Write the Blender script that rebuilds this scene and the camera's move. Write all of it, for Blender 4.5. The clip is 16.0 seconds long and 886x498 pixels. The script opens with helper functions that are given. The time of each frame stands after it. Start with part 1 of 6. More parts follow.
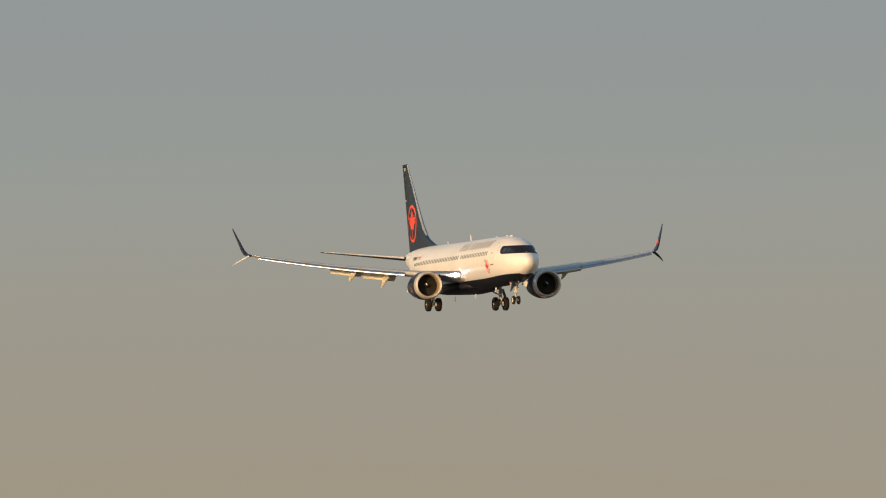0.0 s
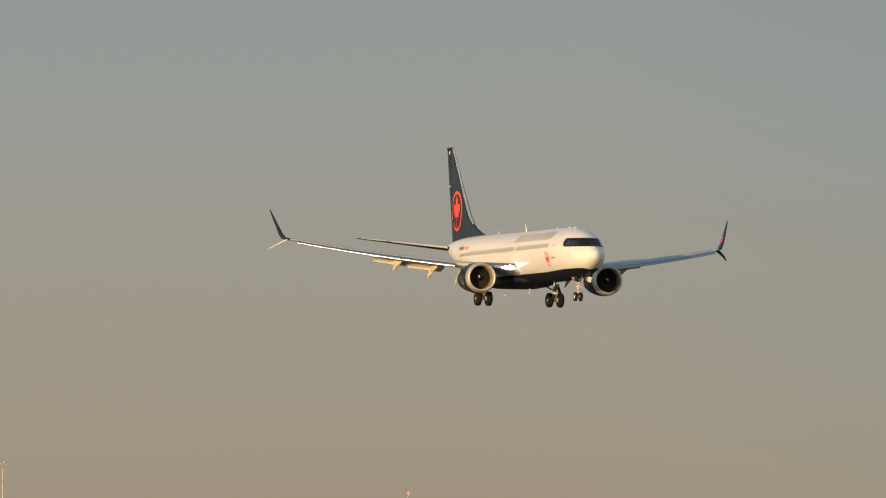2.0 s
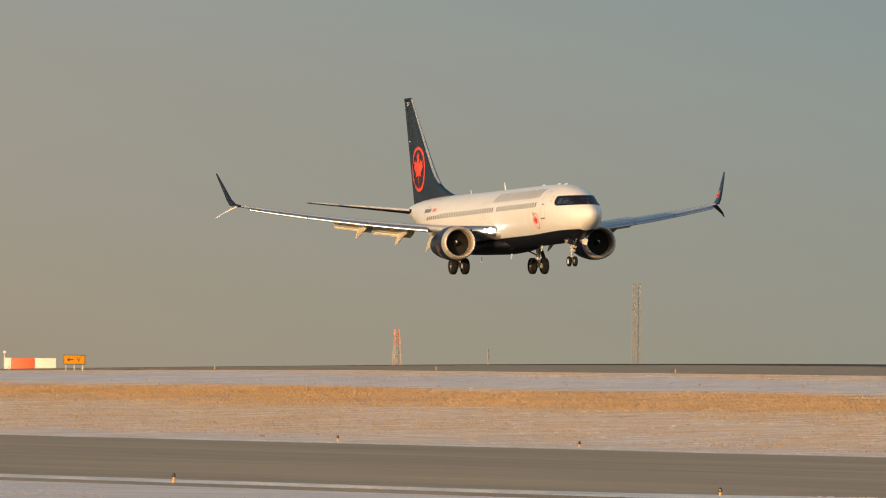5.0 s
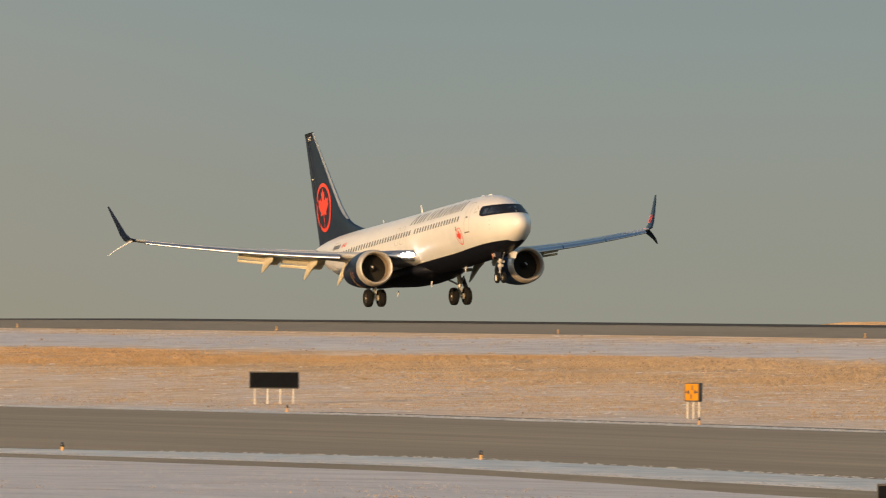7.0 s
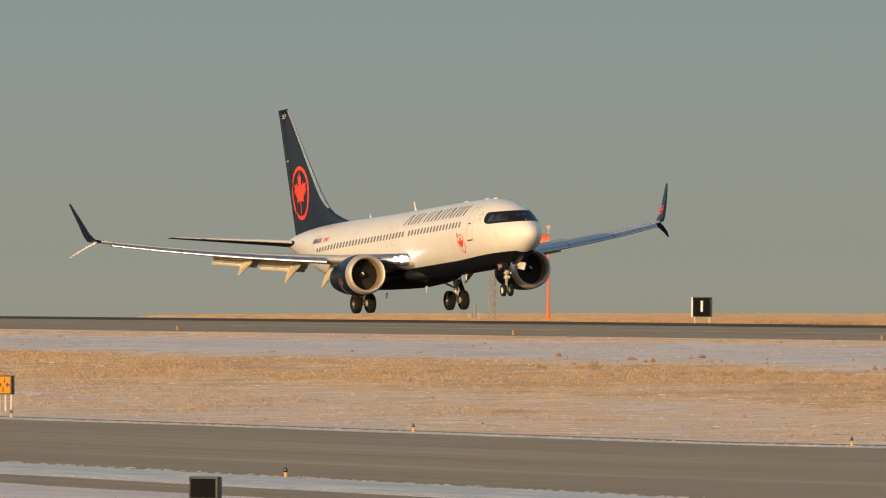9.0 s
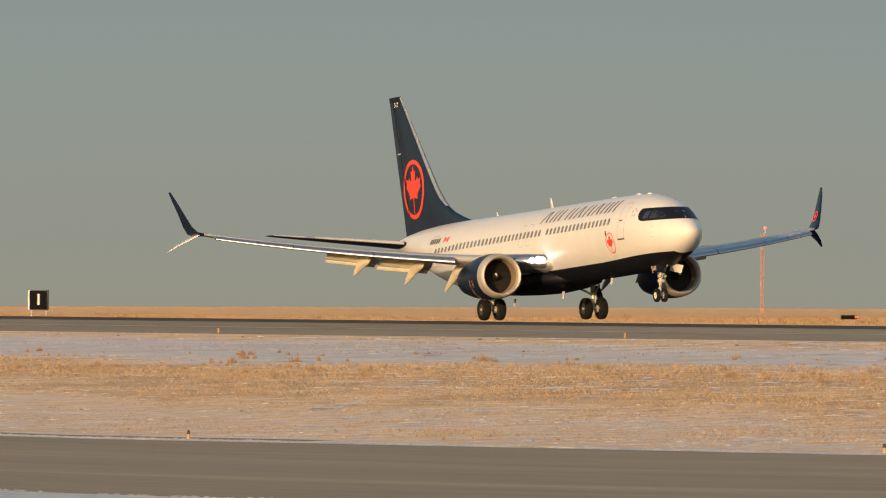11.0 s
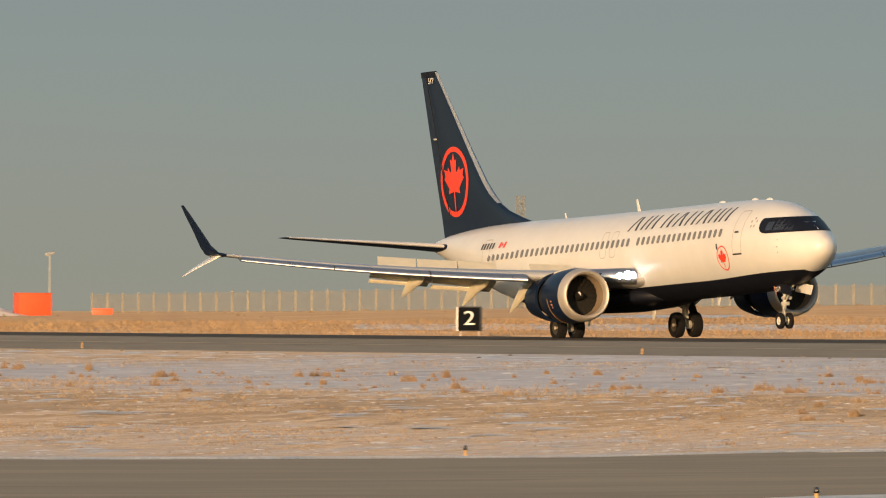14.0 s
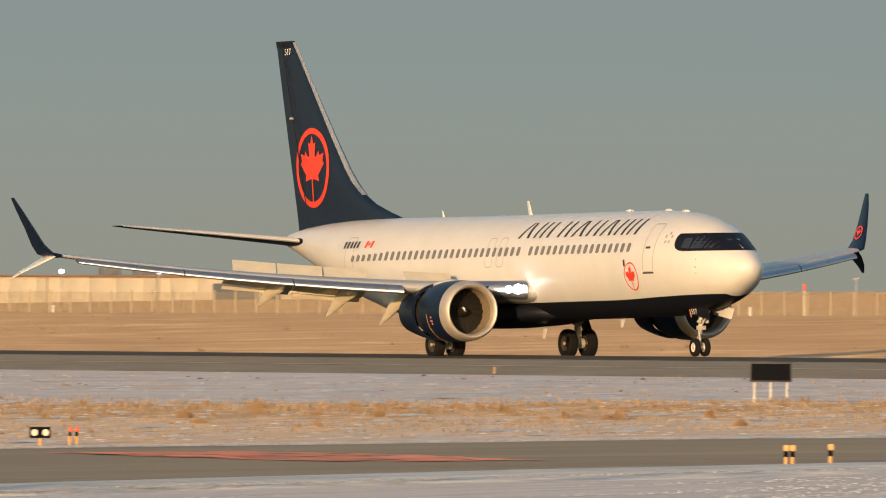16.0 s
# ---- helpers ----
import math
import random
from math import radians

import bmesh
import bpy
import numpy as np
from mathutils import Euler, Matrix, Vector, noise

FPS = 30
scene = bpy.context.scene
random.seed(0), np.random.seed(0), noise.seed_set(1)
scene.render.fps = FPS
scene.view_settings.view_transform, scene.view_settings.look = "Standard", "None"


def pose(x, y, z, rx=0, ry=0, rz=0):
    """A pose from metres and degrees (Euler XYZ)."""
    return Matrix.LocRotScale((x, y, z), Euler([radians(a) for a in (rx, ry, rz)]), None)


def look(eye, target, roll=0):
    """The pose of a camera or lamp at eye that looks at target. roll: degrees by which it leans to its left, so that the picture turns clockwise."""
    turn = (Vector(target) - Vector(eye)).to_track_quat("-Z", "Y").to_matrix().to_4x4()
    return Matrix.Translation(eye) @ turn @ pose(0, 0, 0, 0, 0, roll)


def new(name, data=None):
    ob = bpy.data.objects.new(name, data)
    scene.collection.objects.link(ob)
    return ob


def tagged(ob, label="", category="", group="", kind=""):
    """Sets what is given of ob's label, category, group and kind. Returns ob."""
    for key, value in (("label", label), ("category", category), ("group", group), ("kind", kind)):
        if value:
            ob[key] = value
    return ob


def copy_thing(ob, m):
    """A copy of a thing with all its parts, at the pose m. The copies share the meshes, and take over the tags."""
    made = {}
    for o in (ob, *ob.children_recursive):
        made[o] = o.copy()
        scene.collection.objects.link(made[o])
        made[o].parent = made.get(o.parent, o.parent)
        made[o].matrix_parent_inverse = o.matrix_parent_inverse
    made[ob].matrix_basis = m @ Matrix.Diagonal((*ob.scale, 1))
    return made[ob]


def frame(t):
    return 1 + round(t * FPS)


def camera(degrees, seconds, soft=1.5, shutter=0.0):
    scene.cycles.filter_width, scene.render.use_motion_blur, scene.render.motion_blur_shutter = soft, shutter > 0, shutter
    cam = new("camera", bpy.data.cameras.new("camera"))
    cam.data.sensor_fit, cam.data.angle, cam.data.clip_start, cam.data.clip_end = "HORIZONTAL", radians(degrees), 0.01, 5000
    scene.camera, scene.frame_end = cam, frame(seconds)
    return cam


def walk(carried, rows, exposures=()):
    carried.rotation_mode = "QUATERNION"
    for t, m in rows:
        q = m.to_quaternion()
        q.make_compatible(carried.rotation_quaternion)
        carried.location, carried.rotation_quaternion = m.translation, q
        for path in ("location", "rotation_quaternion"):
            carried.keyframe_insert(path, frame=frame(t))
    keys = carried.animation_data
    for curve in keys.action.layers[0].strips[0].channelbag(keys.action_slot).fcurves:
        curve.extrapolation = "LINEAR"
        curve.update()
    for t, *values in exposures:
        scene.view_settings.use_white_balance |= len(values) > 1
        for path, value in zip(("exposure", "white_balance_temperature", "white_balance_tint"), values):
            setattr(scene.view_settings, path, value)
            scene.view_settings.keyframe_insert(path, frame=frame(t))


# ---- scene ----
# ---- camera: a long lens on a fixed stand beside the airfield, panning with the landing ----
cam = camera(2.1889, 16.0, soft=1.1, shutter=0.12)
EYE = (0.0, 0.0, 1.1)
CAMERA_ROWS = (
    (0.0, 11.9497, 0.8383, 0.419),
    (0.3, 12.0348, 0.8247, 0.415),
    (0.5, 12.0877, 0.8145, 0.412),
    (0.8, 12.2149, 0.8007, 0.406),
    (1.0, 12.3149, 0.7756, 0.402),
    (1.3, 12.4732, 0.7361, 0.411),
    (1.5, 12.5745, 0.7092, 0.417),
    (1.8, 12.6760, 0.6760, 0.424),
    (2.0, 12.7210, 0.6544, 0.429),
    (2.3, 12.8187, 0.6209, 0.434),
    (2.5, 12.9025, 0.5983, 0.437),
    (2.8, 13.0533, 0.5769, 0.420),
    (3.0, 13.1985, 0.5540, 0.410),
    (3.2, 13.3085, 0.5230, 0.410),
    (3.5, 13.4640, 0.4790, 0.411),
    (4.0, 13.7739, 0.3980, 0.415),
    (4.5, 14.1103, 0.3150, 0.420),
    (5.0, 14.4577, 0.2406, 0.426),
    (5.5, 14.8008, 0.1936, 0.433),
    (5.8, 14.9931, 0.1738, 0.437),
    (6.0, 15.1191, 0.1618, 0.440),
    (6.3, 15.3176, 0.1452, 0.409),
    (6.5, 15.4632, 0.1385, 0.389),
    (6.7, 15.6673, 0.1376, 0.402),
    (7.0, 16.0846, 0.1405, 0.422),
    (7.3, 16.4442, 0.1396, 0.426),
    (7.5, 16.6154, 0.1370, 0.429),
    (7.8, 16.8302, 0.1332, 0.419),
    (8.0, 16.9751, 0.1323, 0.412),
    (8.3, 17.2424, 0.1348, 0.408),
    (8.5, 17.3978, 0.1366, 0.406),
    (8.7, 17.5598, 0.1353, 0.410),
    (9.0, 17.7842, 0.1351, 0.417),
    (9.5, 18.1700, 0.1318, 0.420),
    (10.0, 18.5750, 0.1285, 0.419),
    (10.5, 19.0200, 0.1273, 0.420),
    (10.8, 19.2771, 0.1287, 0.424),
    (11.0, 19.4230, 0.1301, 0.426),
    (11.3, 19.6511, 0.1321, 0.425),
    (11.5, 19.8278, 0.1335, 0.425),
    (11.8, 20.1444, 0.1394, 0.410),
    (12.0, 20.4267, 0.1378, 0.400),
    (12.3, 20.8732, 0.1428, 0.417),
    (12.5, 21.1711, 0.1428, 0.428),
    (12.8, 21.5870, 0.1453, 0.393),
    (13.0, 21.8421, 0.1464, 0.369),
    (13.5, 22.4149, 0.1489, 0.327),
    (13.8, 22.8170, 0.1546, 0.365),
    (14.0, 23.1150, 0.1557, 0.390),
    (14.3, 23.5953, 0.1598, 0.390),
    (14.5, 23.9802, 0.1632, 0.390),
    (14.8, 24.5258, 0.1704, 0.397),
    (15.0, 24.8880, 0.1752, 0.401),
    (15.2, 25.3077, 0.1791, 0.420),
    (15.5, 25.8571, 0.1841, 0.449),
    (15.7, 26.2288, 0.1875, 0.430),
    (16.0, 26.7952, 0.1927, 0.402),
)
AIRLINER_ROWS = (
    (0.0, -1878.63, 399.67, 24.261, 2.82, 1.52, 1.26, 0.03),
    (0.5, -1844.47, 399.67, 22.488, 2.96, 1.35, 1.10, -0.14),
    (1.0, -1810.41, 399.67, 20.718, 3.06, 1.18, 0.77, 0.01),
    (1.5, -1776.41, 399.67, 18.960, 3.33, 1.12, 0.06, -0.07),
    (2.0, -1743.69, 399.67, 17.307, 3.77, 1.22, -0.76, -0.03),
    (2.5, -1708.81, 399.67, 15.633, 3.99, 1.30, -1.36, 0.04),
    (3.0, -1674.10, 399.67, 13.945, 4.14, 1.43, -1.60, 0.10),
    (3.5, -1641.81, 400.24, 12.175, 4.25, 1.48, -1.60, 0.12),
    (4.0, -1609.32, 400.81, 10.180, 4.22, 1.49, -0.98, 0.06),
    (4.5, -1576.67, 401.38, 8.147, 4.11, 1.61, -0.10, -0.02),
    (5.0, -1543.55, 401.95, 6.264, 3.94, 1.99, 0.71, -0.07),
    (5.5, -1509.66, 402.52, 4.725, 3.77, 2.77, 1.10, -0.03),
    (6.0, -1477.57, 403.54, 3.243, 3.63, 3.75, 1.00, 0.32),
    (6.5, -1444.96, 404.56, 2.037, 3.45, 4.84, 1.23, 0.16),
    (7.0, -1412.92, 405.78, 1.257, 3.27, 5.47, 1.63, 0.05),
    (7.5, -1381.33, 407.00, 0.810, 3.11, 5.49, 2.24, 0.06),
    (8.0, -1345.63, 407.00, 0.753, 3.01, 4.81, 2.56, -0.17),
    (8.5, -1310.57, 407.00, 0.842, 2.93, 3.93, 2.44, -0.17),
    (9.0, -1274.96, 407.00, 0.805, 2.88, 3.45, 2.34, -0.23),
    (9.5, -1240.17, 407.00, 0.688, 2.89, 3.41, 1.95, -0.20),
    (10.0, -1205.99, 407.00, 0.543, 2.94, 3.58, 1.46, -0.16),
    (10.5, -1172.18, 407.00, 0.419, 3.00, 3.73, 1.05, -0.17),
    (11.0, -1138.50, 407.00, 0.369, 3.04, 3.62, 0.90, -0.30),
    (11.5, -1104.57, 407.00, 0.379, 3.14, 3.38, 0.82, -0.57),
    (12.0, -1070.55, 407.00, 0.305, 3.08, 2.99, 0.98, -0.71),
    (12.5, -1036.64, 407.00, 0.234, 3.00, 2.60, 1.41, -0.82),
    (13.0, -1002.42, 407.00, -0.013, 2.99, 2.51, 1.84, -1.57),
    (13.5, -967.80, 407.00, -0.064, 2.73, 2.51, 1.91, -1.94),
    (14.0, -932.85, 407.00, -0.041, 2.17, 2.61, 1.65, -1.83),
    (14.5, -898.34, 407.00, -0.074, 1.41, 2.49, 1.35, -1.84),
    (15.0, -864.51, 407.00, -0.091, 0.71, 1.72, 1.23, -2.09),
    (15.5, -831.87, 407.00, -0.100, 0.33, 0.96, 1.05, -2.22),
    (16.0, -799.90, 407.00, -0.112, 0.14, 0.95, 0.76, -2.22),
)


def bearing_pose(pan, tilt, roll):
    a, b = radians(pan), radians(tilt)
    way = Vector((-math.cos(a) * math.cos(b), math.sin(a) * math.cos(b), math.sin(b)))
    return look(EYE, Vector(EYE) + way * 1000.0, roll)


walk(cam, [(t, bearing_pose(p, e, r)) for t, p, e, r in CAMERA_ROWS])

# ---- light: a low winter sun behind the camera, clear hazy sky ----
SUN_AZ = radians(132.0)       # clockwise from +y
SUN_EL = radians(5.5)
world = bpy.data.worlds.new("world")
scene.world = world
world.use_nodes = True
wn, wl = world.node_tree.nodes, world.node_tree.links
wn.clear()
sky = wn.new("ShaderNodeTexSky")
sky.sky_type, sky.sun_disc = "NISHITA", False
sky.sun_elevation, sky.sun_rotation = SUN_EL, SUN_AZ
sky.altitude, sky.air_density, sky.dust_density, sky.ozone_density = 1080.0, 1.0, 2.8, 1.0
bg = wn.new("ShaderNodeBackground")
bg.inputs["Strength"].default_value = 0.135
out = wn.new("ShaderNodeOutputWorld")
wl.new(sky.outputs[0], bg.inputs["Color"])
wl.new(bg.outputs[0], out.inputs["Surface"])

sun_data = bpy.data.lights.new("sun", "SUN")
sun_data.energy, sun_data.angle, sun_data.color = 2.75, radians(0.6), (1.0, 0.64, 0.34)
sun = new("sun", sun_data)
sun_dir = Vector((math.sin(SUN_AZ) * math.cos(SUN_EL), math.cos(SUN_AZ) * math.cos(SUN_EL), math.sin(SUN_EL)))
sun.matrix_world = look(sun_dir * 200, (0, 0, 0))
scene.view_settings.exposure = 0.75


# ---- materials ----
def mat(name, base, rough=0.5, metal=0.0, vary=0.12, scale=3.0, bump=0.0, coat=0.0, dirt=None, dirt_scale=0.6, dirt_amount=0.3, stretch=(1, 1, 1), spec=0.5, matte=0.0, deep=0.02):
    """A surface with variation at two scales in object space."""
    m = bpy.data.materials.new(name)
    m.use_nodes = True
    nt = m.node_tree
    b = nt.nodes["Principled BSDF"]
    b.inputs["Roughness"].default_value, b.inputs["Metallic"].default_value = rough, metal
    b.inputs["Specular IOR Level"].default_value = spec
    b.inputs["Coat Weight"].default_value = coat
    b.inputs["Diffuse Roughness"].default_value = matte
    b.inputs["Coat Roughness"].default_value = 0.08
    tc = nt.nodes.new("ShaderNodeTexCoord")
    mp = nt.nodes.new("ShaderNodeMapping")
    mp.inputs["Scale"].default_value = stretch
    nt.links.new(tc.outputs["Object"], mp.inputs["Vector"])
    n1 = nt.nodes.new("ShaderNodeTexNoise")
    n1.inputs["Scale"].default_value, n1.inputs["Detail"].default_value = scale, 6.0
    n2 = nt.nodes.new("ShaderNodeTexNoise")
    n2.inputs["Scale"].default_value, n2.inputs["Detail"].default_value = dirt_scale, 4.0
    for n in (n1, n2):
        nt.links.new(mp.outputs[0], n.inputs["Vector"])
    ramp = nt.nodes.new("ShaderNodeMapRange")
    ramp.inputs["From Min"].default_value, ramp.inputs["From Max"].default_value = 0.3, 0.7
    ramp.inputs["To Min"].default_value, ramp.inputs["To Max"].default_value = 1 - vary, 1 + vary * 0.4
    nt.links.new(n1.outputs["Fac"], ramp.inputs["Value"])
    mul = nt.nodes.new("ShaderNodeMix")
    mul.data_type, mul.blend_type = "RGBA", "MULTIPLY"
    mul.inputs[0].default_value = 1.0
    mul.inputs[6].default_value = (*base, 1)
    nt.links.new(ramp.outputs[0], mul.inputs[7])
    mix = nt.nodes.new("ShaderNodeMix")
    mix.data_type = "RGBA"
    d = dirt or tuple(c * 0.6 for c in base)
    mix.inputs[7].default_value = (*d, 1)
    r2 = nt.nodes.new("ShaderNodeMapRange")
    r2.inputs["From Min"].default_value, r2.inputs["From Max"].default_value = 0.5, 0.8
    r2.inputs["To Max"].default_value = dirt_amount
    nt.links.new(n2.outputs["Fac"], r2.inputs["Value"])
    nt.links.new(r2.outputs[0], mix.inputs[0])
    nt.links.new(mul.outputs[2], mix.inputs[6])
    nt.links.new(mix.outputs[2], b.inputs["Base Color"])
    r3 = nt.nodes.new("ShaderNodeMapRange")
    r3.inputs["To Min"].default_value, r3.inputs["To Max"].default_value = max(0.02, rough - 0.08), min(1, rough + 0.08)
    nt.links.new(n1.outputs["Fac"], r3.inputs["Value"])
    nt.links.new(r3.outputs[0], b.inputs["Roughness"])
    if bump:
        bp = nt.nodes.new("ShaderNodeBump")
        bp.inputs["Strength"].default_value, bp.inputs["Distance"].default_value = bump, deep
        nt.links.new(n1.outputs["Fac"], bp.inputs["Height"])
        nt.links.new(bp.outputs[0], b.inputs["Normal"])
    return m


def glow(name, colour, strength):
    m = bpy.data.materials.new(name)
    m.use_nodes = True
    b = m.node_tree.nodes["Principled BSDF"]
    b.inputs["Base Color"].default_value = (*colour, 1)
    b.inputs["Emission Color"].default_value = (*colour, 1)
    b.inputs["Emission Strength"].default_value = strength
    return m


M = dict(
    white=mat("white_paint", (0.70, 0.695, 0.68), 0.38, vary=0.05, scale=1.2, coat=0.1, dirt=(0.62, 0.595, 0.55), dirt_scale=0.5, dirt_amount=0.35),
    belly=mat("black_belly_paint", (0.010, 0.012, 0.020), 0.5, vary=0.2, scale=2, spec=0.14),
    navy=mat("dark_navy_paint", (0.006, 0.015, 0.040), 0.42, vary=0.15, scale=1.5, coat=0.06, spec=0.28),
    red=mat("red_orange_paint", (0.80, 0.055, 0.025), 0.4, vary=0.06, scale=4),
    letter=mat("black_livery_paint", (0.02, 0.02, 0.024), 0.4, vary=0.1),
    grey=mat("wing_grey_paint", (0.42, 0.43, 0.44), 0.4, vary=0.1, scale=1.5, dirt_amount=0.4),
    cream=mat("off_white_composite", (0.66, 0.61, 0.48), 0.45, vary=0.1, scale=2),
    slat=mat("brushed_slat_metal", (0.42, 0.45, 0.50), 0.30, 0.85, vary=0.08, scale=3, dirt_amount=0.2),
    # Blue-grey base holds the sky's reflection in the bare edge
    finedge=mat("sky_tinted_fin_edge", (0.26, 0.30, 0.36), 0.55, 0.2, vary=0.1, scale=2),
    lip=mat("bare_inlet_metal", (0.60, 0.55, 0.48), 0.55, 0.6, vary=0.1, scale=3, dirt_amount=0.2),
    # Near black: shade inside the engine openings, put into the colour
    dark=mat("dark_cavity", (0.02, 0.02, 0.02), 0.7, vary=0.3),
    liner=mat("acoustic_liner_grey", (0.24, 0.185, 0.125), 0.6, vary=0.15, scale=6),
    # Blades and spinner near black, with the inlet's shade in their colour
    fan=mat("shade_dark_fan_blade", (0.013, 0.012, 0.010), 0.65, 0.0, vary=0.1, spec=0.15),
    tyre=mat("black_tyre_rubber", (0.011, 0.011, 0.012), 0.85, vary=0.3, scale=8, bump=0.3, spec=0.2),
    strut=mat("painted_gear_strut", (0.58, 0.55, 0.49), 0.4, 0.2, vary=0.2, scale=6),
    # Main-gear hubs dark: their shadow is put into the base colour
    hub=mat("shaded_hub_metal", (0.085, 0.072, 0.055), 0.5, 0.4, vary=0.2, scale=8),
    pane=mat("cabin_window_pane", (0.20, 0.19, 0.175), 0.25, vary=0.2, scale=2),
    seam=mat("panel_seam_grey", (0.45, 0.43, 0.40), 0.6, vary=0.1),
    glass=mat("cockpit_glass", (0.03, 0.035, 0.045), 0.06, vary=0.1, coat=1.0),
    asphalt=mat("grooved_runway_asphalt", (0.106, 0.107, 0.105), 0.9, vary=0.25, scale=0.9, matte=1.0, spec=0.15, dirt=(0.138, 0.134, 0.124), dirt_scale=0.05, dirt_amount=0.6, stretch=(0.25, 1, 1)),
    rubber=mat("rubber_deposit", (0.045, 0.043, 0.042), 0.9, spec=0.1, matte=0.5, vary=0.3, scale=0.6, stretch=(0.1, 1, 1)),
    taxi=mat("worn_taxiway_asphalt", (0.108, 0.108, 0.103), 0.9, vary=0.25, scale=0.8, matte=1.0, spec=0.15, dirt=(0.160, 0.153, 0.140), dirt_scale=0.13, dirt_amount=0.8, stretch=(0.05, 1, 1)),
    black_sign=mat("black_sign_panel", (0.006, 0.007, 0.010), 0.8, vary=0.3, scale=4, spec=0.06),
    sign_frame=mat("dark_grey_sign_frame", (0.040, 0.040, 0.042), 0.6, vary=0.3, scale=5),
    sign_red=mat("red_sign_face", (0.55, 0.03, 0.015), 0.5, vary=0.08),
    sign_yellow=mat("amber_sign_face", (0.52, 0.215, 0.004), 0.6, spec=0.15, vary=0.08),
    sign_white=mat("white_sign_paint", (0.75, 0.74, 0.72), 0.5, vary=0.1),
    orange=mat("aviation_orange_paint", (0.75, 0.11, 0.03), 0.5, vary=0.12, scale=2),
    lampyellow=mat("amber_lamp_body", (0.58, 0.34, 0.12), 0.5, vary=0.15, scale=10),
    bluecap=mat("dark_blue_lamp_lens", (0.01, 0.012, 0.03), 0.2, vary=0.1),
    galv=mat("galvanised_steel", (0.42, 0.41, 0.40), 0.5, 0.6, vary=0.2, scale=5),
    # Pale brown with the distance haze put into the tower's colour
    palehaze=mat("haze_tinted_tower_paint", (0.42, 0.345, 0.28), 0.8, vary=0.1),
    # Grey lightened towards the sky: haze is put into this base colour
    haze=mat("haze_tinted_grey_steel", (0.25, 0.235, 0.21), 0.7, vary=0.1),
    wall=mat("pale_hangar_cladding", (0.62, 0.56, 0.45), 0.7, vary=0.1, scale=0.3),
    roof=mat("rust_red_roof", (0.32, 0.17, 0.11), 0.7, vary=0.15, scale=0.3),
    oldsnow=mat("dirty_ploughed_snow", (0.93, 0.84, 0.73), 0.75, vary=0.25, scale=0.8, bump=0.9, deep=0.3, dirt=(0.58, 0.48, 0.38), dirt_scale=0.2, dirt_amount=0.7, stretch=(0.35, 1, 1)),
    straw=mat("dry_straw_grass", (0.33, 0.22, 0.125), 0.85, vary=0.3, scale=6),
    # Dulled orange: the air's haze is put into the base colour
    faded=mat("haze_dulled_orange_paint", (0.47, 0.27, 0.19), 0.7, vary=0.15),
    palepost=mat("weathered_white_post", (0.72, 0.69, 0.62), 0.7, vary=0.15, scale=6),
    # Mast red and white carry the haze in their base colours
    mastred=mat("hazed_mast_red", (0.44, 0.20, 0.12), 0.7, vary=0.25, scale=1.5),
    mastwhite=mat("hazed_mast_white", (0.52, 0.48, 0.42), 0.7, vary=0.2, scale=1.5),
    # Red paled to hold haze in its colour; small close marks use it too
    hazyred=mat("haze_paled_red_paint", (0.60, 0.25, 0.17), 0.6, vary=0.15),
    bluedoor=mat("blue_grey_door", (0.15, 0.17, 0.20), 0.6, vary=0.15),
    # Tan kept near the sky's: haze is put into the posts' colour
    fencepost=mat("sky_tan_fence_post", (0.40, 0.34, 0.245), 0.8, vary=0.15),
    nosehub=mat("white_wheel_hub", (0.72, 0.69, 0.63), 0.5, vary=0.15, scale=8),
    landing=glow("landing_light_glow", (0.86, 0.93, 1.0), 3.6),
    nav_green=glow("green_navigation_light", (0.1, 0.9, 0.5), 1.2),
    nav_red=glow("red_obstruction_light", (1.0, 0.10, 0.05), 1.6),
)
M["letter_white"] = M["sign_white"]


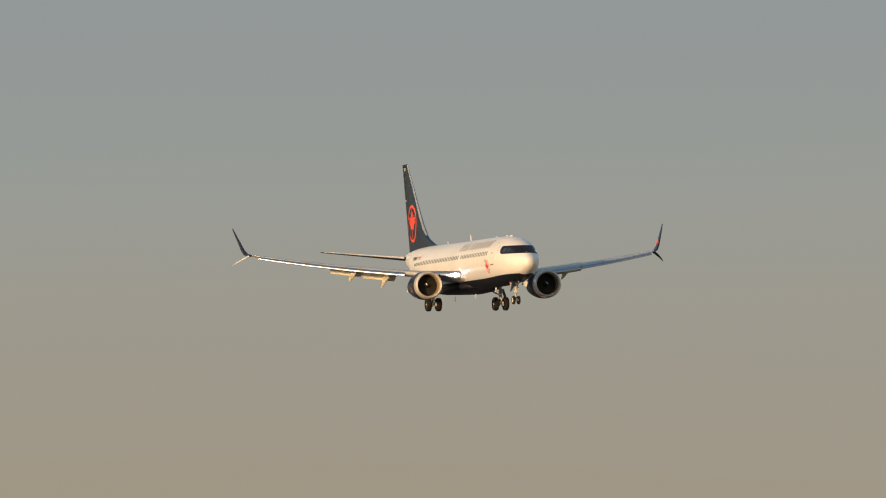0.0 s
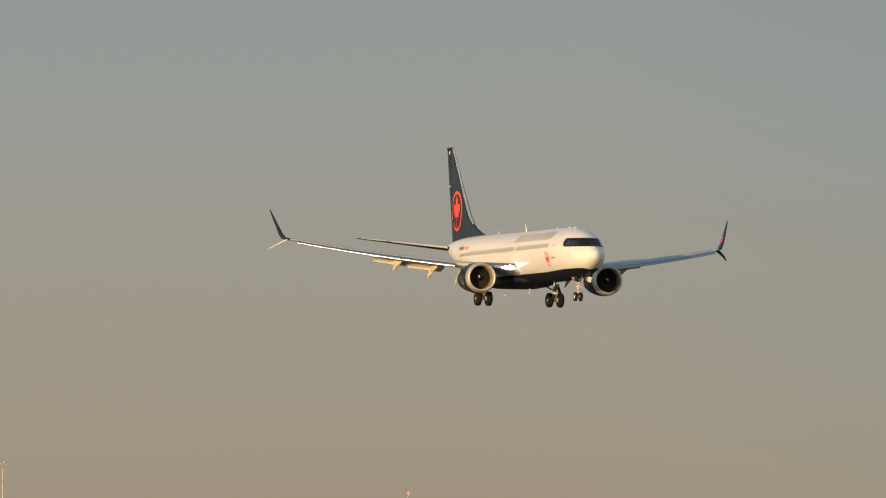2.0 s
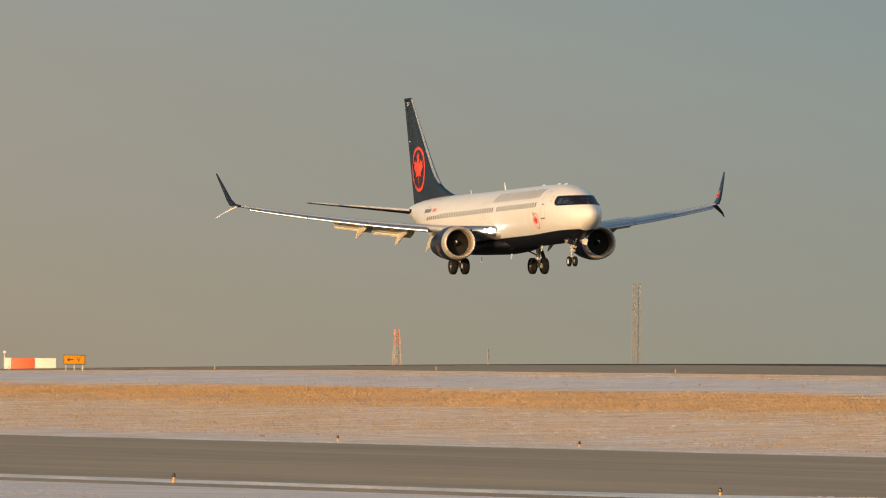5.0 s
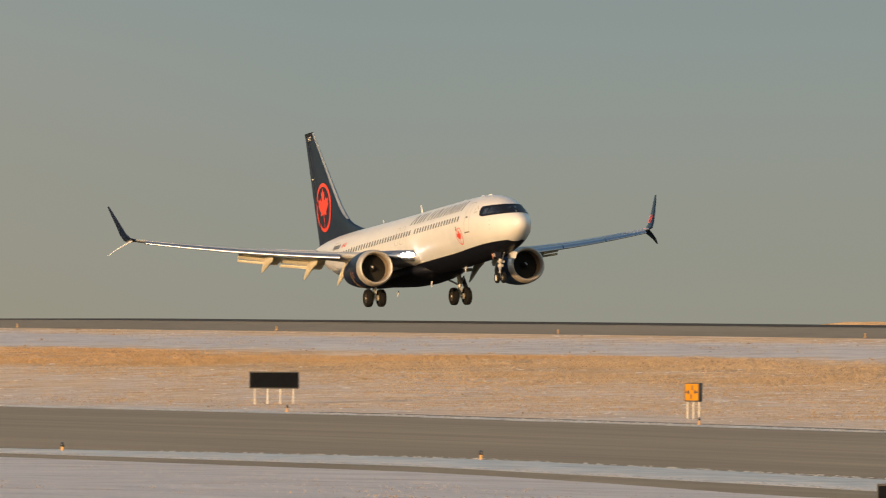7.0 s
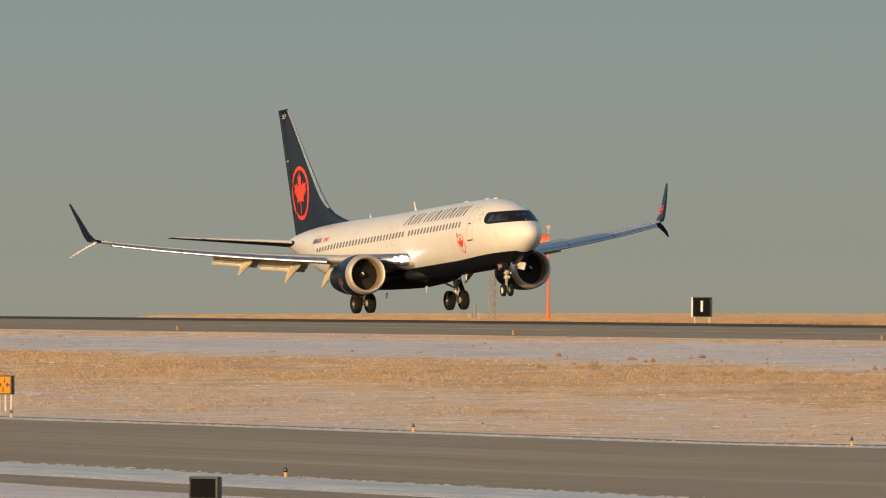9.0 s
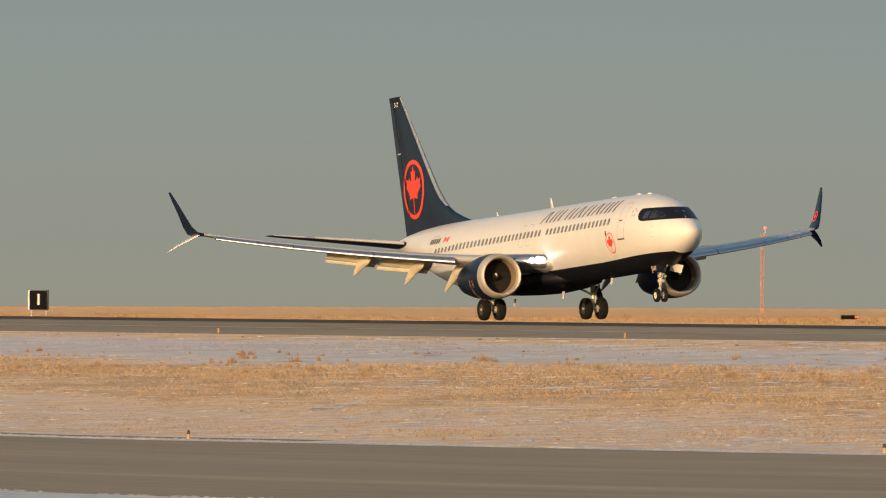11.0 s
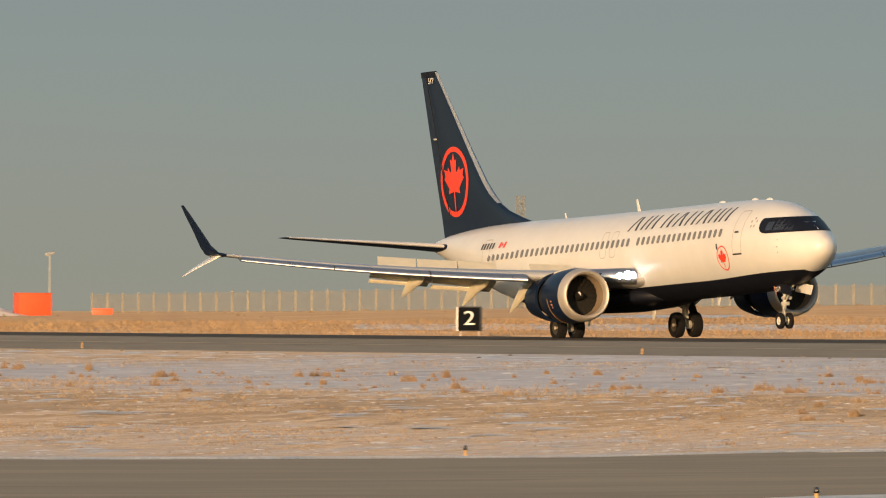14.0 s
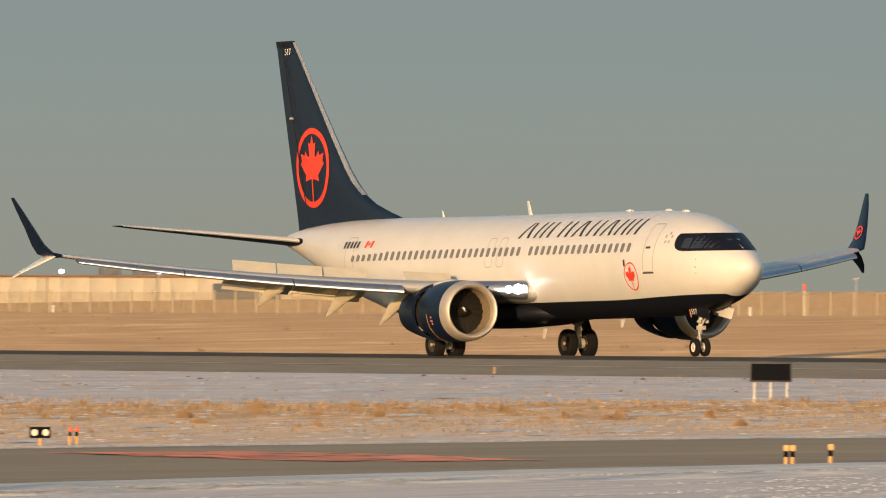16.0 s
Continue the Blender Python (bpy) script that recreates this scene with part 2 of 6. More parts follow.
def ground_material():
    """Dry winter grass with wind-packed snow lying in bands along the runway."""
    m = bpy.data.materials.new("frosted_grass_and_snow")
    m.use_nodes = True
    nt = m.node_tree
    N, L = nt.nodes, nt.links
    b = N["Principled BSDF"]
    b.inputs["Roughness"].default_value = 0.85
    g = N.new("ShaderNodeNewGeometry")
    sep = N.new("ShaderNodeSeparateXYZ")
    L.new(g.outputs["Position"], sep.inputs[0])

    def noise_tex(sx, sy, detail, rough=0.6):
        mp = N.new("ShaderNodeMapping")
        mp.inputs["Scale"].default_value = (sx, sy, 0.0)
        L.new(g.outputs["Position"], mp.inputs["Vector"])
        n = N.new("ShaderNodeTexNoise")
        n.inputs["Scale"].default_value, n.inputs["Detail"].default_value, n.inputs["Roughness"].default_value = 1.0, detail, rough
        L.new(mp.outputs[0], n.inputs["Vector"])
        return n.outputs["Fac"]

    def maths(op, a, c):
        n = N.new("ShaderNodeMath")
        n.operation = op
        for i, v in enumerate((a, c)):
            if isinstance(v, (int, float)):
                n.inputs[i].default_value = v
            else:
                L.new(v, n.inputs[i])
        return n.outputs[0]

    coarse = noise_tex(0.03, 0.05, 5.0)
    mid = noise_tex(0.16, 0.10, 6.0)
    fine = noise_tex(0.9, 0.45, 8.0, 0.75)

    def ranged(value, f0, f1, t0=0.0, t1=1.0, soft=False):
        n = N.new("ShaderNodeMapRange")
        if soft:
            n.interpolation_type = "SMOOTHSTEP"
        for key, v in (("From Min", f0), ("From Max", f1), ("To Min", t0), ("To Max", t1)):
            n.inputs[key].default_value = v
        L.new(value, n.inputs["Value"])
        return n.outputs[0]

    # snow cover across the field, by distance from the camera's side; the snow lies wider towards the east
    ramp = N.new("ShaderNodeValToRGB")
    wide = maths("ADD", sep.outputs["Y"], ranged(sep.outputs["X"], -1060.0, -640.0, 0.0, 26.0))
    edge = maths("MAXIMUM", ranged(sep.outputs["X"], -1000.0, -800.0, 376.0, 361.0), maths("MULTIPLY", ranged(sep.outputs["Y"], 395.0, 400.0), 4000.0))
    near = maths("MINIMUM", wide, edge)
    pos = maths("DIVIDE", maths("ADD", near, maths("MULTIPLY", maths("SUBTRACT", coarse, 0.5), 22.0)), 1000.0)
    L.new(pos, ramp.inputs["Fac"])
    e = ramp.color_ramp.elements
    e[0].position, e[0].color = 0.0, (0.62, 0.62, 0.62, 1)
    e[1].position, e[1].color = 0.16, (0.66, 0.66, 0.66, 1)
    for p, v in ((0.245, 0.60), (0.258, 0.52), (0.275, 0.45), (0.300, 0.44), (0.308, 0.34), (0.318, 0.31), (0.334, 0.30), (0.343, 0.62), (0.358, 0.68), (0.364, 0.56), (0.370, 0.38), (0.376, 0.36), (0.425, 0.40), (0.47, 0.28), (0.60, 0.22), (1.0, 0.24)):
        k = e.new(p)
        k.color = (v, v, v, 1)
    cover = maths("ADD", ramp.outputs["Color"], maths("ADD", maths("MULTIPLY", maths("SUBTRACT", mid, 0.5), 0.55), maths("MULTIPLY", maths("SUBTRACT", fine, 0.5), 0.9)))
    st = N.new("ShaderNodeMapRange")
    st.interpolation_type = "SMOOTHSTEP"
    st.inputs["From Min"].default_value, st.inputs["From Max"].default_value = 0.30, 0.64
    L.new(cover, st.inputs["Value"])
    grass = N.new("ShaderNodeValToRGB")
    ge = grass.color_ramp.elements
    ge[0].position, ge[0].color = 0.30, (0.275, 0.203, 0.13, 1)
    ge[1].position, ge[1].color = 0.72, (0.43, 0.338, 0.24, 1)
    L.new(fine, grass.inputs["Fac"])
    tall = N.new("ShaderNodeValToRGB")      # taller golden grass beyond the runway
    te = tall.color_ramp.elements
    te[0].position, te[0].color = 0.25, (0.37, 0.243, 0.122, 1)
    te[1].position, te[1].color = 0.75, (0.54, 0.372, 0.205, 1)
    L.new(mid, tall.inputs["Fac"])
    field = N.new("ShaderNodeMix")
    field.data_type = "RGBA"
    L.new(ranged(sep.outputs["Y"], 425.0, 440.0), field.inputs[0])
    L.new(grass.outputs["Color"], field.inputs[6])
    L.new(tall.outputs["Color"], field.inputs[7])
    snow = N.new("ShaderNodeValToRGB")
    se = snow.color_ramp.elements
    se[0].position, se[0].color = 0.36, (0.465, 0.447, 0.472, 1)
    se[1].position, se[1].color = 0.64, (0.725, 0.685, 0.66, 1)
    streak = noise_tex(0.05, 0.55, 5.0, 0.65)       # wind-drawn streaks
    L.new(maths("ADD", maths("MULTIPLY", mid, 0.45), maths("ADD", maths("MULTIPLY", streak, 0.40), maths("MULTIPLY", fine, 0.15))), snow.inputs["Fac"])
    mix = N.new("ShaderNodeMix")
    mix.data_type = "RGBA"
    L.new(st.outputs[0], mix.inputs[0])
    L.new(field.outputs[2], mix.inputs[6])
    L.new(snow.outputs["Color"], mix.inputs[7])
    L.new(mix.outputs[2], b.inputs["Base Color"])
    L.new(ranged(st.outputs[0], 0.0, 1.0, 1.0, 0.15), b.inputs["Diffuse Roughness"])
    bp = N.new("ShaderNodeBump")
    bp.inputs["Strength"].default_value, bp.inputs["Distance"].default_value = 0.9, 0.25
    L.new(maths("MULTIPLY", fine, ranged(st.outputs[0], 0.0, 1.0, 1.0, 0.35)), bp.inputs["Height"])
    L.new(bp.outputs[0], b.inputs["Normal"])
    return m


M["ground"] = ground_material()


# ---- mesh helpers ----
def mesh_object(name, bm, material, smooth=True, solid=True):
    me = bpy.data.meshes.new(name)
    if solid:
        bmesh.ops.recalc_face_normals(bm, faces=bm.faces)
    bm.to_mesh(me)
    bm.free()
    for mm in (material if isinstance(material, (list, tuple)) else [material]):
        me.materials.append(M[mm] if isinstance(mm, str) else mm)
    if smooth:
        for p in me.polygons:
            p.use_smooth = True
        me.set_sharp_from_angle(angle=radians(38))
    return new(name, me)


def part(name, bm, material, parent, label="", smooth=True):
    ob = mesh_object(name, bm, material, smooth)
    ob.parent = parent
    if label:
        ob["label"] = label
    return ob


def thing(name, label, category, at=(0, 0, 0), rz=0.0, group="", kind=""):
    e = new(name)
    e.empty_display_size = 0.3
    e.matrix_world = pose(*at, 0, 0, rz)
    return tagged(e, label, category, group, kind)


def loft(rings, close_ring=True, caps=(False, False), bm=None, mats=None):
    """Skin rings of points; mats(i, j) names the material slot of a face."""
    bm = bm or bmesh.new()
    vs = [[bm.verts.new(p) for p in r] for r in rings]
    n = len(vs[0])
    for i in range(len(vs) - 1):
        for j in range(n if close_ring else n - 1):
            k = (j + 1) % n
            f = bm.faces.new((vs[i][j], vs[i][k], vs[i + 1][k], vs[i + 1][j]))
            if mats:
                f.material_index = mats(i, j)
    if caps[0]:
        bm.faces.new(vs[0][::-1])
    if caps[1]:
        bm.faces.new(vs[-1])
    return bm


def box(bm, size, at=(0, 0, 0), turn=None, bevel=0.0):
    m = Matrix.Translation(at) @ (turn if turn is not None else Matrix.Identity(4)) @ Matrix.Diagonal((*size, 1))
    r = bmesh.ops.create_cube(bm, size=1.0, matrix=m)
    if bevel:
        ed = list({e for v in r["verts"] for e in v.link_edges})
        bmesh.ops.bevel(bm, geom=ed, offset=bevel, segments=2, affect="EDGES", profile=0.6)
    return bm


def rod(bm, a, b, r0, r1=None, seg=10, caps=True):
    a, b = Vector(a), Vector(b)
    d = b - a
    q = d.to_track_quat("Z", "Y").to_matrix().to_4x4()
    bmesh.ops.create_cone(bm, cap_ends=caps, segments=seg, radius1=r0, radius2=r0 if r1 is None else r1, depth=d.length,
                          matrix=Matrix.Translation((a + b) / 2) @ q)
    return bm


def lathe(profile, axis_at=(0, 0, 0), seg=40, axis="x", bm=None, squash=None):
    """Turn a profile of (along, radius) round an axis."""
    rings = []
    for a, r in profile:
        ring = []
        for i in range(seg):
            t = 2 * math.pi * i / seg
            y, z = r * math.cos(t), r * math.sin(t)
            if squash:
                y, z = squash(y, z)
            p = (a, y, z) if axis == "x" else (y, a, z) if axis == "y" else (y, z, a)
            ring.append((p[0] + axis_at[0], p[1] + axis_at[1], p[2] + axis_at[2]))
        rings.append(ring)
    return loft(rings, bm=bm)


def interp(x, table):
    if x <= table[0][0]:
        return table[0][1]
    for (a, u), (b, v) in zip(table, table[1:]):
        if x <= b:
            s = (x - a) / (b - a)
            s = s * s * (3 - 2 * s) if len(table) < 3 else s
            return u + (v - u) * s
    return table[-1][1]


def text_part(name, body, size, matrix, material, parent, label=""):
    cu = bpy.data.curves.new(name, "FONT")
    cu.body, cu.size, cu.align_x, cu.align_y, cu.extrude = body, size, "CENTER", "CENTER", 0.004
    tmp = bpy.data.objects.new(name, cu)
    me = bpy.data.meshes.new_from_object(tmp)
    bpy.data.objects.remove(tmp)
    me.materials.clear()
    me.materials.append(M[material])
    ob = new(name, me)
    ob.parent = parent
    ob.matrix_basis = matrix
    if label:
        ob["label"] = label
    return ob


# ---- airfield: terrain, runway, taxiway ----
RUNWAY_Y = 407.0
HALF = 31.0
CROWN = [(-2600, -6.0), (-1950, -2.6), (-1837, -1.8), (-1740, -1.05), (-1667, -0.64), (-1584, -0.23), (-1535, -0.05), (-1480, 0.10), (-1380, 0.12), (-1250, 0.10), (-1080, 0.0), (700, 0.0)]
CROSS = [(-400, -0.6), (10, -0.6), (60, -2.6), (110, -3.42), (200, -3.42), (206, -3.6), (244, -3.6), (251, -3.42), (266, -3.15), (376, -0.58), (438, -0.60), (460, -0.1), (700, 0.0)]
TAXI_Z = [(13.0, -3.18), (15.0, -3.24), (16.0, -3.27), (17.2, -3.45), (18.5, -3.66), (19.5, -3.6), (20.5, -3.55), (21.3, -3.40), (22.4, -3.15), (23.5, -2.83), (24.0, -2.57), (25.1, -2.25), (26.0, -1.93), (27.0, -1.63), (27.9, -1.37), (30.0, -1.1)]
TAXI_NEAR = [(13.0, 172), (14.5, 173), (15.0, 175), (15.5, 180), (16.2, 184), (16.8, 183), (17.4, 180.5), (18.5, 178), (20.0, 178), (24.0, 184), (25.0, 190), (26.0, 193), (27.0, 197), (29.0, 198)]
TAXI_FAR = 250.0
BANK_NEAR = [(13.0, 170.5), (15.0, 172), (16.1, 173), (16.6, 171), (17.2, 169), (18.5, 167), (20.0, 171), (24.0, 177), (25.0, 183), (26.0, 186), (27.0, 190), (29.0, 191)]
BARE_NEAR = [(13.0, 169.9), (15.0, 170.9), (16.2, 170.2), (16.8, 167.6), (17.2, 164.5), (18.5, 160), (20.0, 163)]
FAR = [(10, -14), (15.8, -14), (17.1, -1.40), (17.6, -0.98), (18.3, -0.52), (19.2, -0.22), (20, 0.10), (21.7, 0.50), (22.2, 0.72), (23, 1.14), (23.5, 1.40), (24.2, 1.66), (28, 1.80), (40, 1.9)]
HILL = [(10, 0), (24.3, 0), (25.2, 1.8), (26.0, 2.4), (26.8, 3.2), (27.6, 4.1), (40, 4.5)]


def smooth(a, b, x):
    s = min(1.0, max(0.0, (x - a) / (b - a)))
    return s * s * (3 - 2 * s)


def bearing(x, y):
    return math.degrees(math.atan2(y, max(1.0, -x)))


def land(x, y):
    z = interp(y, CROSS) + interp(x, CROWN) * smooth(266, 376, y) * (1 - smooth(440, 640, y))
    if 60 < y < 376:
        z += (interp(bearing(x, y), TAXI_Z) + 3.38) * smooth(60, 130, y) * (1 - smooth(256, 372, y))
    if y > 440:
        b = bearing(x, y)
        far = interp(b, FAR) + interp(b, HILL) * smooth(950, 1300, y)
        s = smooth(445, 545, y)
        z = z * (1 - s) + far * s
        z += 0.10 * s * noise.noise(Vector((x * 0.02, y * 0.02, 0)))
    return z


def axis_steps(stops):
    vals = []
    for (a, b, step) in stops:
        n = max(1, round((b - a) / step))
        vals += [a + (b - a) * i / n for i in range(n)]
    return vals + [stops[-1][1]]


def sheet(xs, ys, height):
    bm = bmesh.new()
    rows = [[bm.verts.new((x, y, height(x, y))) for x in xs] for y in ys]
    for r0, r1 in zip(rows, rows[1:]):
        for i in range(len(xs) - 1):
            bm.faces.new((r0[i], r0[i + 1], r1[i + 1], r1[i]))
    return bm


def relief(x, y):
    """Low hummocks of frozen grass and drifted snow off the pavements."""
    m = smooth(256, 262, y) * (1 - smooth(366, 374, y)) + (1 - smooth(150, 168, y)) * smooth(60, 90, y)
    if m <= 0.0 or x < -1600 or x > -300:
        return 0.0
    return m * (0.085 * noise.noise(Vector((x * 0.30, y * 0.42, 0))) + 0.06 * noise.noise(Vector((x * 0.075, y * 0.11, 5.0))))


xs = axis_steps([(-4950, -2200, 110), (-2200, -1500, 20), (-1500, -1250, 2.4), (-1250, -440, 1.1), (-440, -150, 16), (-150, 800, 100)])
ys = axis_steps([(-400, 80, 40), (80, 172, 2.2), (172, 252, 5), (252, 376, 0.9), (376, 440, 8), (440, 700, 4), (700, 900, 30), (900, 2600, 80)])
nx = len(xs)
me = bpy.data.meshes.new("ground")
me.from_pydata([(x, y, land(x, y) + relief(x, y)) for y in ys for x in xs], [],
               [(j * nx + i, j * nx + i + 1, (j + 1) * nx + i + 1, (j + 1) * nx + i) for j in range(len(ys) - 1) for i in range(nx - 1)])
me.materials.append(M["ground"])
me.shade_smooth()
ground = new("ground", me)
tagged(ground, "frosty straw-coloured airfield grass with bands of packed snow", "ground", kind="structure")


def runway_z(x, y):
    return interp(x, CROWN) - 0.53 * min(1.0, abs(y - RUNWAY_Y) / HALF) - (0.12 if abs(y - RUNWAY_Y) > HALF + 0.01 else 0.0)


rx = axis_steps([(-2300, -650, 15)])
runway = mesh_object("runway", sheet(rx, [RUNWAY_Y + o for o in (-HALF - 1.2, -HALF, -20, -12, -6, 0, 6, 12, 20, HALF)], lambda x, y: runway_z(x, y) + 0.02), "asphalt", solid=False)
tagged(runway, "grey grooved asphalt runway with a crowned surface", "runway", kind="structure")
rubber = mesh_object("tyre_rubber_strip", sheet(rx, [RUNWAY_Y + o for o in (-7, -4, 0, 5, 9)], lambda x, y: runway_z(x, y) + 0.035), "rubber", solid=False)
tagged(rubber, "black tyre rubber streaks along the runway centre", "rubber marks", kind="structure")


M["worn_white"] = mat("worn_white_road_paint", (0.24, 0.225, 0.195), 0.85, matte=1.0, vary=0.3, scale=0.8, dirt=(0.12, 0.11, 0.093), dirt_scale=0.03, dirt_amount=1.0, stretch=(0.2, 1, 1))
line = mesh_object("runway_edge_line", sheet(axis_steps([(-1250, -660, 12)]), [RUNWAY_Y - 20.4, RUNWAY_Y - 19.7], lambda x, y: runway_z(x, y) + 0.034), "worn_white", solid=False)
tagged(line, "worn white painted runway edge line", "marking", kind="structure")


def strip(name, material, xs_, near, far, lift, label, category, rows=5, wobble=0.0, seed=0.0):
    """A long paved or snowy strip between two lines given by bearing."""
    bm = bmesh.new()
    grid = []
    for j in [-1] + list(range(rows)):     # the first row is a buried edge
        row = []
        for x in xs_:
            y = 220.0
            for _ in range(3):
                b = bearing(x, y)
                n, f = near(b), far(b)
                y = n + (f - n) * max(0, j) / (rows - 1) - (1.2 if j < 0 else 0.0)
            if wobble:
                y += wobble * noise.noise(Vector((x * 0.045, max(0, j) * 3.1 + seed, seed))) + wobble * 0.5 * noise.noise(Vector((x * 0.3, max(0, j) * 2.1 + seed, 4.0)))
            bump = -0.12 if j < 0 else lift * (1.0 if 0 < j < rows - 1 else 0.2) if wobble else lift
            row.append(bm.verts.new((x, y, interp(bearing(x, y), TAXI_Z) + bump)))
        grid.append(row)
    for r0, r1 in zip(grid, grid[1:]):
        for i in range(len(xs_) - 1):
            bm.faces.new((r0[i], r0[i + 1], r1[i + 1], r1[i]))
    return tagged(mesh_object(name, bm, material, solid=False), label, category, kind="structure")


def near_edge(b):
    return interp(b, TAXI_NEAR)


taxi_x = axis_steps([(-1400, -250, 12)])
fine_x = axis_steps([(-1300, -300, 3)])
strip("taxiway", "taxi", taxi_x, near_edge, lambda b: TAXI_FAR, 0.03, "worn grey asphalt taxiway in front of the runway", "taxiway", 7)
west_x = axis_steps([(-900, -480, 4)])
strip("taxiway_shoulder", "taxi", west_x, lambda b: interp(b, BARE_NEAR), lambda b: interp(b, BANK_NEAR), 0.03, "narrow strip of bare asphalt beyond a snow bank", "taxiway shoulder", 3)
strip("snow_bank", "oldsnow", fine_x, lambda b: interp(b, BANK_NEAR), lambda b: near_edge(b) + 1.0, 0.09, "ploughed bank of snow along the taxiway edge", "snow bank", 5, 0.5, 1.0)
strip("snow_bank", "oldsnow", fine_x, lambda b: TAXI_FAR - 0.6, lambda b: TAXI_FAR + 2.2, 0.07, "thin line of snow along the taxiway edge", "snow bank", 4, 1.2, 7.0)
strip("bare_or_shaded_edge", "taxi", axis_steps([(-900, -735, 4)]), lambda b: TAXI_FAR + 2.6, lambda b: TAXI_FAR + 5.5, 0.04, "narrow strip of bare asphalt beside the taxiway", "taxiway shoulder", 3)
strip("snow_bank", "oldsnow", axis_steps([(-900, -735, 3)]), lambda b: TAXI_FAR + 5.6, lambda b: TAXI_FAR + 8.6, 0.06, "thin line of snow along the taxiway edge", "snow bank", 4, 1.0, 12.0)


def snow_patch(b0, b1, y0, y1, label):
    """Old snow lying in the far grass."""
    bm = bmesh.new()
    grid = []
    for j in range(7):
        row = []
        for i in range(61):
            b, v = b0 + (b1 - b0) * i / 60, j / 6
            y = y0 + (y1 - y0) * v
            x = -y / math.tan(radians(b))
            edge = math.sin(math.pi * v) * min(1.0, 6 * i / 60, 6 * (1 - i / 60))
            row.append(bm.verts.new((x, y, land(x, y) - 0.03 + 0.12 * edge * (0.5 + 0.8 * noise.noise(Vector((x * 0.5, y * 0.45, 2.0)))))))
        grid.append(row)
    for r0, r1 in zip(grid, grid[1:]):
        for i in range(60):
            bm.faces.new((r0[i], r0[i + 1], r1[i + 1], r1[i]))
    return tagged(mesh_object("snow_patch", bm, "oldsnow", solid=False), label, "snow", kind="structure")


# dark asphalt strip stands in for the blue shade of a snow rut
strip("bare_or_shaded_edge", "taxi", axis_steps([(-410, -402, 0.8)]), lambda b: 195.2, lambda b: 198.4, 0.04, "short dark strip standing for a shaded rut in the snow at the taxiway edge", "taxiway shoulder", 3)


snow_patch(22.9, 24.27, 474, 486, "thin drift of old snow in the far grass")
snow_patch(23.3, 23.9, 500, 512, "thin drift of old snow in the far grass")


def at_bearing(deg, y):
    """The place on the line at distance y from the camera's line that lies on that bearing."""
    return -y / math.tan(radians(deg)), y


def facing(x, y):
    """Turn about z that points a thing's -y side to the camera."""
    return math.degrees(math.atan2(y, x)) - 90.0


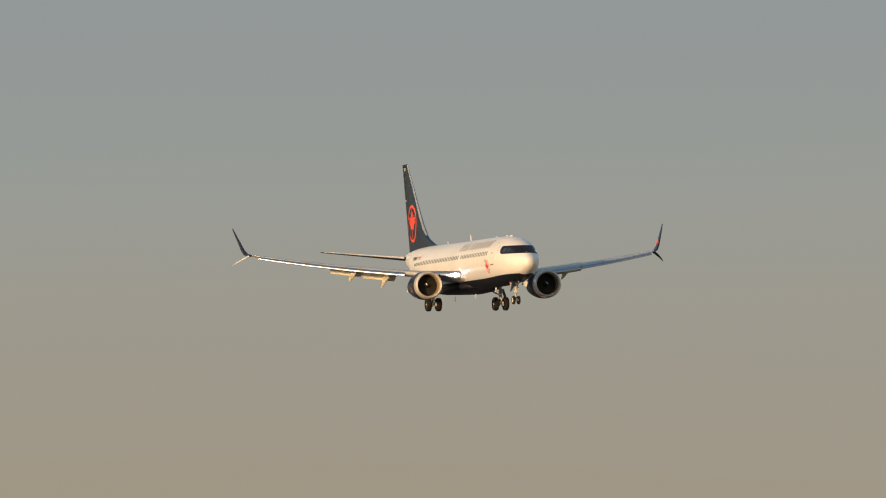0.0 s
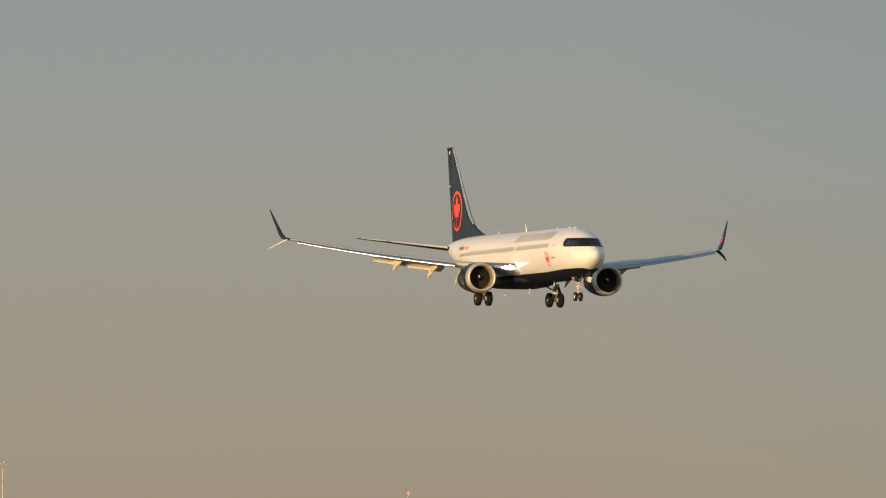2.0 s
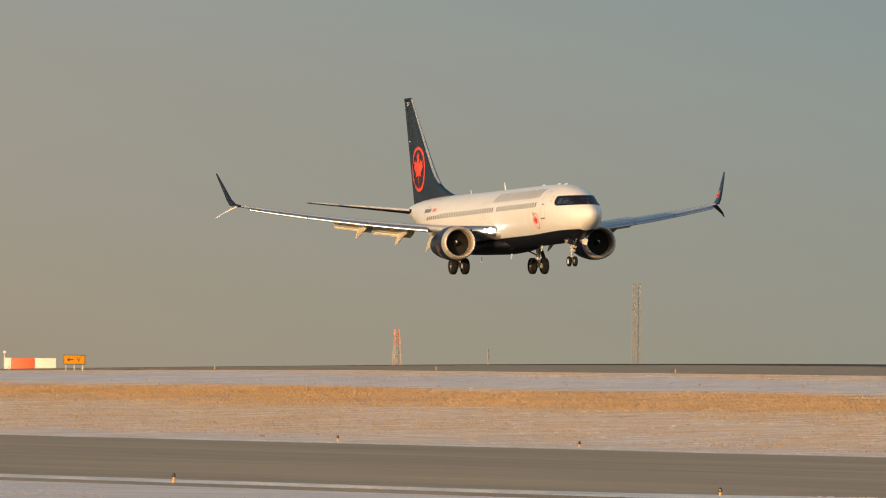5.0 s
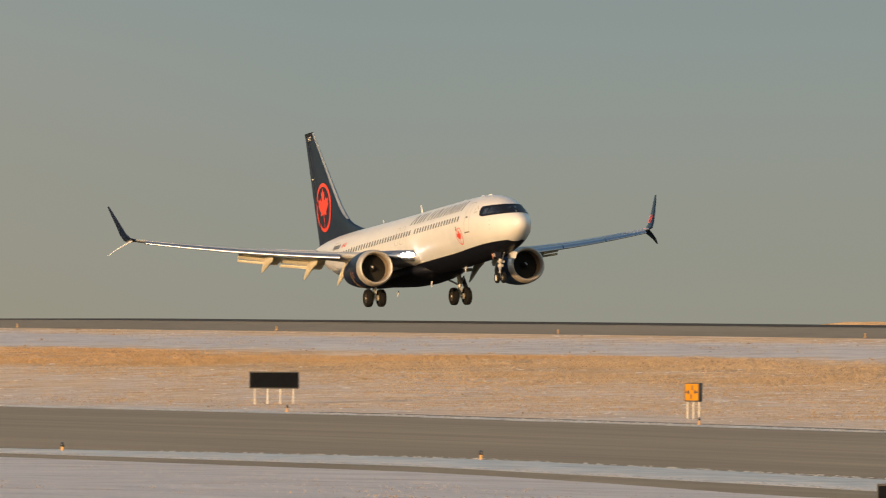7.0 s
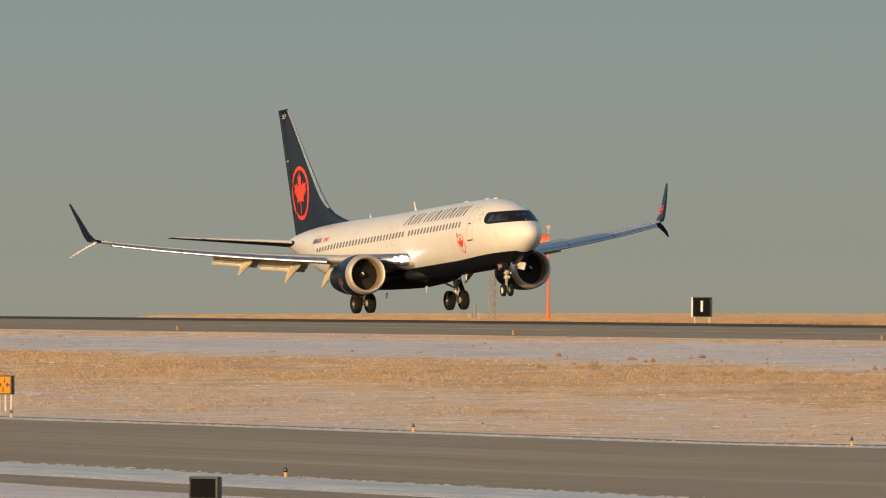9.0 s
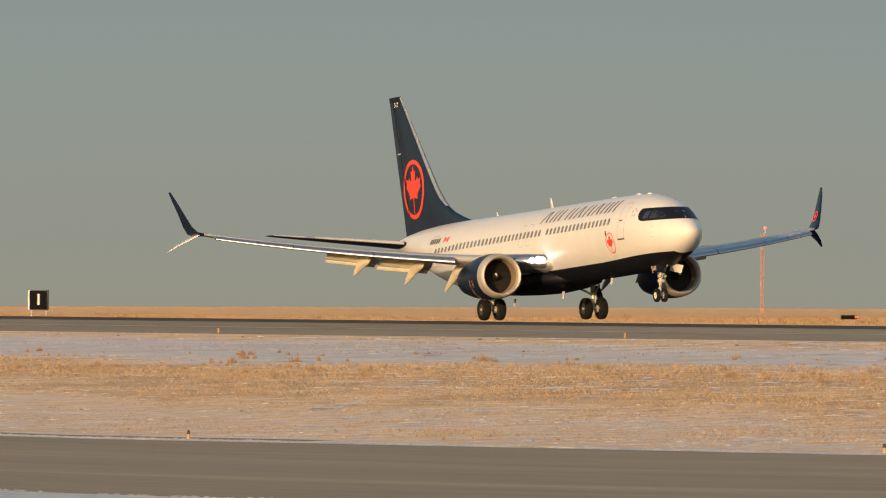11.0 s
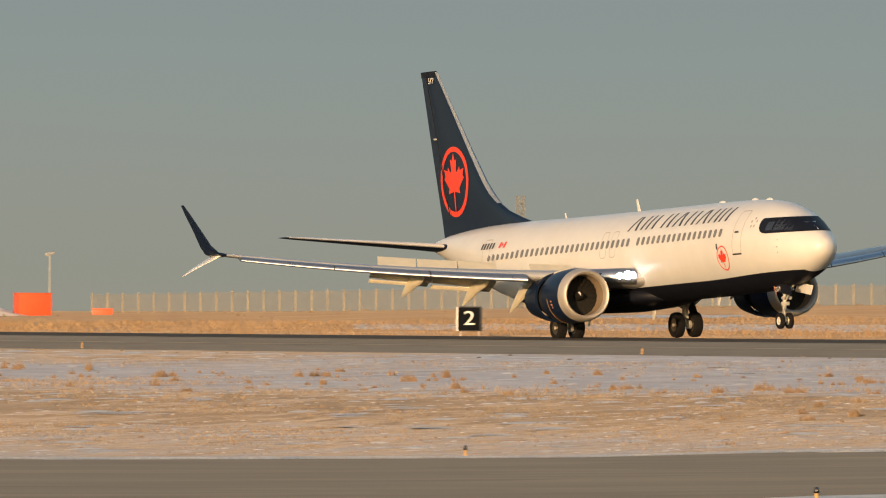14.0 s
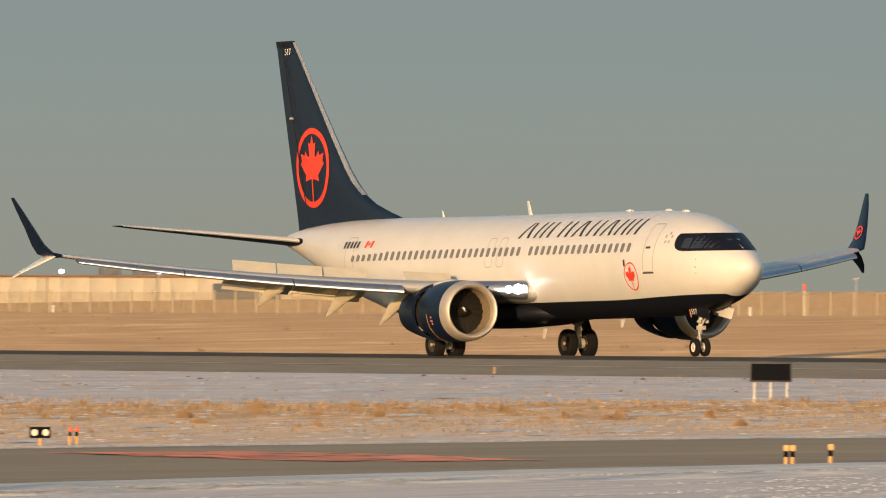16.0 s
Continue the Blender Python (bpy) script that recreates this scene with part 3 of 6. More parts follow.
# ---- hazy evening sky far behind everything ----
def build_sky_backdrop():
    m = bpy.data.materials.new("hazy_sky")
    m.use_nodes = True
    nt = m.node_tree
    nt.nodes.clear()
    tc = nt.nodes.new("ShaderNodeTexCoord")
    sep = nt.nodes.new("ShaderNodeSeparateXYZ")
    nt.links.new(tc.outputs["Object"], sep.inputs[0])
    mr = nt.nodes.new("ShaderNodeMapRange")
    mr.inputs["From Min"].default_value, mr.inputs["From Max"].default_value = 0.0, 120.0
    nt.links.new(sep.outputs["Z"], mr.inputs["Value"])
    nz = nt.nodes.new("ShaderNodeTexNoise")
    nz.inputs["Scale"].default_value, nz.inputs["Detail"].default_value = 0.008, 3.0
    mp = nt.nodes.new("ShaderNodeMapping")
    mp.inputs["Scale"].default_value = (0.5, 0.5, 3.0)
    nt.links.new(tc.outputs["Object"], mp.inputs["Vector"])
    nt.links.new(mp.outputs[0], nz.inputs["Vector"])
    ad = nt.nodes.new("ShaderNodeMath")
    ad.operation = "MULTIPLY_ADD"
    ad.inputs[1].default_value, ad.inputs[2].default_value = 0.16, -0.08
    nt.links.new(nz.outputs["Fac"], ad.inputs[0])
    su = nt.nodes.new("ShaderNodeMath")
    nt.links.new(mr.outputs[0], su.inputs[0])
    nt.links.new(ad.outputs[0], su.inputs[1])
    # the warm haze is deeper towards the west
    west = nt.nodes.new("ShaderNodeMapRange")
    west.inputs["From Min"].default_value, west.inputs["From Max"].default_value, west.inputs["To Max"].default_value = 1100.0, 1320.0, 0.31
    nt.links.new(sep.outputs["Y"], west.inputs["Value"])
    total = nt.nodes.new("ShaderNodeMath")
    nt.links.new(su.outputs[0], total.inputs[0])
    nt.links.new(west.outputs[0], total.inputs[1])
    ramp = nt.nodes.new("ShaderNodeValToRGB")
    e = ramp.color_ramp.elements
    e[0].position, e[0].color = 0.0, (0.332, 0.287, 0.209, 1)
    e[1].position, e[1].color = 1.0, (0.278, 0.312, 0.318, 1)
    for p, c in ((0.15, (0.338, 0.305, 0.231)), (0.317, (0.330, 0.314, 0.258)), (0.517, (0.322, 0.320, 0.276)), (0.68, (0.308, 0.328, 0.302)), (0.80, (0.288, 0.325, 0.312))):
        k = e.new(p)
        k.color = (*c, 1)
    nt.links.new(total.outputs[0], ramp.inputs["Fac"])
    dim = nt.nodes.new("ShaderNodeMapRange")
    dim.inputs["From Max"].default_value, dim.inputs["To Min"].default_value, dim.inputs["To Max"].default_value = 0.31, SKY_GLOW, SKY_GLOW * 0.94
    nt.links.new(west.outputs[0], dim.inputs["Value"])
    em = nt.nodes.new("ShaderNodeEmission")
    nt.links.new(dim.outputs[0], em.inputs["Strength"])
    tint = nt.nodes.new("ShaderNodeMix")        # rosier air towards the west
    tint.data_type = "RGBA"
    tint.inputs[6].default_value, tint.inputs[7].default_value = (1.045, 1.0, 0.985, 1), (0.955, 1.0, 0.995, 1)
    share = nt.nodes.new("ShaderNodeMapRange")
    share.inputs["From Max"].default_value = 0.31
    nt.links.new(west.outputs[0], share.inputs["Value"])
    nt.links.new(share.outputs[0], tint.inputs[0])
    tinted = nt.nodes.new("ShaderNodeMix")
    tinted.data_type, tinted.blend_type = "RGBA", "MULTIPLY"
    tinted.inputs[0].default_value = 1.0
    nt.links.new(ramp.outputs["Color"], tinted.inputs[6])
    nt.links.new(tint.outputs[2], tinted.inputs[7])
    nt.links.new(tinted.outputs[2], em.inputs["Color"])
    o = nt.nodes.new("ShaderNodeOutputMaterial")
    nt.links.new(em.outputs[0], o.inputs["Surface"])
    bm = bmesh.new()
    rows = [[bm.verts.new((-4850 * math.cos(radians(a)), 4850 * math.sin(radians(a)), z)) for a in range(2, 40)] for z in (-120, 0, 60, 130, 260, 420)]
    for r0, r1 in zip(rows, rows[1:]):
        for i in range(len(r0) - 1):
            bm.faces.new((r0[i], r0[i + 1], r1[i + 1], r1[i]))
    return tagged(mesh_object("backdrop", bm, m, solid=False), "hazy grey-blue evening sky turning warm near the horizon", "sky", kind="structure")


SKY_GLOW = 2.0 ** -scene.view_settings.exposure
build_sky_backdrop()


# ---- the airliner: body space, x forward from the main gear, y to port, z up ----
NOSE_X = 19.95
SECTIONS = [  # distance behind the nose, top, bottom, half width
    (0.0, 3.20, 3.16, 0.02), (0.06, 3.40, 2.96, 0.24), (0.18, 3.56, 2.79, 0.42), (0.4, 3.74, 2.60, 0.62), (0.8, 3.97, 2.36, 0.88), (1.3, 4.20, 2.14, 1.12),
    (1.8, 4.46, 1.97, 1.31), (2.4, 4.78, 1.81, 1.48), (3.0, 5.02, 1.69, 1.61), (3.8, 5.23, 1.58, 1.73), (4.8, 5.37, 1.50, 1.82), (6.0, 5.44, 1.45, 1.87),
    (7.2, 5.47, 1.43, 1.88), (10, 5.49, 1.42, 1.88), (14, 5.50, 1.42, 1.88), (18, 5.50, 1.42, 1.88), (22, 5.51, 1.42, 1.88), (25, 5.53, 1.44, 1.88), (27, 5.55, 1.56, 1.86), (29, 5.57, 1.88, 1.79),
    (31, 5.57, 2.34, 1.65), (33, 5.54, 2.90, 1.42), (35, 5.46, 3.50, 1.10), (37, 5.32, 4.10, 0.70), (38.4, 5.14, 4.50, 0.42), (39.0, 5.0, 4.68, 0.22)]
BELLY_Z = 2.09


def section(d):
    """Top, bottom, half width and height of the widest line at a distance behind the nose."""
    for a, b in zip(SECTIONS, SECTIONS[1:]):
        if d <= b[0]:
            s = max(0.0, (d - a[0]) / (b[0] - a[0]))
            t, bo, w = (a[i] + (b[i] - a[i]) * s for i in (1, 2, 3))
            break
    else:
        t, bo, w = SECTIONS[-1][1:]
    return t, bo, w, bo + (t - bo) * 0.5


def side_y(x, z):
    """Half width of the fuselage at x and height z."""
    t, bo, w, c = section(NOSE_X - x)
    h = (t - c) if z >= c else (c - bo)
    return w * math.sqrt(max(0.0, 1 - min(1.0, abs(z - c) / h) ** 2))


def fuselage_mesh():
    ds = []
    for a, b in zip(SECTIONS, SECTIONS[1:]):
        n = 1 if b[0] - a[0] < 1.1 else 3
        ds += [a[0] + (b[0] - a[0]) * i / n for i in range(n)]
    ds.append(SECTIONS[-1][0])
    lo, up = 7, 18
    rings = []
    for d in ds:
        t, bo, w, c = section(d)
        line = BELLY_Z + 0.14 * (1 - smooth(1.5, 9.0, d))
        zb = min(max(bo + (line - bo) * smooth(0.9, 1.3, d), bo + 0.012), t - 0.01)
        s = (zb - c) / ((t - c) if zb > c else (c - bo))
        pb = math.asin(max(-1, min(1, s)))
        angles = [-math.pi / 2 + (pb + math.pi / 2) * i / lo for i in range(lo)] + [pb + (math.pi / 2 - pb) * i / up for i in range(up + 1)]
        half = [(w * math.cos(p), c + ((t - c) if p > 0 else (c - bo)) * math.sin(p)) for p in angles]
        ring = [(NOSE_X - d, -y, z) for y, z in half] + [(NOSE_X - d, y, z) for y, z in half[-2:0:-1]]
        rings.append(ring)
    n = len(rings[0])
    bm = loft(rings, caps=(True, True), mats=lambda i, j: 1 if (j < lo or j >= n - lo) and ds[i] > 1.0 else 0)
    bmesh.ops.remove_doubles(bm, verts=bm.verts, dist=0.0005)
    return bm


def decal(quads, lift=0.012, nx=2, nz=4, side=-1):
    """Thin raised paint on the fuselage side from quads of (x, z) corners: bottom back, bottom front, top front, top back."""
    bm = bmesh.new()
    for q in quads:
        grid = []
        for j in range(nz + 1):
            row = []
            v = j / nz
            for i in range(nx + 1):
                u = i / nx
                x = (q[0][0] * (1 - u) + q[1][0] * u) * (1 - v) + (q[3][0] * (1 - u) + q[2][0] * u) * v
                z = (q[0][1] * (1 - u) + q[1][1] * u) * (1 - v) + (q[3][1] * (1 - u) + q[2][1] * u) * v
                row.append(bm.verts.new((x, side * (side_y(x, z) + lift), z)))
            grid.append(row)
        for a, b in zip(grid, grid[1:]):
            for i in range(nx):
                bm.faces.new((a[i], a[i + 1], b[i + 1], b[i]))
    return bm


FOIL = [(0.0, 0.0), (0.012, 0.16), (0.05, 0.30), (0.12, 0.42), (0.25, 0.495), (0.4, 0.48), (0.55, 0.41), (0.7, 0.30), (0.85, 0.16), (1.0, 0.012)]


def foil_ring(le, chord, thick, normal, back=(-1, 0, 0), twist=0.0, camber=0.0):
    """An aerofoil outline from its leading edge."""
    n = Vector(normal).normalized()
    b = (Vector(back) - n * math.tan(radians(twist))).normalized()
    pts = [(x, y) for x, y in FOIL] + [(x, -y * 0.75) for x, y in FOIL[-1:0:-1]]
    return [Vector(le) + b * (chord * x) + n * (thick * y + camber * chord * math.sin(math.pi * x)) for x, y in pts]


def wing_le(y):
    return interp(y, [(1.2, 5.6), (1.9, 5.05), (4.2, 3.55), (17.3, -4.0)])


def wing_te(y):
    return interp(y, [(1.2, -2.15), (5.6, -2.1), (17.3, -5.6)])


def wing_z(y):
    a = y - 1.88
    return 2.50 + 0.085 * a + 0.0039 * a * a


def wing_up(y):
    s = 0.085 + 0.0078 * (y - 1.88)
    return Vector((0, -s, 1)).normalized()


def build_wing(air, side):
    """side -1: starboard, +1: port."""
    def flip(v):
        return Vector((v[0], v[1] * side, v[2]))

    def thick(y):
        return interp(y, [(1.2, 1.05), (4.8, 0.62), (9, 0.40), (17.3, 0.19)])

    ys = [1.2, 2.4, 3.6, 4.8, 6.2, 8, 10, 10.75, 11.25, 12.6, 14, 15.6, 16.6, 17.15]
    rings = []
    for y in ys:
        c = wing_le(y) - wing_te(y)
        cut = 0.80 if y < 10.8 else 0.80 + 0.2 * smooth(10.8, 11.2, y)
        r = foil_ring((wing_le(y), y, wing_z(y)), c * cut, thick(y), wing_up(y), twist=interp(y, [(1.9, 1.0), (8, -2.6), (17, -3.0)]))
        rings.append([flip(p) for p in r])
    wing = part("wing", loft(rings, caps=(True, True)), "grey", air)
    # slats, drooped ahead of the leading edge
    for a, b in ((6.0, 9.6), (9.65, 13.2), (13.25, 16.7)):
        rr = []
        for i in range(5):
            y = a + (b - a) * i / 4
            up = wing_up(y)
            le = Vector((wing_le(y) + 0.34, y, wing_z(y))) - up * 0.20
            rr.append([flip(p) for p in foil_ring(le, 0.78 - 0.02 * (y - 6), 0.34 - 0.012 * (y - 6), up, twist=-20)])
        part("slat", loft(rr, caps=(True, True)), "slat", wing, "bare metal leading-edge slat, extended")
    # inboard leading edge with the landing light
    rr = []
    for i in range(4):
        y = 1.9 + (3.9 - 1.9) * i / 3
        le = Vector((wing_le(y) + 0.10, y, wing_z(y) + 0.02))
        rr.append([flip(p) for p in foil_ring(le, 1.3, thick(y) * 0.86, wing_up(y), twist=-3)])
    part("krueger_flap", loft(rr, caps=(True, True)), "slat", wing, "bare metal inboard leading edge")
    ly = 2.25
    bm = bmesh.new()
    for o, r in ((0.0, 0.20), (0.30, 0.15), (-0.18, 0.15)):
        bmesh.ops.create_uvsphere(bm, u_segments=16, v_segments=10, radius=r, matrix=Matrix.Translation(flip((wing_le(ly + o) + 0.20, ly + o, wing_z(ly) + 0.10))))
    part("landing_light", bm, "landing", wing, "lit white landing light")
    # flaps, lowered behind the trailing edge
    for a, b, ch, drop in ((2.1, 4.3, 0.80, 40), (5.6, 8.15, 0.64, 38), (8.2, 10.7, 0.54, 38)):
        rr = []
        for i in range(4):
            y = a + (b - a) * i / 3
            c = wing_le(y) - wing_te(y)
            up = wing_up(y)
            le = Vector((wing_le(y) - c * 0.80 - 0.02, y, wing_z(y))) + up * 0.05
            k = 1.0 - 0.08 * i
            rr.append([flip(p) for p in foil_ring(le, ch * k, 0.24 * k, up, twist=drop)])
        fl = part("flap", loft(rr, caps=(True, True)), "cream", wing, "lowered off-white trailing-edge flap")
        rr = []
        for i in range(3):
            y = a + 0.05 + (b - a - 0.1) * i / 2
            c = wing_le(y) - wing_te(y)
            up = wing_up(y)
            le = Vector((wing_le(y) - c * 0.80 - 0.02 - ch * 0.68, y, wing_z(y))) - up * (-0.04 + ch * 0.60)
            rr.append([flip(p) for p in foil_ring(le, ch * 0.30, 0.07, up, twist=drop + 14)])
        part("aft_flap", loft(rr, caps=(True, True)), "cream", fl)
    # flap track fairings
    for y, ln, droop in ((4.4, 3.3, 1.1), (6.5, 2.9, 0.92), (9.05, 2.5, 0.70)):
        c = wing_le(y) - wing_te(y)
        up = wing_up(y)
        rr = []
        start = Vector((wing_le(y) - c * 0.50, y, wing_z(y) - 0.12))
        for s in (0.0, 0.04, 0.14, 0.3, 0.45, 0.6, 0.75, 0.88, 0.97, 1.0):
            r = 0.27 * math.sin(math.pi * min(1, 0.02 + s ** 0.8 * 0.97)) ** 0.7 + 0.01
            mid = start + Vector((-ln * s * 0.97, 0, droop * (-0.25 * s - 1.35 * max(0, s - 0.35) ** 1.25)))
            rr.append([flip(mid + Vector((0, r * 0.62 * math.cos(t), r * 1.15 * math.sin(t)))) for t in [2 * math.pi * i / 12 for i in range(12)]])
        part("flap_track_fairing", loft(rr, caps=(True, True)), "cream", wing, "off-white drooped flap track fairing")
    # split winglet
    tip = Vector((wing_le(17.15), 17.15, wing_z(17.15)))
    c0 = wing_le(17.15) - wing_te(17.15)
    stops = [(0.0, 0.0, 0.0, c0, 0.20, 0), (-0.17, 0.30, 0.10, c0 * 0.86, 0.17, 38), (-0.46, 0.52, 0.45, c0 * 0.68, 0.14, 62), (-0.80, 0.76, 1.1, c0 * 0.50, 0.10, 70), (-1.24, 1.03, 1.85, c0 * 0.33, 0.06, 72), (-1.57, 1.18, 2.30, c0 * 0.17, 0.03, 72)]
    rr = []
    for dx, dy, dz, ch, th, cant in stops:
        n = Vector((0, -math.sin(radians(cant)), math.cos(radians(cant))))
        rr.append([flip(p) for p in foil_ring(tip + Vector((dx, dy, dz)), ch, th, n)])
    wl_ = part("winglet", loft(rr, caps=(True, True)), "navy", wing, "dark navy upper winglet blade")
    rr = []
    for dx, dy, dz, ch, th in ((-0.30, 0.10, 0.0, c0 * 0.72, 0.13), (-0.66, 0.46, -0.22, c0 * 0.58, 0.11), (-1.3, 0.92, -0.51, c0 * 0.36, 0.07), (-1.92, 1.25, -0.78, c0 * 0.12, 0.03)):
        n = Vector((0, 0.55, 0.83))
        rr.append([flip(p) for p in foil_ring(tip + Vector((dx, dy, dz)), ch, th, n)])
    part("lower_winglet", loft(rr, caps=(True, True)), "white" if side < 0 else "navy", wing, "lower winglet blade")
    if side > 0:
        bm = bmesh.new()
        n = Vector((0, -math.sin(radians(71)), math.cos(radians(71))))
        upv = Vector((0, math.cos(radians(71)), math.sin(radians(71))))
        mid = tip + Vector((-1.12, 0.62, 0.72)) + n * 0.09
        ring_face(bm, mid, Vector((1, 0, 0)), upv, 0.29, 0.22)
        leaf_face(bm, mid, Vector((1, 0, 0)), upv, 0.19)
        part("winglet_emblem", bm, "red", wing, "small red ring emblem", smooth=False)
    bm = bmesh.new()
    bmesh.ops.create_uvsphere(bm, u_segments=10, v_segments=8, radius=0.07, matrix=Matrix.Translation(flip(tip + Vector((0.0, -0.30, -0.04)))))
    part("navigation_light", bm, "nav_green" if side < 0 else "nav_red", wing)
    return wing


def ring_face(bm, c, u, v, r1, r0, seg=40):
    a = [bm.verts.new(c + u * (r1 * math.cos(t)) + v * (r1 * math.sin(t))) for t in [2 * math.pi * i / seg for i in range(seg)]]
    b = [bm.verts.new(c + u * (r0 * math.cos(t)) + v * (r0 * math.sin(t))) for t in [2 * math.pi * i / seg for i in range(seg)]]
    for i in range(seg):
        k = (i + 1) % seg
        bm.faces.new((a[i], a[k], b[k], b[i]))


def leaf_face(bm, c, u, v, size):
    """A plain five-lobed emblem shape with a stem."""
    half = [(0.0, 1.0), (0.13, 0.72), (0.27, 0.79), (0.20, 0.36), (0.28, 0.32), (0.50, 0.52), (0.55, 0.38), (0.86, 0.44), (0.77, 0.20), (0.88, 0.11), (0.46, -0.25), (0.52, -0.44), (0.05, -0.36), (0.035, -1.12)]
    mid = bm.verts.new(c)
    pts = [(x, y) for x, y in half] + [(-x, y) for x, y in half[:0:-1]]
    vs = [bm.verts.new(c + u * (x * size) + v * (y * size)) for x, y in pts]
    for i in range(len(vs)):
        bm.faces.new((mid, vs[i], vs[(i + 1) % len(vs)]))


def build_engine(air, side):
    cx, cy, cz = 6.12, (-4.78 if side < 0 else 5.30), 1.77

    def sq(y, z):
        return (y * 1.01, z * (0.97 if z < 0 else 1.0))

    eng = part("engine_cowl", lathe([(cx - 0.52, 1.178), (cx - 0.8, 1.193), (cx - 1.3, 1.20), (cx - 1.9, 1.17), (cx - 2.35, 1.11), (cx - 2.35, 0.9)], (0, cy, cz), 48, squash=sq), "navy", air, "dark navy engine nacelle")
    lip = [(cx - 0.52, 1.178), (cx - 0.32, 1.155), (cx - 0.16, 1.125), (cx - 0.05, 1.075), (cx, 1.015), (cx - 0.04, 0.955), (cx - 0.16, 0.915), (cx - 0.32, 0.90)]
    part("inlet_lip", lathe(lip, (0, cy, cz), 48, squash=sq), "lip", eng, "bare metal engine inlet lip")
    part("inlet_liner", lathe([(cx - 0.32, 0.90), (cx - 0.8, 0.89), (cx - 1.25, 0.885)], (0, cy, cz), 48, squash=sq), "liner", eng)
    bm = bmesh.new()
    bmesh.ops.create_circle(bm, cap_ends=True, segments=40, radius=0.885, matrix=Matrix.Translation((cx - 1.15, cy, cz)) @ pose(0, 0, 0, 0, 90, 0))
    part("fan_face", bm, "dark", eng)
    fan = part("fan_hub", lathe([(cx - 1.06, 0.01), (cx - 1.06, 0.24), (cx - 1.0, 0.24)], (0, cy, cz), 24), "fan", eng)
    blade = None
    for i in range(22):
        if blade is None:
            bm = bmesh.new()
            rr = []
            for r in (0.2, 0.45, 0.7, 0.87):
                sweep = 0.22 * r
                u, w = Vector((0, math.cos(sweep), math.sin(sweep))), Vector((0, -math.sin(sweep), math.cos(sweep)))
                p = Vector((0.08 * r, 0, 0)) + u * r
                rr.append([p + w * 0.15 + Vector((0.05, 0, 0)), p + Vector((0.03, 0, 0)), p - w * 0.15 - Vector((0.05, 0, 0)), p])
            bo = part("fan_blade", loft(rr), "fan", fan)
            blade = bo.data
        else:
            bo = new("fan_blade", blade)
            bo.parent = fan
        bo.matrix_basis = pose(cx - 1.0, cy, cz, 360 / 22 * i, 0, 0)
    part("spinner", lathe([(cx - 1.0, 0.24), (cx - 0.8, 0.2), (cx - 0.62, 0.13), (cx - 0.5, 0.05), (cx - 0.47, 0.005)], (0, cy, cz), 24), "fan", eng)
    bm = bmesh.new()
    box(bm, (0.02, 0.09, 0.20), (cx - 0.58, cy + 0.07 * side, cz + 0.09), pose(0, 0, 0, 25, -35, 0))
    part("spinner_mark", bm, "white", eng, "white spinner swirl mark")
    # sleeve that slides aft as reverse thrust is chosen
    sl = part("reverser_sleeve", lathe([(cx - 2.37, 1.0), (cx - 2.37, 1.105), (cx - 3.0, 1.02), (cx - 3.6, 0.90), (cx - 4.1, 0.79), (cx - 4.1, 0.74), (cx - 2.9, 0.84)], (0, cy, cz), 48, squash=sq), "navy", air, "dark navy thrust reverser sleeve")
    part("reverser_cascade", lathe([(cx - 2.3, 0.92), (cx - 3.2, 0.86)], (0, cy, cz), 40, squash=sq), "dark", eng)
    part("core_nozzle", lathe([(cx - 3.4, 0.66), (cx - 4.2, 0.56), (cx - 4.9, 0.44), (cx - 4.9, 0.36), (cx - 4.4, 0.34), (cx - 5.5, 0.04)], (0, cy, cz), 32), "liner", eng)
    rr = []
    for x, zt, zb, w in ((cx - 0.9, cz + 1.17, cz + 1.08, 0.05), (cx - 1.8, cz + 1.25, cz + 1.02, 0.15), (cx - 2.8, cz + 1.18, cz + 0.85, 0.18), (cx - 4.2, cz + 0.85, cz + 0.45, 0.17), (cx - 5.6, cz + 0.55, cz + 0.35, 0.06)):
        rr.append([(x, cy + w, zt - 0.06), (x, cy + w * 0.5, zt), (x, cy - w * 0.5, zt), (x, cy - w, zt - 0.06), (x, cy - w, zb), (x, cy + w, zb)])
    part("pylon", loft(rr, caps=(True, True)), "cream", eng, "off-white engine pylon")
    # latch line and small warning marks on the cowl side
    bm = bmesh.new()
    for a in range(8):
        t = radians(188 + a * 9) if side < 0 else radians(352 - a * 9)
        p = (cx - 1.55, cy + 1.212 * math.cos(t), cz + 1.19 * math.sin(t))
        box(bm, (0.020, 0.008, 0.19), p, pose(0, 0, 0, math.degrees(t), 0, 0))
    part("cowl_seam", bm, "lampyellow" if side < 0 else "seam", eng, "thin yellow service line")
    if side < 0:
        bm = bmesh.new()
        for a, w in ((190, 0.10), (197, 0.16), (203, 0.08)):
            t = radians(a)
            box(bm, (w, 0.012, 0.07), (cx - 1.22, cy + 1.205 * math.cos(t), cz + 1.18 * math.sin(t)), pose(0, 0, 0, a, 0, 0))
        part("warning_mark", bm, "hazyred", eng, "small red warning marks")
    bm = bmesh.new()
    rr = [[(cx - 0.75, cy - side * 0.92, cz + 0.72), (cx - 1.9, cy - side * 1.0, cz + 0.62)], [(cx - 1.1, cy - side * 1.28, cz + 0.98), (cx - 1.95, cy - side * 1.33, cz + 0.95)]]
    a, b = rr
    vs = [bm.verts.new(p) for p in (a[0], a[1], b[1], b[0])]
    bm.faces.new(vs)
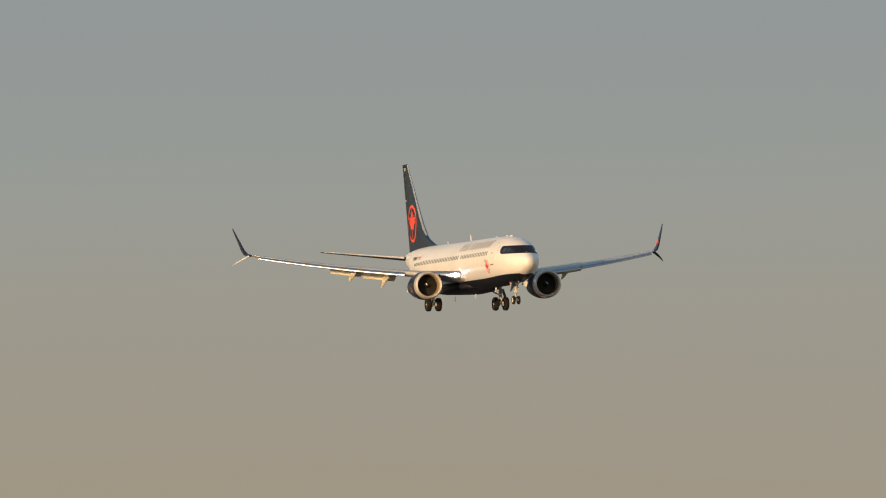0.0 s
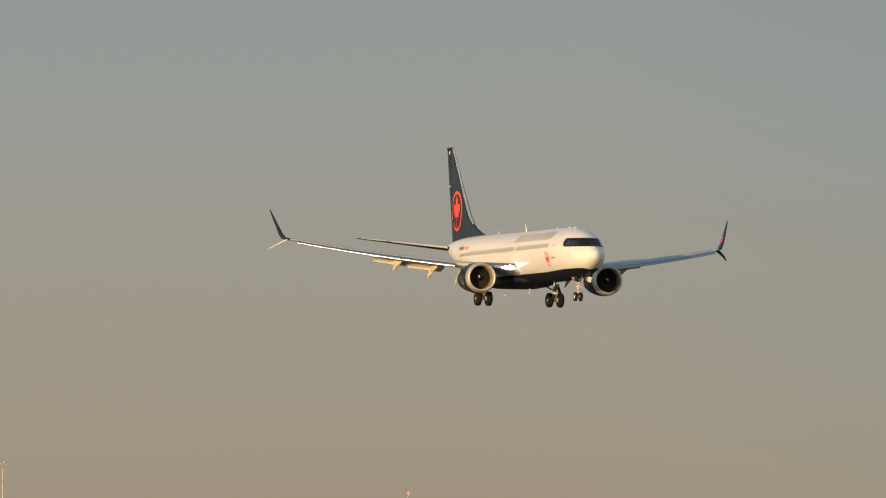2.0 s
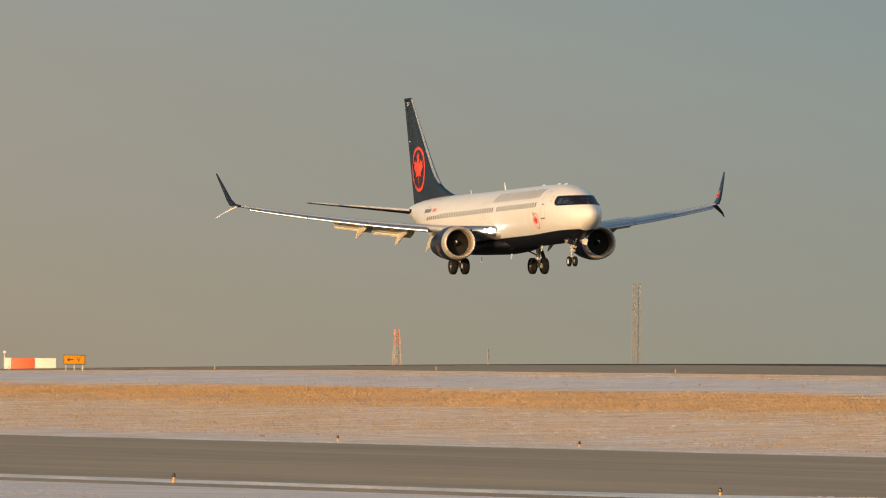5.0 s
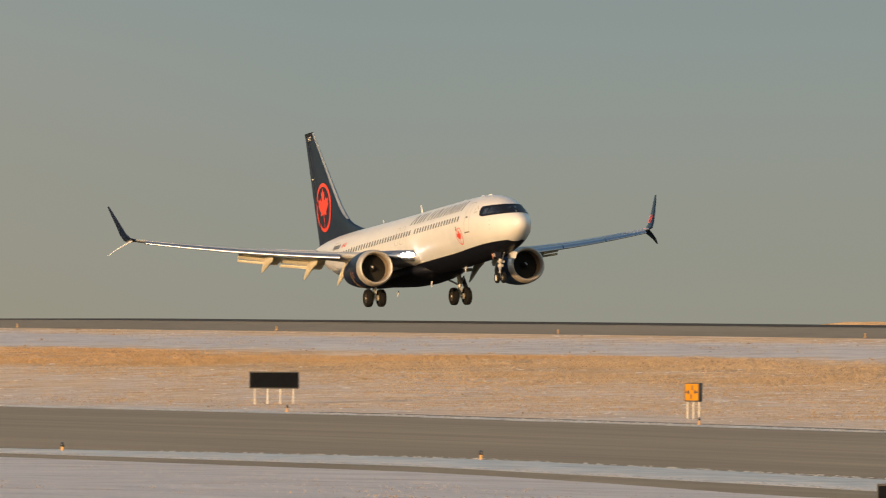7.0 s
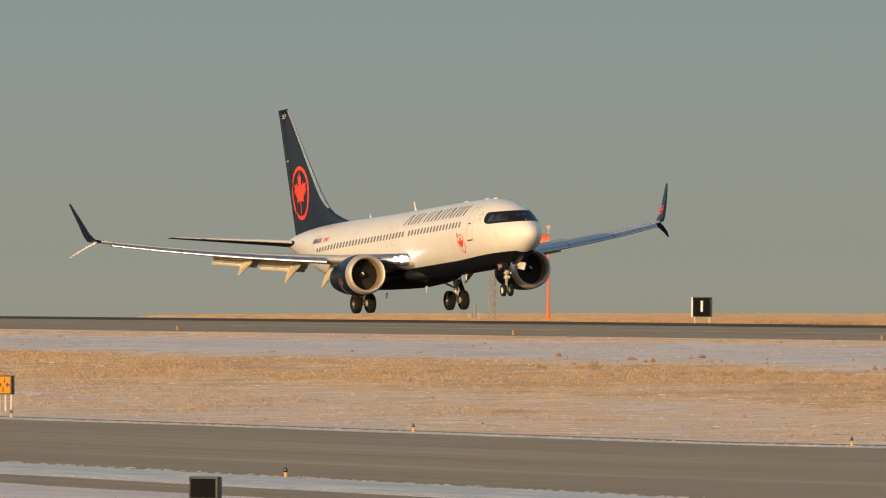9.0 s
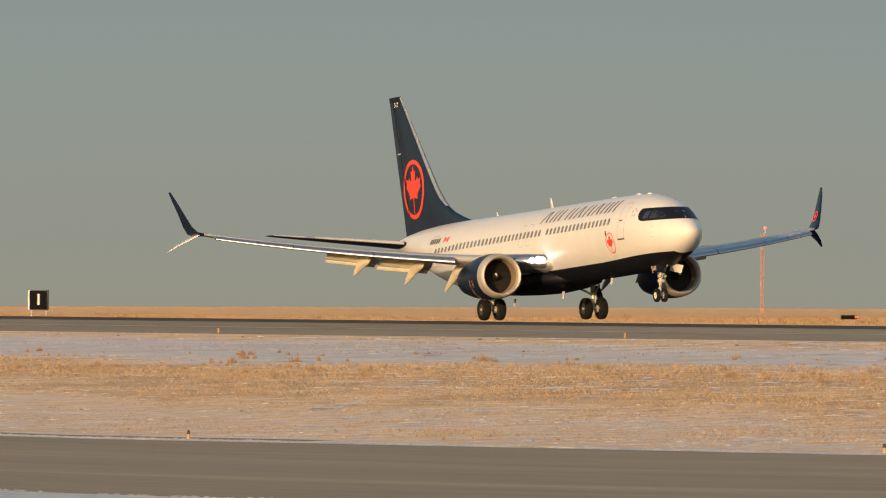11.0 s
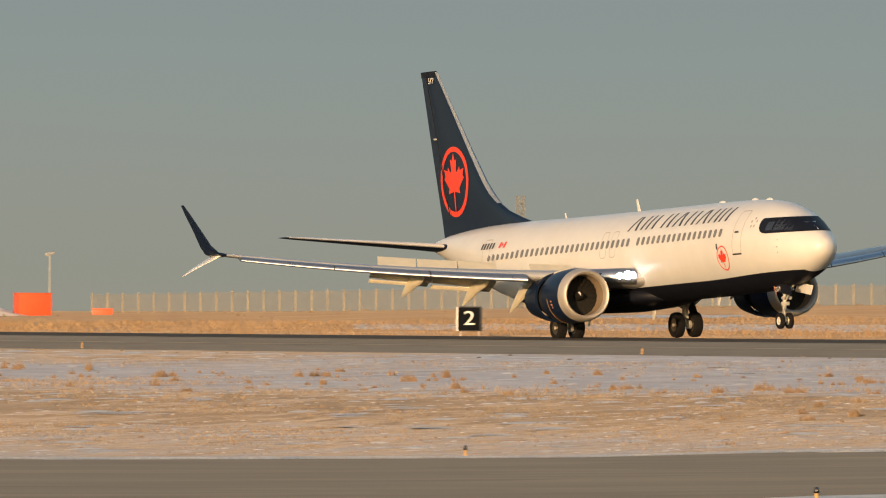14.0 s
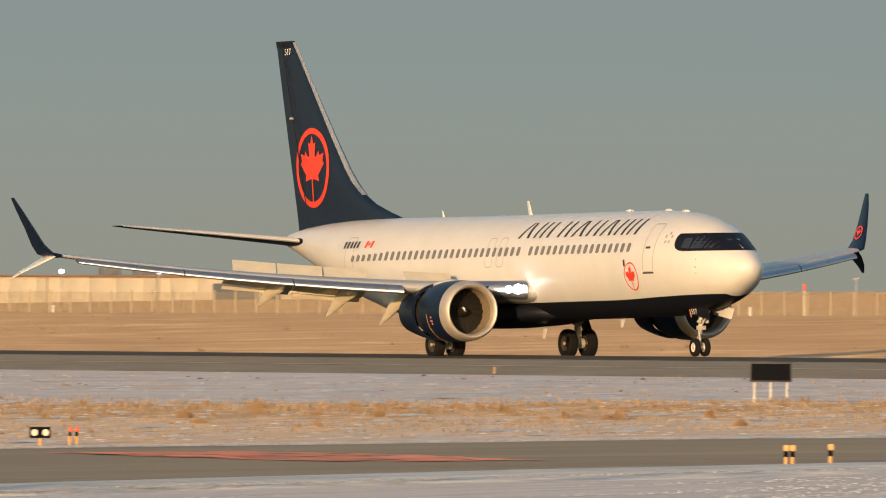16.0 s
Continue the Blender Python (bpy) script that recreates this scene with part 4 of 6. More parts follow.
    bmesh.ops.solidify(bm, geom=bm.faces[:], thickness=0.03)
    part("nacelle_strake", bm, "navy", eng)
    return sl


def wheel(parent, x, y, z, r, w, tyre_label="", hub_material="hub"):
    prof = [(-w / 2 * 0.8, r * 0.52), (-w / 2, r * 0.62), (-w / 2, r * 0.84), (-w / 2 * 0.78, r * 0.96), (-w * 0.2, r), (w * 0.2, r), (w / 2 * 0.78, r * 0.96), (w / 2, r * 0.84), (w / 2, r * 0.62), (w / 2 * 0.8, r * 0.52)]
    ty = part("wheel", lathe(prof, (x, y, z), 28, axis="y"), "tyre", parent, tyre_label)
    hub = [(-w * 0.36, 0.01), (-w * 0.36, r * 0.16), (-w * 0.22, r * 0.22), (-w * 0.30, r * 0.46), (-w * 0.38, r * 0.55), (w * 0.38, r * 0.55), (w * 0.30, r * 0.46), (w * 0.22, r * 0.22), (w * 0.36, r * 0.16), (w * 0.36, 0.01)]
    part("wheel_hub", lathe(hub, (x, y, z), 20, axis="y"), hub_material, ty, "metal wheel hub")
    return ty


def build_gear(air):
    for side in (-1, 1):
        y = 2.86 * side
        bm = bmesh.new()
        rod(bm, (0.05, y * 0.98, 2.45), (0, y, 0.95), 0.13)
        rod(bm, (0, y, 1.0), (0, y, 0.66), 0.085)
        rod(bm, (0, y - 0.62, 0.66), (0, y + 0.62, 0.66), 0.07)
        rod(bm, (0.0, y, 1.35), (0.05, y * 0.45, 2.1), 0.06)
        rod(bm, (0.02, y, 1.3), (-0.35, y, 0.95), 0.035)
        rod(bm, (-0.35, y, 0.95), (-0.05, y, 0.66), 0.035)
        rod(bm, (0.02, y, 1.25), (0.85, y, 1.85), 0.05)
        for o in (-0.16, 0.16):         # brake packs and hydraulic lines
            rod(bm, (0, y + o - 0.07, 0.66), (0, y + o + 0.07, 0.66), 0.20, 0.19, 14)
        rod(bm, (0.12, y - 0.05, 2.2), (0.13, y - 0.05, 0.9), 0.018)
        rod(bm, (0.10, y + 0.08, 2.2), (0.11, y + 0.08, 0.9), 0.015)
        leg = part("main_gear_leg", bm, "strut", air, "grey main landing gear leg")
        main_legs.append(leg)
        for o in (-0.43, 0.43):
            wheel(leg, 0.0, y + o, 0.66, 0.56, 0.40)
        bm = bmesh.new()
        box(bm, (0.75, 0.03, 0.85), (0.0, y + 0.32 * side, 1.45), pose(0, 0, 0, 18 * side, 0, 0), 0.01)
        part("gear_door", bm, "belly", leg)
    bm = bmesh.new()
    rod(bm, (15.79, 0, 2.05), (15.62, 0, 0.75), 0.085)
    rod(bm, (15.62, 0, 0.8), (15.6, 0, 0.245), 0.055)
    rod(bm, (15.6, -0.32, 0.245), (15.6, 0.32, 0.245), 0.05)
    rod(bm, (15.66, 0, 1.0), (16.6, 0, 1.75), 0.045)
    rod(bm, (15.7, -0.10, 0.95), (15.85, -0.10, 0.5), 0.025)
    box(bm, (0.12, 0.36, 0.16), (15.72, 0, 0.98), None, 0.02)
    for o in (-0.16, 0.16):             # taxi lamps and torque links
        rod(bm, (15.80, o, 1.22), (15.90, o, 1.22), 0.07, 0.08, 12)
    rod(bm, (15.60, 0, 0.78), (15.38, 0, 0.58), 0.028)
    rod(bm, (15.38, 0, 0.58), (15.58, 0, 0.36), 0.028)
    rod(bm, (15.72, 0.09, 1.9), (15.60, 0.09, 0.8), 0.014)
    leg = part("nose_gear_leg", bm, "strut", air, "grey nose landing gear leg with twin wheels")
    nose_legs.append(leg)
    for o in (-0.21, 0.21):
        wheel(leg, 15.6, o, 0.245, 0.345, 0.20, "", "nosehub")
    for side in (-1, 1):
        bm = bmesh.new()
        box(bm, (1.5, 0.035, 0.42), (16.60, 0.50 * side, 1.58), pose(0, 0, 0, -14 * side, 8, 0), 0.012)
        part("nose_gear_door", bm, "white" if side > 0 else "belly", leg, "open nose gear door")
    bm = bmesh.new()
    box(bm, (0.05, 0.02, 0.36), (15.92, -0.56, 1.56), pose(0, 0, 0, 14, 0, 0))
    part("red_stripe", bm, "hazyred", leg, "narrow red stripe on the gear door")
    text_part("fleet_number", "517", 0.30, Matrix.Translation((16.25, -0.57, 1.58)) @ pose(0, 0, 0, 90, 0, 0) @ pose(0, 0, 0, 14, 0, 0), "letter_white", leg)


def build_airliner():
    air = thing("airliner", "white twin-jet airliner with black belly and dark navy tail, landing", "airliner", (-1000, RUNWAY_Y, 0.17))
    body = part("fuselage", fuselage_mesh(), ["white", "belly"], air, "white fuselage with black belly")
    # wing-body fairing
    rr = []
    for x, w, zt, zb in ((5.2, 0.5, 1.9, 1.47), (4.5, 1.5, 2.04, 1.42), (3.4, 1.98, 2.07, 1.34), (1.8, 2.08, 2.07, 1.22), (-0.5, 2.08, 2.07, 1.16), (-2.5, 1.95, 2.07, 1.22), (-4.2, 1.5, 2.07, 1.42), (-5.4, 0.6, 2.07, 1.60)):
        ring = []
        for i in range(20):
            t = 2 * math.pi * i / 20
            cz, h = (zt + zb) / 2, (zt - zb) / 2
            ring.append((x, w * math.copysign(abs(math.cos(t)) ** 0.6, math.cos(t)), cz + h * math.copysign(abs(math.sin(t)) ** 0.7, math.sin(t))))
        rr.append(ring)
    part("wing_body_fairing", loft(rr, caps=(True, True)), "belly", air)
    for side in (-1, 1):
        wings.append((build_wing(air, side), side))
    # cockpit surround, wrapped round the nose
    bm = bmesh.new()

    def slice_at(z, d_end, n=26):
        lo = 0.0
        while section(lo)[0] < z + 0.002:
            lo += 0.005
        half = []
        for i in range(n + 1):
            d = lo + (d_end - lo) * (i / n) ** 2
            half.append((NOSE_X - d, side_y(NOSE_X - d, z)))
        out = [(x + 0.012 * 0.5, -(y + 0.012), z) for x, y in half[::-1]] + [(x + 0.012, (y + 0.012), z) for x, y in half[1:]]
        return out
    zs = [3.86, 3.89, 3.98, 4.13, 4.28, 4.43, 4.50, 4.54]
    ends = [2.85, 3.08, 3.30, 3.42, 3.46, 3.46, 3.42, 3.36]
    loft([slice_at(z, e) for z, e in zip(zs, ends)], close_ring=False, bm=bm)
    mask = part("cockpit_surround", bm, "belly", body, "black paint band round the cockpit windows")
    for a, b, z0, z1 in ((17.0, 17.42, 3.99, 4.36), (17.5, 18.03, 3.97, 4.42), (18.1, 18.62, 3.95, 4.30)):
        for s in (-1, 1):
            part("cockpit_window", decal([((a, z0), (b, z0), (b - 0.05, z1), (a + 0.02, z1))], 0.022, side=s), "glass", mask, smooth=True)
    # cabin windows
    wm = None
    x = 13.3
    i = 0
    while x > -10.35:
        if i != 17:
            if wm is None:
                bm = bmesh.new()
                box(bm, (0.25, 0.012, 0.37), (0, 0, 0), None, 0.0)
                ed = [e for e in bm.edges if abs(e.verts[0].co.y - e.verts[1].co.y) > 0.001]
                bmesh.ops.bevel(bm, geom=ed, offset=0.09, segments=3, affect="EDGES", profile=0.5)
                wo = part("cabin_window", bm, "pane", body)
                wm = wo.data
            else:
                wo = new("cabin_window", wm)
                wo.parent = body
            z = 4.07
            wo.matrix_basis = pose(x, -side_y(x, z) - 0.004, z, -20, 0, 0)
        x -= 0.508
        i += 1
    # livery: plain slanted strokes for the airline's name, bars for the registration
    quads = []
    for x0, w in ((3.70, 1.1), (4.95, 0.22), (5.45, 0.95), (6.95, 0.95), (8.10, 1.05), (9.30, 1.0), (10.45, 1.05), (11.6, 0.95), (12.65, 0.95)):
        pointed = w > 1.0
        quads.append(((x0, 4.56), (x0 + 0.17, 4.56), (x0 + (0.66 if pointed else 0.44), 5.15), (x0 + (0.50 if pointed else 0.27), 5.15)))
        if w > 0.3:
            quads.append(((x0 + w - 0.36, 4.56), (x0 + w - 0.16, 4.56), (x0 + w + (-0.22 if pointed else 0.02), 5.15), (x0 + w - (0.40 if pointed else 0.15), 5.15)))
    for q in quads:
        part("name_bar", decal([q]), "letter", body, "plain slanted black stroke")
    part("registration_mark", decal([((-11.15 + 0.3 * k, 4.42), (-10.97 + 0.3 * k, 4.42), (-10.91 + 0.3 * k, 4.68), (-11.09 + 0.3 * k, 4.68)) for k in range(5)]), "letter", body, "small black bars")
    part("flag_mark", decal([((-9.2, 4.42), (-9.0, 4.42), (-8.93, 4.68), (-9.13, 4.68)), ((-8.73, 4.42), (-8.53, 4.42), (-8.46, 4.68), (-8.66, 4.68)), ((-8.93, 4.50), (-8.81, 4.50), (-8.77, 4.62), (-8.89, 4.62))]), "red", body, "small red and white flag mark")
    # ring emblem below the windows
    bm = bmesh.new()
    for i in range(36):
        a, b = 2 * math.pi * i / 36, 2 * math.pi * (i + 1) / 36
        vs = []
        for r, t in ((0.54, a), (0.54, b), (0.485, b), (0.485, a)):
            x, z = 13.53 + r * math.cos(t) , 2.97 + r * math.sin(t)
            vs.append(bm.verts.new((x, -side_y(x, z) - 0.012, z)))
        bm.faces.new(vs)
    part("side_ring", bm, "red", body, "thin red ring emblem", smooth=False)
    bm = bmesh.new()
    leaf_face(bm, Vector((13.53, 0, 2.97)), Vector((1, 0, 0)), Vector((0, 0, 1)), 0.42)
    for v in bm.verts:
        v.co.y = -side_y(v.co.x, v.co.z) - 0.03
    part("side_emblem", bm, "red", body, "small red emblem", smooth=False)
    part("ring_accent", decal([((13.02, 3.36), (13.16, 3.36), (13.10, 3.62), (12.98, 3.60))], 0.014), "letter", body, "small dark accent on the ring")
    # doors
    def rounded(x0, x1, z0, z1, r, w=0.035):
        """Short strokes round a door with rounded corners."""
        line = []
        for cx, cz, a0 in ((x1 - r, z1 - r, 0), (x0 + r, z1 - r, 90), (x0 + r, z0 + r, 180), (x1 - r, z0 + r, 270)):
            line += [(cx, cz, radians(a0 + 15 * k)) for k in range(7)]
        quads_ = []
        for p, q in zip(line, line[1:] + line[:1]):
            (ax, az), (bx, bz) = ((c[0] + r * math.cos(c[2]), c[1] + r * math.sin(c[2])) for c in (p, q))
            (cx, cz), (ex, ez) = ((c[0] + (r - w) * math.cos(c[2]), c[1] + (r - w) * math.sin(c[2])) for c in (q, p))
            steps = max(1, round(math.hypot(bx - ax, bz - az) / 0.2))
            for k in range(steps):
                u, v = k / steps, (k + 1) / steps
                quads_.append(((ax + (bx - ax) * u, az + (bz - az) * u), (ax + (bx - ax) * v, az + (bz - az) * v), (ex + (cx - ex) * v, ez + (cz - ez) * v), (ex + (cx - ex) * u, ez + (cz - ez) * u)))
        return quads_
    part("service_door", decal(rounded(14.5, 15.3, 3.10, 4.95, 0.14), 0.010, 1, 1), "seam", body, "closed service door outline")
    part("door_sill", decal([((14.5, 3.05), (15.3, 3.05), (15.3, 3.11), (14.5, 3.11))], 0.014), "letter", body)
    part("door_handle", decal([((14.65, 4.0), (15.0, 4.0), (15.0, 4.08), (14.65, 4.08))], 0.016), "letter", body)
    for x0 in (1.45, 2.40):
        part("overwing_exit", decal(rounded(x0, x0 + 0.60, 3.48, 4.62, 0.16), 0.010, 1, 1), "seam", body, "overwing exit outline")
    part("aft_door", decal(rounded(-10.9, -10.1, 3.2, 4.85, 0.14), 0.010, 1, 1), "seam", body)
    for k in range(5):
        t = 2 * math.pi * k / 5 + 0.3
        x, z = 16.0 + 0.20 * math.cos(t), 4.38 + 0.18 * math.sin(t)
        bm = bmesh.new()
        box(bm, (0.12, 0.01, 0.12), (0, 0, 0), Matrix.Translation((x, -side_y(x, z) - 0.006, z)) @ pose(0, 0, 0, -30, 0, 0))
        part("star_mark", bm, "seam", body, "small grey star mark")
    for x, z in ((17.9, 3.55), (17.9, 3.25), (17.92, 3.02)):
        bm = bmesh.new()
        rod(bm, (x, -side_y(x, z) + 0.02, z), (x + 0.12, -side_y(x, z) - 0.10, z), 0.03, 0.015)
        part("probe", bm, "strut", body)
    # fin with dorsal fillet
    levels = [(5.2, -8.3, -18.10), (5.6, -9.2, -18.18), (5.80, -10.1, -18.22), (6.15, -11.4, -18.30), (6.6, -12.45, -18.42), (7.2, -13.30, -18.56), (7.5, -13.62, -18.64), (8.8, -14.84, -18.97), (10.3, -16.20, -19.34), (11.7, -17.48, -19.68), (12.62, -18.33, -19.90)]
    rr = [foil_ring((le, 0, z), le - te, interp(z, [(5, 0.36), (7.2, 0.50), (12.2, 0.17)]), (0, 1, 0)) for z, le, te in levels]
    fin = part("fin", loft(rr, caps=(True, True)), "navy", air, "dark navy tail fin")
    rr = []
    for z, le in ((6.52, -12.28), (6.72, -12.62), (7.0, -13.05), (7.5, -13.65), (8.8, -14.88), (10.3, -16.22), (11.7, -17.48), (12.6, -18.30)):
        w = interp(z, [(6.5, 0.10), (7, 0.13), (12.2, 0.05)])
        rr.append([(le + 0.06, 0, z), (le - 0.03, w, z), (le - 0.08, w * 1.15, z), (le - 0.08, -w * 1.15, z), (le - 0.03, -w, z)])
    part("fin_leading_edge", loft(rr, caps=(True, True)), "finedge", fin, "bare metal fin leading edge")
    # rudder hinge line, tip cap and a small trim tab bracket
    bm = bmesh.new()
    for sgn in (-1, 1):
        rod(bm, (-17.02, 0.235 * sgn, 6.2), (-19.28, 0.085 * sgn, 12.55), 0.02, None, 6)
    part("rudder_hinge_line", bm, "belly", fin)
    rr = [foil_ring((le + 0.03, 0, z), le - te + 0.06, 0.19, (0, 1, 0)) for z, le, te in ((12.40, -18.14, -19.86), (12.50, -18.24, -19.88), (12.66, -18.40, -19.92))]
    part("fin_tip_cap", loft(rr, caps=(True, True)), "belly", fin, "dark tip cap")
    bm = bmesh.new()
    box(bm, (0.32, 0.03, 0.07), (-18.35, -0.17, 9.62), None, 0.01)
    part("trim_tab_bracket", bm, "strut", fin)
    def on_fin(bm_, lift):
        """Lay a flat emblem on the fin's curved starboard side."""
        bmesh.ops.triangulate(bm_, faces=bm_.faces[:])
        bmesh.ops.subdivide_edges(bm_, edges=bm_.edges[:], cuts=3, use_grid_fill=True)
        for v in bm_.verts:
            le, te = interp(v.co.z, [(z, a) for z, a, b in levels]), interp(v.co.z, [(z, b) for z, a, b in levels])
            v.co.y = -0.75 * interp(v.co.z, [(5, 0.36), (7.2, 0.50), (12.2, 0.17)]) * interp((le - v.co.x) / (le - te), FOIL) - lift
        return bm_
    c = Vector((-16.63, 0, 7.66))
    bm = bmesh.new()
    ring_face(bm, c, Vector((1, 0, 0)), Vector((0, 0, 1)), 1.56, 1.33, 56)
    part("tail_ring", on_fin(bm, 0.014), "red", fin, "red ring emblem", smooth=False)
    bm = bmesh.new()
    leaf_face(bm, c + Vector((0, 0, 0.02)), Vector((1, 0, 0)), Vector((0, 0, 1)), 1.25)
    part("tail_emblem", on_fin(bm, 0.016), "red", fin, "red emblem inside the ring", smooth=False)
    text_part("fleet_number", "517", 0.36, Matrix.Translation((-18.62, -0.16, 12.22)) @ pose(0, 0, 0, 90, 0, 0), "letter_white", fin)
    # tailplanes
    for side in (-1, 1):
        rr = []
        for y, le, te, z, th in ((0.3, -15.75, -19.2, 4.70, 0.36), (0.95, -16.10, -19.25, 4.78, 0.34), (3.5, -17.35, -19.65, 5.06, 0.22), (6.6, -18.85, -20.1, 5.40, 0.12), (7.05, -19.25, -20.18, 5.46, 0.07), (7.2, -19.6, -20.2, 5.48, 0.03)):
            rr.append([Vector((p[0], p[1] * side, p[2])) for p in foil_ring((le, y, z), le - te, th, (0, -0.117, 1))])
        # starboard in navy: the underside's shade is put into its colour
        tp = part("tailplane", loft(rr, caps=(True, True)), "navy" if side < 0 else "grey", air, "dark tailplane with bright leading edge")
        rr = []
        for y, le, z, th in ((1.0, -16.12, 4.785, 0.10), (3.5, -17.33, 5.06, 0.08), (6.6, -18.83, 5.40, 0.05), (7.05, -19.24, 5.46, 0.035)):
            rr.append([Vector((p[0], p[1] * side, p[2])) for p in ((le + 0.05, y, z), (le - 0.05, y, z + th * 0.9), (le - 0.30, y, z + th * 1.5), (le - 0.22, y, z - th * 0.3), (le - 0.05, y, z - th * 0.5))])
        # white puts the sun's brightness on the metal edge into its colour
        part("tailplane_leading_edge", loft(rr, caps=(True, True)), "white", tp, "white leading edge standing for sunlit metal")
    # aerials and beacons along the roof
    for x, h, c in ((1.75, 0.62, 0.34), (-5.6, 0.36, 0.2)):
        rr = [foil_ring((x + c * 0.5, 0, 5.42), c, 0.06, (0, 1, 0)), foil_ring((x + c * 0.5 - h * 0.5, 0, 5.42 + h), c * 0.55, 0.03, (0, 1, 0))]
        part("blade_aerial", loft(rr, caps=(True, True)), "white", body)
    for x in (10.0, 13.2, 14.6):
        bm = bmesh.new()
        bmesh.ops.create_uvsphere(bm, u_segments=12, v_segments=8, radius=1, matrix=Matrix.Translation((x, 0, section(NOSE_X - x)[0])) @ Matrix.Diagonal((0.28, 0.12, 0.08, 1)))
        part("roof_aerial", bm, "white", body)
    for x in (9.5, 3.0, -3.5):
        bm = bmesh.new()
        rr = [foil_ring((x, 0, 1.46 if x > 5 else 1.12), 0.35, 0.05, (0, 1, 0)), foil_ring((x - 0.2, 0, (1.46 if x > 5 else 1.12) - 0.38), 0.2, 0.03, (0, 1, 0))]
        loft(rr, caps=(True, True), bm=bm)
        part("belly_aerial", bm, "white", body)
    build_gear(air)
    return air


wings, main_legs, nose_legs = [], [], []
airliner = build_airliner()
airliner.scale = (1.0078,) * 3
sleeves = [build_engine(airliner, s) for s in (-1, 1)]


def build_spoilers():
    """Panels on the upper wing that stand up after touchdown."""
    made = []
    for wing, side in wings:
        for a, b in ((5.9, 7.45), (7.48, 9.1), (9.13, 10.7), (2.6, 4.4)):
            line = []
            for y in (a, b):
                c = wing_le(y) - wing_te(y)
                line.append(Vector((wing_le(y) - c * 0.64, y * side, wing_z(y) + 0.22 + 0.11 * (17 - y) / 15)))
            mid = (line[0] + line[1]) / 2
            d = (line[1] - line[0]) * side
            half = d.length / 2 - 0.015
            fwd = d.normalized().cross(Vector((0, 0, 1))).normalized()
            up = fwd.cross(d.normalized())
            base = Matrix((fwd, d.normalized(), up)).transposed().to_4x4()
            base.translation = mid
            bm = bmesh.new()
            box(bm, (0.80, 2 * half, 0.035), (-0.40, 0, 0.0), None, 0.008)
            ob = part("spoiler", bm, "cream", wing, "off-white spoiler panel on the upper wing", smooth=False)
            ob.matrix_basis = base
            made.append((ob, base))
    return made


spoilers = build_spoilers()


# ---- airfield signs, lamps and equipment ----
def spot(deg, y, sink=0.0):
    x, y = at_bearing(deg, y)
    return x, y, land(x, y) - sink


def build_panel_sign(name, label, deg, y, width, height, legs, leg_h, face, group="taxiway signs", back_turn=0.0, depth=0.28, side_panel=0.0, base_z=None):
    """A boxed airfield sign on short breakable legs; its front is the -y side."""
    x, y, z = spot(deg, y)
    z = z if base_z is None else base_z
    t = thing(name, label, "sign", (x, y, z), facing(x, y) + back_turn, group)
    bm = bmesh.new()
    box(bm, (width, depth, height), (0, 0, leg_h + height / 2), None, 0.025)
    cab = part("cabinet", bm, "sign_frame", t, "dark grey sign casing")
    bm = bmesh.new()
    box(bm, (width - 0.09, 0.012, height - 0.09), (0, -depth / 2 - 0.006, leg_h + height / 2), None, 0.0)
    part("face", bm, face, cab)
    for i in range(legs):
        px = (i / (legs - 1) - 0.5) * width * 0.77 if legs > 1 else 0
        bm = bmesh.new()
        rod(bm, (px, 0, -0.05), (px, 0, leg_h + 0.01), 0.027, None, 10)
        rod(bm, (px, 0, leg_h * 0.28), (px, 0, leg_h * 0.36), 0.038, None, 10)
        part("leg", bm, "palepost", t, "pale frangible leg")
    return t, cab, leg_h + height / 2, depth


# signs seen from behind, black
build_panel_sign("taxiway_sign", "black taxiway sign panel on four white legs", 15.6697, 263, 2.10, 0.71, 4, 0.66, "black_sign")
build_panel_sign("taxiway_sign", "black taxiway sign panel on four pale legs beside snow", 21.1978, 259, 1.97, 0.73, 4, 0.58, "black_sign")
build_panel_sign("taxiway_sign", "black taxiway sign panel on three pale legs in snow", 27.607, 315, 1.24, 0.58, 3, 0.62, "black_sign")
t, cab, zc, dp = build_panel_sign("taxiway_sign", "black sign box on six pale legs at the taxiway's near edge", 25.5485, 184.5, 1.06, 0.53, 6, 0.57, "black_sign", depth=0.34, back_turn=-18)
t, cab, zc, dp = build_panel_sign("taxiway_sign", "dark sign box standing in snow beside the taxiway", 17.2015, 147, 0.66, 0.50, 3, 0.35, "black_sign", depth=0.30, back_turn=-20)
# amber direction sign
t, cab, zc, dp = build_panel_sign("direction_sign", "amber square taxiway direction sign with arrows on white legs", 16.706, 261, 0.63, 0.74, 3, 0.66, "sign_yellow", depth=0.34, back_turn=-22)
for sx, a in ((-0.17, 0), (0.17, 0), (0, 90), (0, -90)):
    bm = bmesh.new()
    if sx:
        box(bm, (0.16, 0.01, 0.06), (sx, -dp / 2 - 0.018, zc))
        box(bm, (0.05, 0.01, 0.17), (sx * 0.85, -dp / 2 - 0.018, zc))
    else:
        s = 1 if a > 0 else -1
        box(bm, (0.05, 0.01, 0.19), (0.025 * s, -dp / 2 - 0.018, zc + 0.17 * s))
    part("arrow", bm, "letter", cab)
